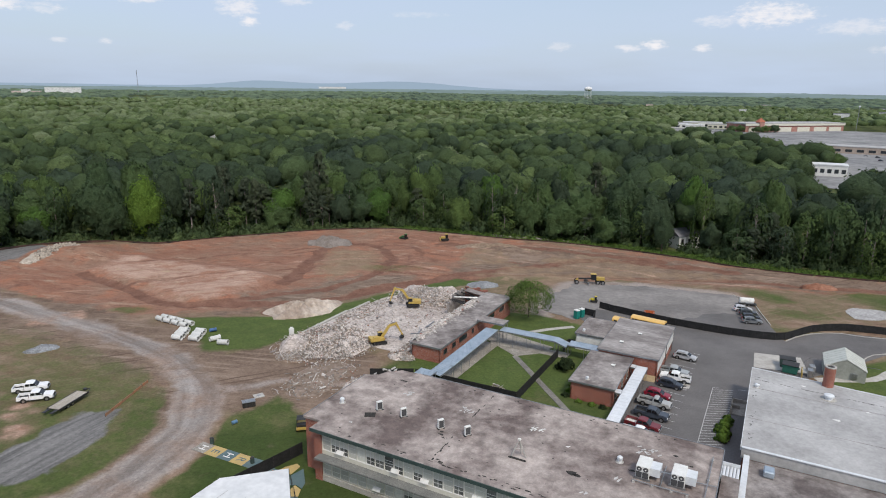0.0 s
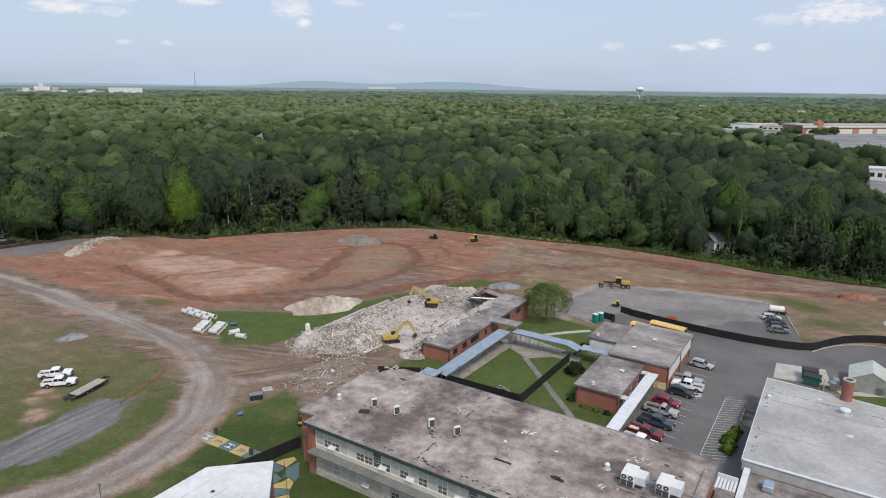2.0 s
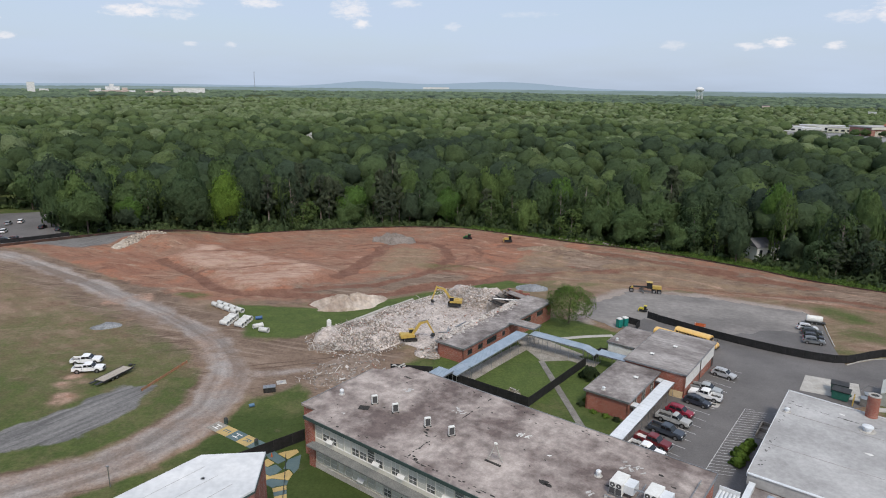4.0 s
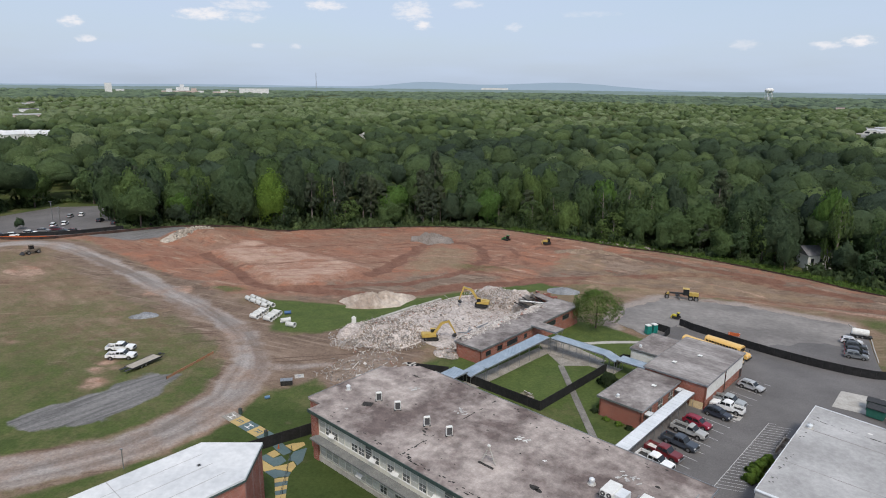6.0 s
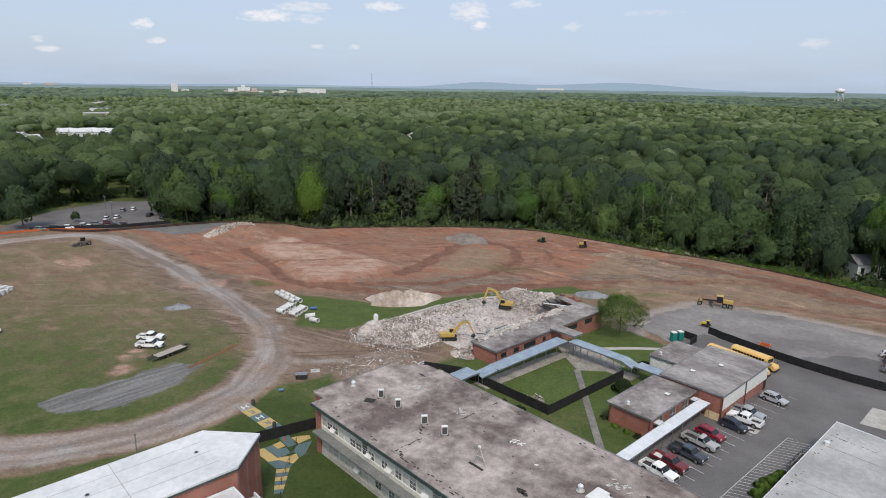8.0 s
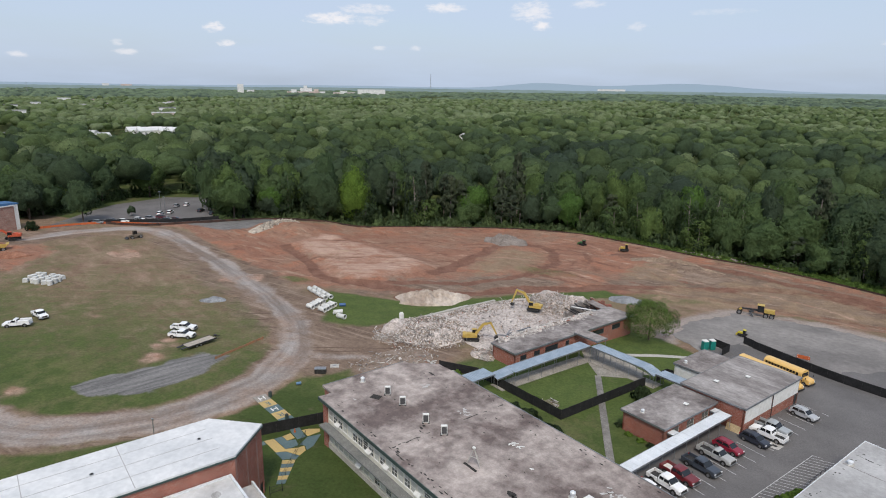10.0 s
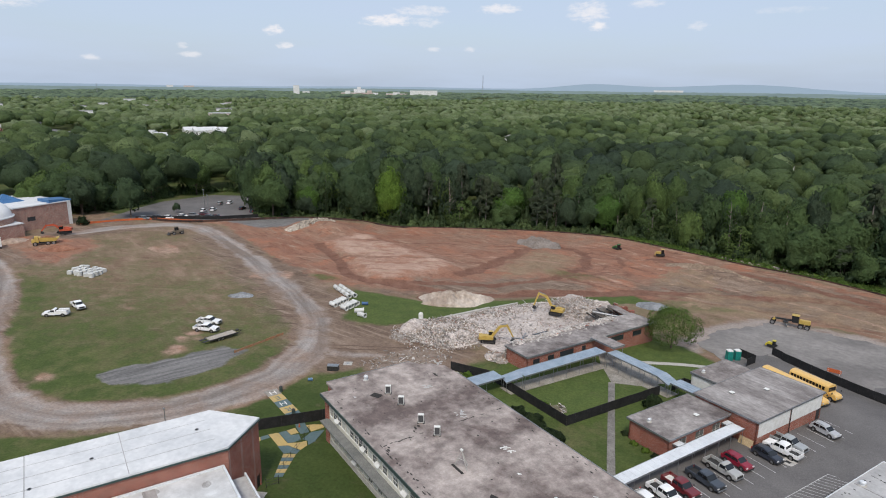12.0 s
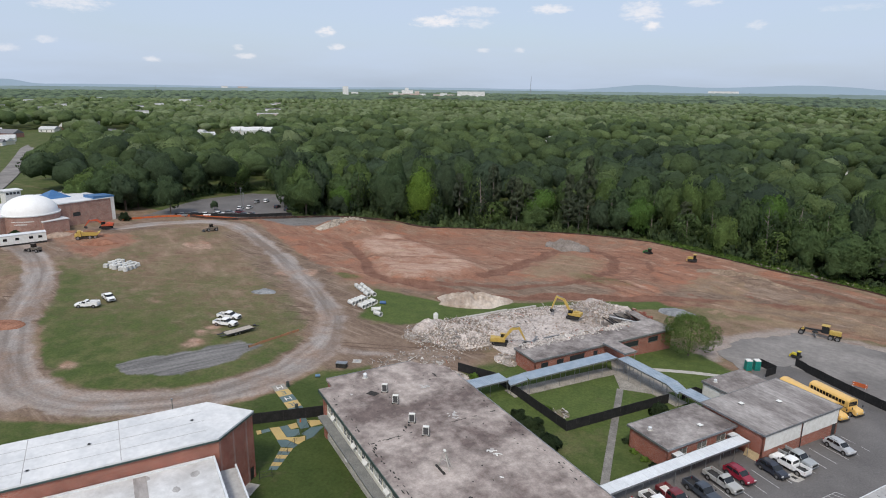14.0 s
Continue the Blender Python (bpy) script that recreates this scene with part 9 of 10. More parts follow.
rubble("low spread of broken masonry near the school", -21.5, 27.0, 5.5, 9.0, 0.1, 26, 380, 7, 0.5, 2.5, surf("tan_plaster_dust", (0.165, 0.12, 0.09), (0.29, 0.23, 0.19), 0.3, 0.95, bump=0.5, fine=1.6, fine_amt=0.3, broken=0.75))
rubble("scattered broken plaster beside the school's torn corner", -9.5, 26.5, 7.0, 6.5, 0.2, 40, 420, 8, 0.5)
rubble("rubble spilled at the foot of the brick wall", -13.0, 44.2, 3.2, 2.2, 1.3, 26, 220, 9, 0.3)
rubble("heap of splintered brown lumber at the end of the rubble", -33.5, 32.5, 3.6, 3.0, 0.6, 60, 500, 13, 0.95, 2.0, surf("splintered_wood_dust", (0.16, 0.11, 0.08), (0.27, 0.2, 0.155), 0.4, 0.95, bump=0.6, fine=2.0, fine_amt=0.3))
rubble("thin scatter of rubble beside the main heap", -38.5, 68.0, 3.6, 14.0, 0.9, 60, 1100, 10, 0.5)


def broken_roof():
    """Roof deck and joists hanging at the ruined end of the wing."""
    p = SITE @ Vector((-14.0, 80.0, 0))
    ob = thing("collapsed_roof", "collapsed corner room with hanging dark joists", "ruin", pose(p.x, p.y, -3.6, 0, 0, TURN_SITE))
    rnd = random.Random(44)
    for i in range(9):
        part("joist", box(fresh(), -4.2, 2.7, -0.08, 0.08, -0.12, 0.12, Matrix.Translation((0.3, -4.2 + i * 1.05, 4.3 + rnd.uniform(-0.5, 0.4))) @ Euler((0, rnd.uniform(0.05, 0.32), rnd.uniform(-0.12, 0.12))).to_matrix().to_4x4()), DARK_STEEL, ob)
    part("deck", box(fresh(), -3.0, 2.6, 2.6, 5.0, -0.1, 0.1, Matrix.Translation((0, 0, 5.0)) @ Matrix.Rotation(radians(7), 4, "Y")), ROOF_WING, ob, "sagging roof deck")
    # black floor gives the open room the dark of its shade
    part("pit_floor", box(fresh(), -3.98, 2.6, -4.3, 5.1, -0.6, 0.4), TAR, ob, "flat black floor standing in for shade")
    # stepped, broken tops
    bm = fresh()
    y = -4.4
    while y < 5.1:
        step = rnd.uniform(0.5, 1.1)
        box(bm, -4.4, -4.0, y, min(5.6, y + step) - 0.002, -0.6, 5.2 + rnd.uniform(-0.9, 0.5) - (1.2 if y < -2.5 else 0))
        y += step
    part("broken_wall", bm, DEBRIS[1], ob, "broken grey block wall")
    bm = fresh()
    x = -3.998
    while x < 2.5:
        step = rnd.uniform(0.6, 1.2)
        box(bm, x, min(2.6, x + step) - 0.002, 5.2, 5.6, -0.6, 5.6 + rnd.uniform(-0.5, 0.3))
        x += step
    part("broken_wall", bm, BRICK, ob)
    part("hanging_duct", tube(fresh(), (-3.6, -2.5, 4.9), (1.8, 1.0, 4.6), 0.28, 10), STEEL, ob, "dented grey duct")
    ob2 = thing("twisted_beams", "twisted grey steel beams lying on the roof edge", "debris", at_site(-12.0, 53.0))
    for i in range(7):
        a = rnd.uniform(-0.5, 0.5)
        part("beam", box(fresh(), -0.1, 0.1, -2.4, 2.4, -0.1, 0.1, Matrix.Translation((rnd.uniform(-0.8, 0.9), rnd.uniform(-3, 4), 3.6 + rnd.uniform(0, 0.5))) @ Euler((rnd.uniform(-0.2, 0.25), 0, a)).to_matrix().to_4x4()), STEEL, ob2)


broken_roof()


def roof_debris():
    """Dust drift and broken pieces along the open edge of the standing wing's roof."""
    p = SITE @ Vector((-11.2, 62.0, 0))
    ob = thing("roof_debris", "broken slabs and dust along the torn roof edge", "debris", pose(p.x, p.y, 1.754, 0, 0, TURN_SITE))
    rnd = random.Random(71)
    n = 64
    inner = [(0.5 + 1.5 * rnd.random() * (0.4 + 0.6 * math.sin(i * 0.21) ** 2), -15.5 + 31 * i / n) for i in range(n + 1)]
    bm = fresh()
    low = [bm.verts.new((-0.35 - 0.5 * rnd.random(), y, -0.06)) for x, y in inner]
    top = [bm.verts.new((0.15 + 0.25 * rnd.random(), y, 0.12 + 0.32 * rnd.random())) for x, y in inner]
    end = [bm.verts.new((x, y, 0.004)) for x, y in inner]
    for a, b in ((low, top), (top, end)):
        for i in range(n):
            bm.faces.new((a[i], b[i], b[i + 1], a[i + 1]))
    part("dust_drift", bm, DUST, ob, "ridge of pale demolition dust")
    bms = [fresh() for _ in DEBRIS]
    for i in range(620):
        y = rnd.uniform(-15.5, 15.5)
        x = rnd.uniform(-0.7, 0.7) + abs(rnd.gauss(0, 0.7)) * (1 if rnd.random() < 0.5 else 0)
        lon = rnd.uniform(0.7, 1.7) if rnd.random() < 0.14 else rnd.uniform(0.15, 0.5)
        m = Matrix.LocRotScale((x, y, max(0.03, 0.32 - 0.3 * abs(x)) + 0.05 * rnd.random()), Euler((rnd.gauss(0, 0.3), rnd.gauss(0, 0.3), rnd.random() * 6.283)), (lon, rnd.uniform(0.1, 0.35), rnd.uniform(0.06, 0.2)))
        box(bms[rnd.choice((0, 0, 0, 1, 1, 2, 3) if rnd.random() < 0.2 else (0, 0, 1))], -0.5, 0.5, -0.5, 0.5, -0.5, 0.5, m)
    for k, bm in enumerate(bms):
        tagged(part("loose_debris", bm, DEBRIS[k], ob), kind="stuff")


roof_debris()


def small_tank():
    ob = thing("water_tank", "upright white plastic tank on the grass", "tank", at(-34.8, 138.4, 20))
    part("shell", rounded(box(fresh(), -0.55, 0.55, -0.55, 0.55, 0, 2.3), 0.25), WHITE_PAINT, ob)
    part("base", box(fresh(), -0.7, 0.7, -0.7, 0.7, -0.1, 0.1), DARK_STEEL, ob)


small_tank()


def wall_stub():
    ob = thing("retaining_kerb", "long low concrete beam along the slab edge", "concrete beam", at_site(-42.0, 58.0))
    part("beam", box(fresh(), -0.35, 0.35, -14, 6, -0.3, 0.5), CONCRETE, ob)
    part("beam", box(fresh(), -0.3, 0.3, 6.4, 15, -0.3, 0.4, Matrix.Rotation(radians(-3), 4, "Z")), CONCRETE, ob)


wall_stub()


def yard_things():
    ob = thing("skip_box", "dark steel lidded bin on the lawn", "bin", at(-34.2, 102.9, 25))
    part("body", rounded(box(fresh(), -1.1, 1.1, -0.6, 0.6, 0, 1.0), 0.05), DARK_STEEL, ob)
    part("lid", box(fresh(), -1.15, 1.15, -0.65, 0.65, 1.0, 1.08), STEEL, ob)
    ob = thing("drum", "blue steel drum lying on the grass", "drum", at(-34.7, 96.5, 40, 0.3))
    part("barrel", tube(fresh(), (-0.45, 0, 0), (0.45, 0, 0), 0.3, 14), paint("drum_blue", (0.1, 0.2, 0.32)), ob)
    part("lid", tube(fresh(), (0.45, 0, 0), (0.48, 0, 0), 0.27, 14), STEEL, ob)
    ob = thing("cover_slab", "grey concrete cover slab on the lawn", "slab", at(-33.6, 107.0, 30))
    part("slab", box(fresh(), -0.9, 0.9, -0.8, 0.8, -0.1, 0.12), CONCRETE, ob)
    part("lid", tube(fresh(), (0, 0, 0.12), (0, 0, 0.15), 0.35, 12), STEEL, ob)
    for x, y in ((-36.2, 90.0), (-28.2, 84.6)):
        ob = thing("litter_bin", "dark round bin at the painted walk", "bin", at(x, y))
        part("drum", tube(fresh(), (0, 0, 0), (0, 0, 0.95), 0.32, 12), DARK_TRIM, ob)
        part("lid", tube(fresh(), (0, 0, 0.95), (0, 0, 1.1), 0.34, 12, 0.2), DARK_STEEL, ob)
    ob = thing("traffic_cone", "orange and white traffic cone by the fence", "cone", at(-24.4, 81.8))
    part("cone", tube(fresh(), (0, 0, 0.03), (0, 0, 0.7), 0.18, 10, 0.04), ORANGE, ob)
    part("base", box(fresh(), -0.22, 0.22, -0.22, 0.22, 0, 0.04), DARK_STEEL, ob)
    ob = thing("lamp_post", "slim grey post beside the haul road", "post", at(-43.6, 70.6))
    part("pole", tube(fresh(), (0, 0, -0.3), (0, 0, 3.2), 0.07, 8), STEEL, ob)
    part("head", box(fresh(), -0.25, 0.25, -0.12, 0.12, 3.2, 3.4, bevel=0.04), STEEL, ob)
    ob = thing("road_barrier", "orange and white folding barrier on the drive", "barrier", at(55.5, 153.6, -40, 0.06))
    for z in (0.45, 0.85):
        part("board", box(fresh(), -1.1, 1.1, -0.03, 0.03, z, z + 0.22), ORANGE, ob)
    for x in (-0.9, 0.9):
        part("leg", box(fresh(), x - 0.04, x + 0.04, -0.35, 0.35, 0, 0.06), DARK_STEEL, ob)
        part("upright", box(fresh(), x - 0.03, x + 0.03, -0.07, -0.035, 0.06, 1.1), STEEL, ob)
    white = thing("tank_trailer", "white horizontal fuel tank trailer at the lot's end", "tank trailer", at(85.5, 167.8, -14, 0.05))
    part("tank", rounded(tube(fresh(), (-1.8, 0, 1.4), (1.8, 0, 1.4), 0.85, 14), 0.1), WHITE_PAINT, white)
    part("frame", box(fresh(), -2.0, 2.6, -0.8, 0.8, 0.45, 0.6), DARK_STEEL, white)
    wheels(white, (-0.5, 0.5), 0.95, 0.38)
    for x, y in ((35.2, 154.4), (36.7, 155.6)):
        ob = thing("portable_toilet", "teal portable toilet with white roof", "portable toilet", at(x, y, 35, 0.05), "portable toilets")
        part("cabin", rounded(box(fresh(), -0.6, 0.6, -0.6, 0.6, 0, 2.1), 0.05), surf("teal_plastic", (0.02, 0.26, 0.22), (0.02, 0.2, 0.17), 1, 0.5, fine_amt=0.08), ob)
        part("roof", rounded(box(fresh(), -0.63, 0.63, -0.63, 0.63, 2.1, 2.35), 0.08), WHITE_PAINT, ob)
        part("door", box(fresh(), -0.42, 0.42, -0.63, -0.605, 0.1, 1.95), surf("teal_door", (0.015, 0.2, 0.17), (0.015, 0.17, 0.15), 1, 0.5), ob)
    d = thing("dumpster", "dark green steel dumpster beside the concrete pad", "dumpster", at_site(60.8, 77.6, 0.05, -4))
    part("body", slab(fresh(), [(1.3, 0.2), (1.5, 1.9), (-1.5, 1.9), (-1.3, 0.2)], -1.1, 1.1), surf("dumpster_green", (0.02, 0.1, 0.075), (0.03, 0.13, 0.1), 2, 0.6), d)
    part("lid", box(fresh(), -1.55, 1.55, -1.15, 1.15, 1.9, 2.0, Matrix.Rotation(radians(3), 4, "X")), DARK_STEEL, d)
    part("pocket", box(fresh(), -1.7, 1.7, -0.4, 0.2, 1.0, 1.3), surf("dumpster_pocket", (0.03, 0.075, 0.06), (0.05, 0.1, 0.08), 2, 0.6), d)
    e = thing("dumpster", "second dark green dumpster behind the first", "dumpster", at_site(60.2, 80.6, 0.05, 4))
    part("body", slab(fresh(), [(1.3, 0.2), (1.5, 1.9), (-1.5, 1.9), (-1.3, 0.2)], -1.1, 1.1), DARK_TRIM, e)
    part("lid", box(fresh(), -1.55, 1.55, -1.15, 1.15, 1.9, 2.0), DARK_STEEL, e)
    b = thing("bollards", "yellow painted guard rail beside the dumpsters", "guard rail", at_site(62.9, 77.0))
    for i in range(3):
        part("post", tube(fresh(), (0, -1.5 + 1.5 * i, -0.2), (0, -1.5 + 1.5 * i, 1.3), 0.1, 8), YELLOW, b)
    part("rail", tube(fresh(), (0, -1.7, 1.1), (0, 1.7, 1.1), 0.07, 8), YELLOW, b)
    part("rail", tube(fresh(), (0, -1.7, 0.6), (0, 1.7, 0.6), 0.07, 8), YELLOW, b)
    for i, (u, v) in enumerate(((64.4, 77.4), (64.8, 79.8))):
        o = thing("tool_cart", "grey steel equipment cabinet outside the shed", "cabinet", at_site(u, v, 0.0, 10 * i), "yard cabinets")
        part("body", box(fresh(), -0.5, 0.5, -0.8, 0.8, 0.1, 1.6, bevel=0.04), STEEL, o)
        part("door", box(fresh(), 0.505, 0.53, -0.7, 0.7, 0.2, 1.5), DARK_STEEL, o)


yard_things()


def shed():
    ob = thing("greenhouse", "translucent ridged greenhouse with pale gable roof", "greenhouse", at_site(70.5, 83.0) @ Matrix.Diagonal((0.9, 0.8, 1.0, 1)))
    skin = surf("milky_polycarbonate", (0.44, 0.45, 0.41), (0.54, 0.55, 0.51), 0.8, 0.4, bump=0.05, fine_amt=0.05)
    wallm = surf("milky_wall_sheet", (0.27, 0.28, 0.25), (0.36, 0.37, 0.34), 0.8, 0.3, bump=0.05, fine_amt=0.08)
    for s in (-1, 1):
        part("roof", slab(fresh(), [(s * 4.2, 2.4), (s * 4.2, 2.5), (0, 4.5), (0, 4.4)], -4.6, 4.6), skin, ob)
        part("wall", box(fresh(), s * 4.0 - 0.05, s * 4.0 + 0.05, -4.4, 4.4, -0.3, 2.45), wallm, ob)
        part("gable", slab(fresh(), [(-4.0, -0.3), (-4.0, 2.4), (0, 4.3), (4.0, 2.4), (4.0, -0.3)], s * 4.45 - 0.05, s * 4.45 + 0.05), wallm, ob)
    for i in range(7):
        y = -4.4 + i * 8.8 / 6
        for s in (-1, 1):
            part("rib", tube(fresh(), (s * 4.2, y, 2.53), (0, y, 4.53), 0.03, 6), skin, ob)
    part("vent_fan", box(fresh(), 1.2, 2.4, -4.85, -4.51, 0.8, 1.8), STEEL, ob)
    fence("mesh_fence", "thin wire fence round the greenhouse yard", S2((64.4, 74.0), (64.6, 88), (78, 89)), 0.12, 3.0, STEEL, 0.03, 0.04, group="wire fences")


shed()


# ---- planting ----
def bush(x, y, r, h, crown, label, seed=0):
    ob = thing("shrub", label, "shrub", at(x, y, seed * 57), "shrubs")
    c = new("foliage", crown)
    c.parent = ob
    top = max(v.co.z for v in crown.vertices)
    c.matrix_basis = Matrix.LocRotScale((0, 0, -0.25), None, (r, r, h / top))
    part("stem", tube(fresh(), (0, 0, -0.2), (0, 0, h * 0.5), 0.08, 6), BARK, ob)


SHRUB = crown_mesh("foliage", leaves("shrub_leaves", ((0.15, 0.25, 0.045), (0.18, 0.285, 0.05)), False), 61, 12, 30, 0.12, 0.8, 0.9)
DARK_SHRUB = crown_mesh("foliage", leaves("dark_shrub_leaves", ((0.035, 0.058, 0.026), (0.055, 0.082, 0.034)), False), 63, 13, 36, 0.12, 0.8, 0.9, core=0.8)
WILLOW = crown_mesh("crown", leaves("airy_leaves", ((0.15, 0.24, 0.06), (0.165, 0.255, 0.066)), False), 65, 64, 240, 0.016, 0.7, 0.95, core=0.0, low=-0.55, spread=0.74)
tree(22.8, 155.0, 10.6, 6.0, WILLOW, 0, "broad feathery bright green tree on the courtyard lawn", "lawn trees", low=0.17)
for i, (u, v, r, h) in enumerate(((51.0, 40.2, 1.5, 1.6), (50.9, 42.3, 1.6, 1.7), (50.9, 44.4, 1.5, 1.6), (51.1, 46.4, 1.3, 1.5), (51.3, 48.0, 1.1, 1.4))):
    x, y = site_xy(u, v)
    bush(x, y, r, h, SHRUB, "bright green clipped shrub between walls and hatching", i)
for i, (u, v, r, h, k) in enumerate(((23.6, 45.6, 0.9, 1.0, 0), (23.5, 48.0, 0.9, 1.0, 0), (23.6, 43.4, 0.8, 0.9, 1), (23.4, 55.5, 1.4, 1.6, 1), (19.9, 55.0, 2.0, 3.2, 1), (26.5, 42.2, 0.8, 0.9, 0), (29.0, 42.0, 0.9, 1.0, 0), (31.0, 41.9, 0.8, 0.9, 1), (10.7, 31.0, 2.0, 2.8, 1), (14.5, 30.7, 2.4, 3.2, 1), (17.3, 30.5, 1.8, 2.4, 1), (20.0, 30.1, 2.4, 3.2, 1), (8.8, 38.5, 0.9, 1.2, 0), (12.5, 33.5, 1.3, 1.5, 1), (-8.6, 33.6, 1.2, 1.4, 0))):
    x, y = site_xy(u, v)
    bush(x, y, r, h, (SHRUB, DARK_SHRUB)[k], "low green shrub beside the wing" if k == 0 else "dark green overgrown shrub near the school", i)
rubble("broken grey slabs on the courtyard lawn", 11.0, 39.9, 1.9, 1.5, 0.03, 16, 12, 21, 0.1, dust=surf("bare_courtyard_soil", (0.12, 0.11, 0.07), (0.17, 0.16, 0.1), 1.0, 0.95))


# ---- the campus beyond ----
DOME_WHITE = surf("white_coated_dome", (0.82, 0.82, 0.82), (0.76, 0.76, 0.75), 0.2, 0.5, bump=0.03, fine_amt=0.04)


def dome_school():
    ob = thing("domed_school", "pale red brick school with a white dome", "school", at(-216, 134, 0))
    brick = wall_brick("pale_brick", (0.36, 0.2, 0.16), (0.3, 0.165, 0.13), (0.4, 0.32, 0.28))
    H = 8.0
    for y0, y1, h in ((-34, 3, 7.4), (3, 24, 9.4)):
        part("wall", box(fresh(), -30, 0, y0, y1, -1, h - 0.4), brick, ob)
        part("roof", box(fresh(), -30.3, 0.3, y0 - 0.2, y1 + 0.2, h - 0.4, h), ROOF_WHITE, ob, "white flat roof")
    part("wall", box(fresh(), 3.0, 9.6, -8.0, 1.5, -1, 4.8), brick, ob)
    part("roof", box(fresh(), 2.8, 9.8, -8.2, 1.7, 4.8, 5.1), ROOF_WHITE, ob)
    bm = fresh()
    bmesh.ops.create_uvsphere(bm, u_segments=40, v_segments=16, radius=1.0)
    bmesh.ops.delete(bm, geom=[v for v in bm.verts if v.co.z < -0.01], context="VERTS")
    bmesh.ops.transform(bm, matrix=Matrix.Translation((-1.5, -7.0, 7.5)) @ Matrix.Diagonal((9.6, 9.6, 6.6, 1)), verts=bm.verts)
    part("dome", bm, DOME_WHITE, ob, "smooth white dome", True)
    part("drum", tube(fresh(), (-1.5, -7.0, -1.0), (-1.5, -7.0, 7.2), 10.0, 48), brick, ob)
    part("rim", tube(fresh(), (-1.5, -7.0, 7.2), (-1.5, -7.0, 7.55), 10.3, 48), ROOF_WHITE, ob, "white roof rim under the dome")
    for x, y, z in ((-36, 1, 11.6), (-34, -13, 10.2)):
        part("lantern", box(fresh(), x - 2.4, x + 2.4, y - 3, y + 3, 5, z), WHITE_PAINT, ob)
        for k in range(4):
            part("window", box(fresh(), x + 2.41, x + 2.46, y - 2.7 + 1.4 * k, y - 1.6 + 1.4 * k, z - 1.5, z - 0.5), GLASS, ob)
        part("roof", box(fresh(), x - 3.1, x + 3.1, y - 3.7, y + 3.7, z, z + 0.35), ROOF_WHITE, ob)
    blue = surf("blue_metal_roof", (0.05, 0.14, 0.3), (0.07, 0.18, 0.36), 0.5, 0.4, 0.2, 0.05)
    bm = fresh()
    bmesh.ops.create_cone(bm, cap_ends=True, segments=4, radius1=8, radius2=0.1, depth=3.4, matrix=Matrix.Translation((-18.0, 9.5, 10.8)) @ Matrix.Rotation(radians(45), 4, "Z"))
    part("roof", bm, blue, ob, "blue hipped metal roof")
    part("roof", profile(fresh(), [(17, 9.4), (26, 9.4), (26, 9.9), (17, 10.6)], -8, 0), blue, ob, "blue metal shed roof")
    part("wall", box(fresh(), -8, -0.1, 17.2, 25.6, -1, 9.4), WHITE_PAINT, ob)
    part("window", box(fresh(), 0.01, 0.06, 8, 11, 3.4, 5.0), GLASS, ob)
    bm = fresh()
    for row, n, z in ((0, 14, 5.2), (1, 8, 4.2)):
        for i in range(n):
            box(bm, 10.0, 10.06, -0.2, 0.2, z, z + 0.4, Matrix.Translation((-1.5, -7.0, 0)) @ Matrix.Rotation(radians(-62 + 3.2 * i + 6 * row), 4, "Z"))
    part("sign_bars", bm, WHITE_PAINT, ob, "plain white sign bars on the wall")
    t = thing("mobile_office", "long cream site office trailer", "site office", at(-197, 112.5, 74))
    part("body", rounded(box(fresh(), -9, 9, -1.8, 1.8, 0.6, 3.7), 0.05), WHITE_PAINT, t)
    part("roof", box(fresh(), -9.1, 9.1, -1.9, 1.9, 3.7, 3.85), WHITE_METAL, t)
    part("skirt", box(fresh(), -8.8, 8.8, -1.7, 1.7, -0.2, 0.6), DARK_STEEL, t)
    for x in (-6, -3.6, 0, 4.2, 7):
        part("window", box(fresh(), x - 0.6, x + 0.6, -1.84, -1.79, 1.9, 2.8), CAR_GLASS, t)
    bush(-207, 116, 2.6, 3.5, DARK_SHRUB, "dark evergreen shrub by the brick wall", 1)
    bush(-210, 160, 2.4, 4.0, DARK_SHRUB, "dark evergreen shrub by the brick wall", 2)
    bush(-205, 150, 2.0, 1.6, DARK_SHRUB, "dark evergreen shrub by the brick wall", 3)


dome_school()
flat_sheet("far_lot", LOT_EDGE, 0.06, ASPHALT, "grey asphalt lot behind the haul road", "car park", 12.0)
fence("screened_fence", "dark screened fence along the far lot", [(-203, 179), (-190, 190.5), (-177, 198.5), (-166, 214), (-160, 224)], 1.5, 5.0, BLACK_MESH)
for x, y in ((-188, 205), (-202, 215), (-178, 228)):
    ob = thing("parking_light", "tall grey car park light", "street lamp", at(x, y), "lot lights")
    part("pole", tube(fresh(), (0, 0, -0.2), (0, 0, 9), 0.12, 8), STEEL, ob)
    part("head", box(fresh(), -0.7, 0.7, -0.2, 0.2, 9, 9.2), STEEL, ob)
tree(-209, 181, 18, 7.2, CROWNS[0], 30, "broad green tree beside the far lot", "lot trees")
tree(-203, 200, 5, 2.0, CROWNS[1], 60, "small dark tree in the lot", "lot trees")


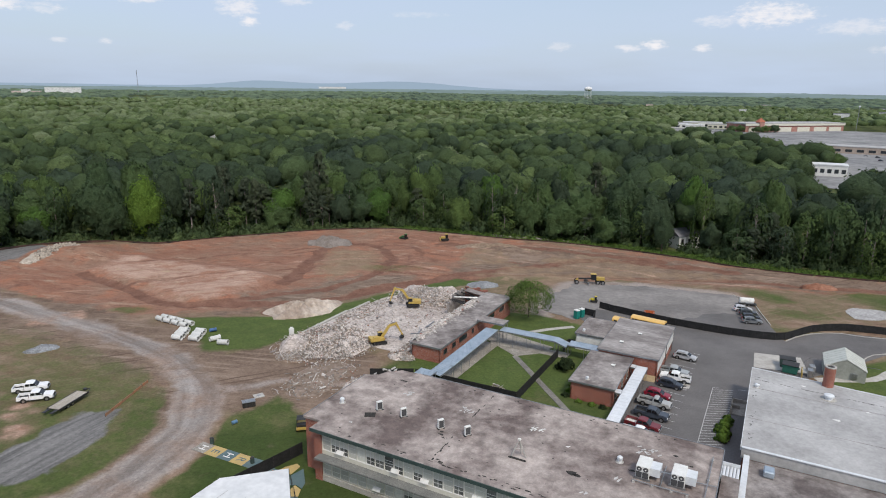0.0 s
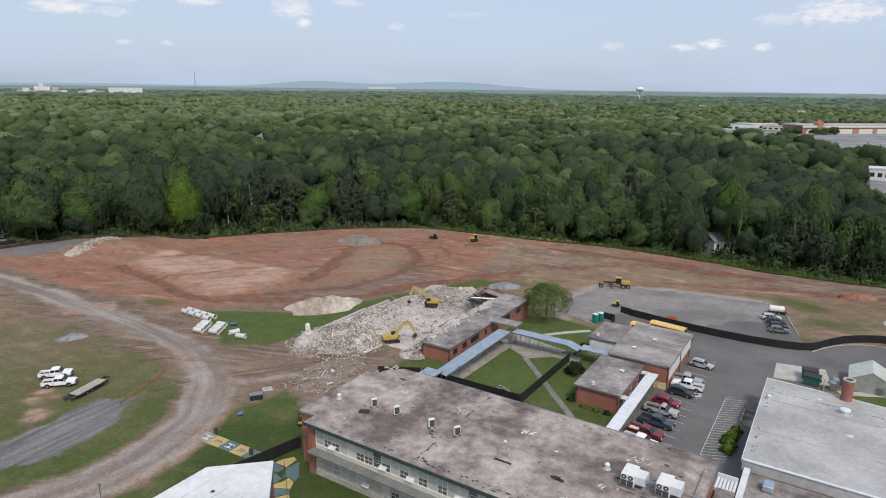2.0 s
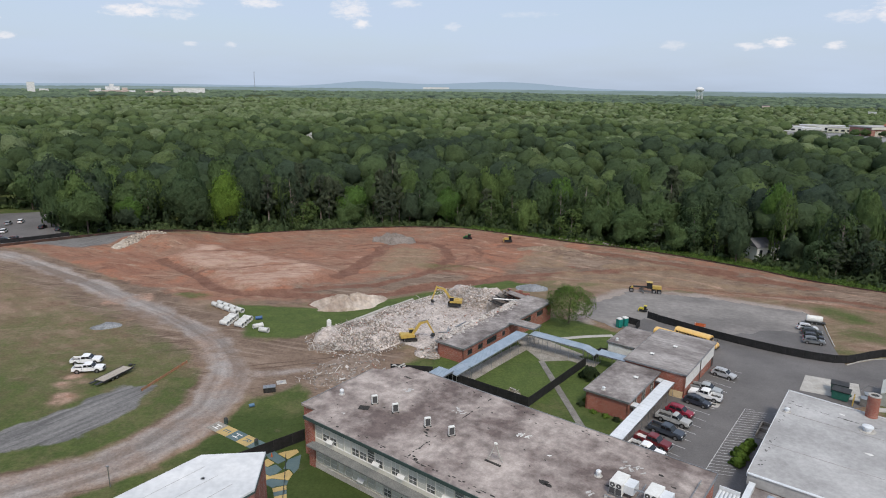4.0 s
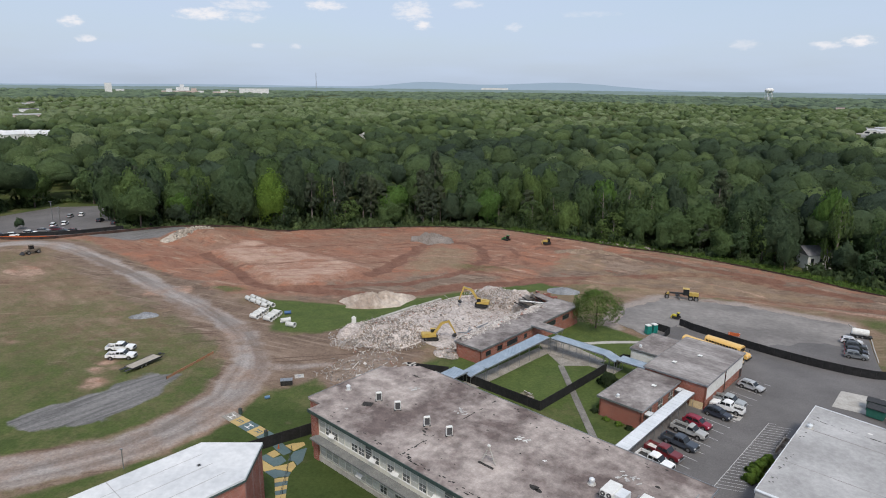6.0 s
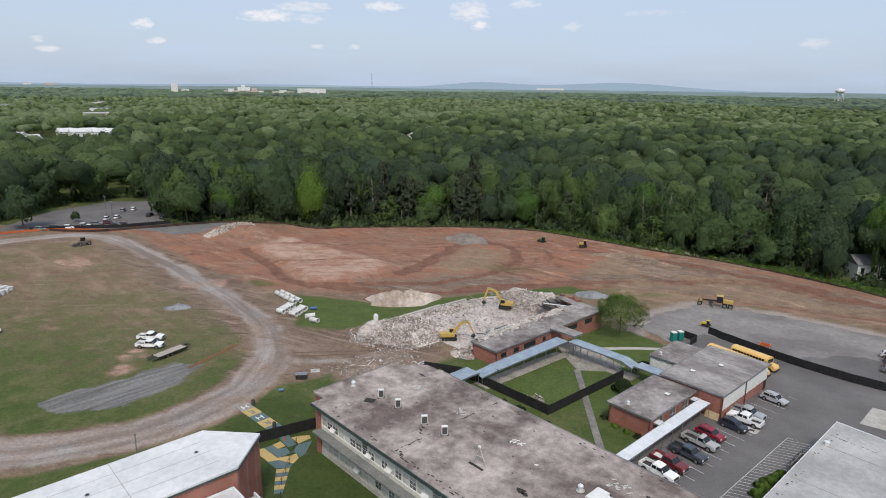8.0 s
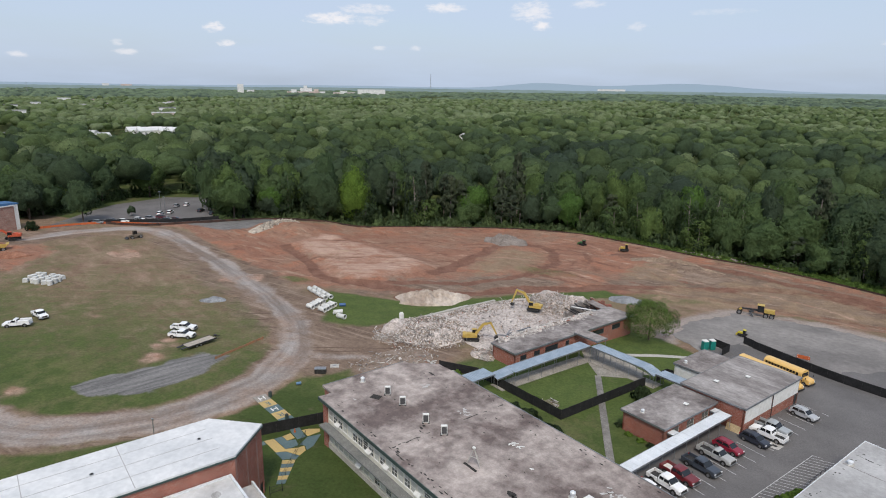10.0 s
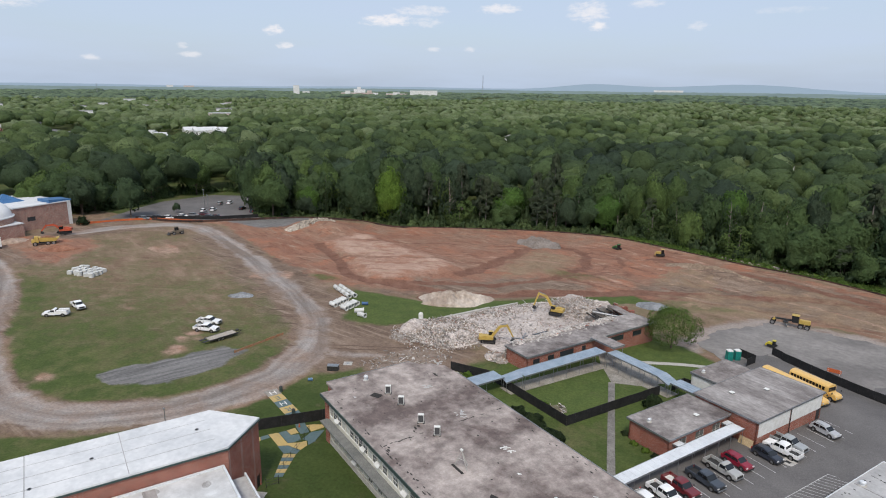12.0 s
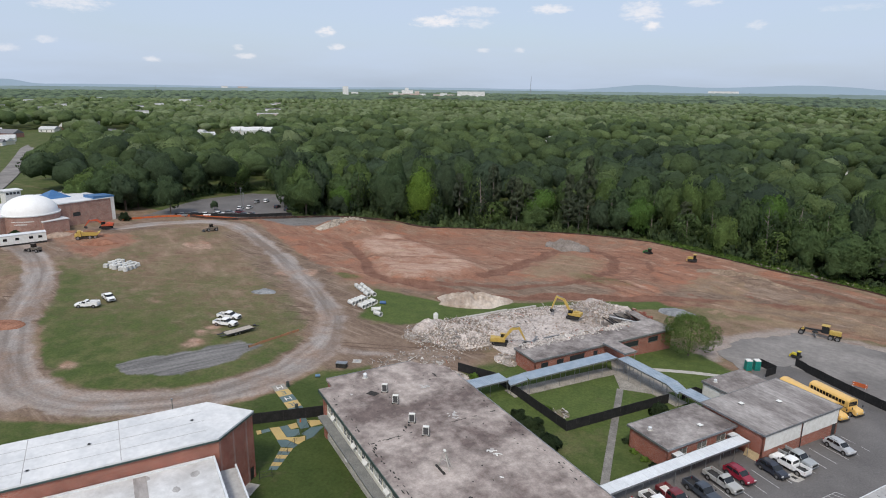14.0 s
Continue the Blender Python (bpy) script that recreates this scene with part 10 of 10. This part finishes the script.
# ---- the town beyond the wood ----
def far_house(x, y, turn, w, d, h, wall, roofc, label="pale house half hidden among the trees"):
    ob = thing("house", label, "house", at(x, y, turn), "houses in the wood")
    part("wall", box(fresh(), -w / 2, w / 2, -d / 2, d / 2, -1, h), wall, ob)
    part("roof", profile(fresh(), [(-d / 2 - 0.5, h), (d / 2 + 0.5, h), (0, h + d * 0.3)], -w / 2 - 0.5, w / 2 + 0.5), roofc, ob)
    for i in range(3):
        part("window", box(fresh(), -w / 2 + w * (i + 0.5) / 3 - 0.6, -w / 2 + w * (i + 0.5) / 3 + 0.6, -d / 2 - 0.04, -d / 2 + 0.02, h * 0.4, h * 0.8), GLASS, ob)
    return ob


SHINGLE = surf("grey_shingle", (0.14, 0.14, 0.15), (0.2, 0.2, 0.21), 1, 0.9)
PALE_SHINGLE = surf("pale_shingle", (0.42, 0.43, 0.43), (0.52, 0.53, 0.53), 1, 0.9)
far_house(97.5, 250, 20, 10, 9, 5.4, WHITE_PAINT, SHINGLE, "white house with grey roof at the wood's edge")
far_house(136, 235, 30, 6, 6, 2.6, surf("tan_boards", (0.42, 0.27, 0.18), (0.5, 0.33, 0.23), 0.6, 0.9), SHINGLE, "tan garden shed half hidden in the wood's edge")
far_house(143, 236, 60, 6, 5, 2.2, WHITE_PAINT, PALE_SHINGLE, "low white shed half hidden in the wood's edge")


def block(name, label, x, y, turn, w, d, h, wall, roof, category="building", group="", windows=0):
    ob = thing(name, label, category, at(x, y, turn), group)
    part("wall", box(fresh(), -w / 2, w / 2, -d / 2, d / 2, -12, h), wall, ob)
    part("roof", box(fresh(), -w / 2 - 0.4, w / 2 + 0.4, -d / 2 - 0.4, d / 2 + 0.4, h, h + 0.8), roof, ob)
    for i in range(windows if group != "skyline buildings" else 0):
        xx = -w / 2 + w * (i + 0.5) / windows
        part("window", box(fresh(), xx - w / windows * 0.3, xx + w / windows * 0.3, -d / 2 - 0.1, -d / 2 + 0.05, h * 0.35, h * 0.7), GLASS, ob)
    return ob


def skyline(azd, dist):
    a = radians(azd)
    return -dist * math.sin(a), dist * math.cos(a)


def town():
    PALE_BRICK = surf("far_red_brick", (0.34, 0.16, 0.125), (0.42, 0.24, 0.2), 0.05, 0.9)
    LOT = surf("far_asphalt", (0.15, 0.15, 0.155), (0.29, 0.285, 0.28), 0.03, 0.95)

    def open_lot(label, pts, name="far_lot"):
        bm = fresh()
        vs = [bm.verts.new((x, y, float(ground(x, y)) + float(swell(np.array([x]), np.array([y]))[0]) + 0.6)) for x, y in pts]
        bm.faces.new(vs)
        bmesh.ops.recalc_face_normals(bm, faces=bm.faces)
        if bm.faces[:][0].normal.z < 0:
            bmesh.ops.reverse_faces(bm, faces=bm.faces)
        return tagged(mesh_object(name, bm, LOT), label, "car park", kind="structure")

    def polar(a0, a1, r0, r1):
        out = []
        for k in range(5):
            x, y = skyline(a0 + (a1 - a0) * k / 4, r0)
            out.append((x + 20, y))
        for k in range(5):
            x, y = skyline(a1 + (a0 - a1) * k / 4, r1)
            out.append((x + 20, y))
        return out
    open_lot("pale car park in front of a distant shopping centre", polar(-39.5, -25.0, 495, 1240))
    open_lot("pale street and lots among distant trees", polar(-24.9, -18.8, 840, 1170))
    ob = thing("shopping_centre", "long low red brick shopping centre with pale roof", "shopping centre", at(565, 1057, 15, 3.0) @ Matrix.Diagonal((1.5, 1.1, 1.3, 1)))
    part("wall", box(fresh(), -64, 64, -18, 22, -8, 8), PALE_BRICK, ob)
    part("roof", box(fresh(), -65, 65, -19, 23, 8, 9.5), ROOF_PALE, ob)
    part("cornice", box(fresh(), -65, 65, -19.4, -18.9, 6.4, 8.6), CREAM, ob, "pale cornice band")
    part("entrance", box(fresh(), -48, -42, -20, -12, -6, 11), PALE_BRICK, ob)
    bm = fresh()
    bmesh.ops.create_cone(bm, cap_ends=True, segments=4, radius1=6, radius2=0.2, depth=5, matrix=Matrix.Translation((-45, -16, 13.4)) @ Matrix.Rotation(radians(45), 4, "Z"))
    part("turret_roof", bm, surf("terracotta_roof", (0.36, 0.12, 0.08), (0.42, 0.16, 0.1), 0.5, 0.9), ob)
    for x in (-52, -14, 10, 32, 52):
        part("shopfront", box(fresh(), x - 8, x + 8, -18.6, -18.1, -3, 4.5), CREAM, ob)
    block("store", "pale flat-roofed shop among distant trees", 402, 1150, -16, 76, 24, 9, WHITE_PAINT, ROOF_PALE, "shop", "distant shops", 6)
    block("store", "white flat-roofed shop among distant trees", 352, 1090, -19, 40, 18, 8, WHITE_PAINT, ROOF_WHITE, "shop", "distant shops", 4)
    block("store", "tan flat-roofed shop beside the far car park", 452, 680, -32, 84, 26, 8, surf("tan_render", (0.36, 0.29, 0.24), (0.42, 0.35, 0.3), 0.3, 0.9), ROOF_PALE, "shop", "distant shops", 8)
    block("office", "white two-storey office with dark windows in the trees", 305, 499, -28, 24, 16, 9, WHITE_PAINT, ROOF_WHITE, "office", "", 5)
    for k, (azd, r, w) in enumerate(((-18.9, 1190, 42), (-19.9, 1215, 34), (-21.1, 1225, 64), (-22.3, 1205, 34), (-20.4, 1140, 26))):
        x, y = skyline(azd, r)
        block("store", "pale flat-roofed shop among distant trees", x + 20, y, azd + 4 * (k % 3), w, 18, 8 + k % 3, (WHITE_PAINT, CREAM)[k % 2], (ROOF_WHITE, ROOF_PALE)[k % 2], "shop", "distant shops", 4)
    for k in range(6):
        x, y = skyline(-23.3 - 0.62 * k, 1105 + 9 * (k % 3))
        tree(x + 20, y, 12 + k % 3, 8.5, CROWNS[k % 6], 50 * k, "dark leafy tree before the shopping centre", "trees by the far lot")
    rnd = random.Random(90)
    for i in range(26):
        a = -38 + rnd.random() * 6
        r = rnd.uniform(700, 800)
        x, y = skyline(a, r)
        suv("parked car in a distant lot", at(x + 20, y, -28 + 90 * (i % 2), 1.0), rnd.choice((WHITE_C, SILVER, BLACK_C, RED_C, GREY_C)), group="cars of the far centre")
    pole = thing("floodlight_mast", "tall pale floodlight mast beside the far centre", "light mast", at(682, 1060))
    part("pole", tube(fresh(), (0, 0, -5), (0, 0, 42), 0.45, 8), STEEL, pole)
    part("lamp_ring", tube(fresh(), (0, 0, 41), (0, 0, 43), 1.6, 10), WHITE_METAL, pole)
    for k, (azd, r) in enumerate(((45.9, 772), (46.7, 780), (47.5, 787), (48.3, 782), (49.1, 790), (51.3, 700), (52.0, 690))):
        x, y = skyline(azd, r)
        far_house(x + 20, y, 50 + 4 * k, 14, 13, 8.5, WHITE_PAINT, ROOF_WHITE, "white apartment house with pale roof among trees")
    for x, y, w in ((35, 568, 13), (22, 572, 16), (-228, 640, 10), (165, 690, 12), (-330, 720, 14)):
        far_house(x, y, 20 + w * 7, w, 9, 9, WHITE_PAINT, PALE_SHINGLE)
    strip_sheet("street", [(-322, 150), (-420, 205), (-602, 296), (-760, 372), (-900, 440)], 11, 0.5, ASPHALT_OLD, "straight grey street leading into the suburb", "road")
    rnd = random.Random(15)
    for i in range(22):
        s = rnd.uniform(0.2, 1.0)
        side = -1 if i % 4 else 1
        x, y = -420 - 420 * s, 205 + 205 * s
        n = 24 + rnd.random() * 70
        far_house(x + side * n * 0.43, y + side * n * 0.9, rnd.uniform(0, 180), rnd.uniform(11, 16), 9, 4.2, rnd.choice((WHITE_PAINT, CREAM, PALE_BRICK)), rnd.choice((SHINGLE, SHINGLE, PALE_SHINGLE)), "small suburban house beside the straight street")
    for x, y, turn, w, d, h, wall, roofc in ((-748, 343, 20, 26, 14, 5.5, PALE_BRICK, SHINGLE), (-690, 316, 60, 16, 11, 4.5, WHITE_PAINT, PALE_SHINGLE), (-655, 300, 15, 14, 10, 4.2, CREAM, PALE_SHINGLE), (-800, 410, 30, 20, 11, 5, WHITE_PAINT, PALE_SHINGLE), (-812, 446, 35, 30, 14, 6, PALE_BRICK, PALE_SHINGLE), (-830, 470, 20, 22, 12, 9, WHITE_PAINT, PALE_SHINGLE), (-650, 427, 40, 16, 10, 6, WHITE_PAINT, SHINGLE), (-600, 482, 10, 14, 9, 7, CREAM, PALE_SHINGLE)):
        far_house(x, y, turn, w, d, h, wall, roofc, "low suburban house with shingle roof beside the street")
    # skyline landmarks
    def tall(label, a0, a1, top, dist, mat_, windows=8, category="building"):
        (x0, y0), (x1, y1) = skyline(a0, dist), skyline(a1, dist)
        w = math.hypot(x1 - x0, y1 - y0)
        cx, cy = (x0 + x1) / 2 + 20, (y0 + y1) / 2
        h = 54.5 + dist * math.tan(radians(top)) - float(ground(cx, cy))
        return block("landmark_building", label, cx, cy, (a0 + a1) / 2, w, 12, h, mat_, ROOF_WHITE, category, "skyline buildings", windows)
    W2 = surf("far_white_render", (0.72, 0.72, 0.71), (0.62, 0.62, 0.62), 0.05, 0.8)
    W3 = surf("far_rose_render", (0.5, 0.4, 0.36), (0.6, 0.5, 0.46), 0.05, 0.8)
    tall("white hospital block on the skyline", 35.6, 36.6, -0.22, 3400, W2)
    tall("lower pale hospital wing on the skyline", 34.7, 37.7, -0.5, 3380, W3, 14)
    tall("pale hospital tower on the skyline", 36.0, 36.3, -0.02, 3420, W2, 2)
    tall("white hospital annex on the skyline", 36.9, 37.35, -0.34, 3370, W2)
    tall("rose brick hospital tower on the skyline", 35.05, 35.45, -0.3, 3360, W3)
    tall("white hospital annex on the skyline", 34.5, 34.95, -0.5, 3350, W2)
    tall("white low building on the skyline", 32.6, 33.2, -0.44, 3290, W2)
    tall("long white building on the skyline", 29.3, 31.7, -0.28, 3400, W2, 12)
    tall("brick and white blocks on the skyline", 31.9, 33.8, -0.55, 3300, W3, 8)
    tall("slim white tower block on the skyline", 41.25, 41.75, 0.06, 3500, W2, 1)
    tall("low white roof beside the tower block", 40.4, 41.0, -0.42, 3520, W2, 5)
    tall("wide white warehouse on the skyline", 8.7, 11.0, -0.03, 4695, W2, 10)
    tall("pale building on the skyline", 51.4, 51.9, -0.02, 4695, W2, 3)
    tall("pale building on the skyline", 49.8, 50.6, -0.05, 4695, W3, 3)
    rnd = random.Random(33)
    for i in range(64):
        a = rnd.uniform(44, 71) if i % 3 else rnd.uniform(-38, -14)
        x, y = skyline(a, rnd.uniform(950, 2600) if a > 0 else rnd.uniform(1450, 2700))
        block("town_building", "small pale roof among the distant trees", x + 20, y, a, rnd.uniform(12, 34), 14, rnd.uniform(13, 21), rnd.choice((W2, W2, W3)), rnd.choice((ROOF_WHITE, ROOF_PALE, SHINGLE)), "building", "distant town roofs")
    tw = thing("water_tower", "white water tower on legs above the trees", "water tower", at(*skyline(-12.55, 3250)))
    base = -float(ground(*skyline(-12.55, 3250)))
    top = base + 54.5 + 3250 * math.tan(radians(0.2))
    bm = fresh()
    bmesh.ops.create_uvsphere(bm, u_segments=24, v_segments=12, radius=1.0, matrix=Matrix.Translation((0, 0, top - 10)) @ Matrix.Diagonal((19, 19, 11, 1)))
    part("tank", bm, W2, tw, "bulbous white tank", True)
    for k in range(6):
        a = k * 1.047
        part("leg", tube(fresh(), (17 * math.cos(a), 17 * math.sin(a), 0), (15 * math.cos(a), 15 * math.sin(a), top - 12), 0.8, 6), W2, tw)
    part("riser", tube(fresh(), (0, 0, 0), (0, 0, top - 18), 1.7, 8), W2, tw)
    for azd, dist, el in ((25.33, 3500, 1.1), (56.8, 3300, 0.05)):
        x, y = skyline(azd, dist)
        g = float(ground(x + 20, y))
        h = 54.5 + dist * math.tan(radians(el)) - g
        ms = thing("radio_mast", "slender grey lattice radio mast on the skyline", "radio mast", at(x + 20, y), "radio masts")
        for k in range(3):
            a = k * 2.094
            part("leg", tube(fresh(), (3.0 * math.cos(a), 3.0 * math.sin(a), 0), (0.8 * math.cos(a), 0.8 * math.sin(a), h), 0.36, 5), STEEL, ms)
        bm = fresh()
        for i in range(14):
            z = h * (i + 0.5) / 14
            r = 3.0 - 2.2 * z / h
            for k in range(3):
                a, b = k * 2.094, (k + 1) * 2.094
                tube(bm, (r * math.cos(a), r * math.sin(a), z), (r * math.cos(b), r * math.sin(b), z + h / 28), 0.2, 4)
        part("lattice", bm, STEEL, ms)


town()
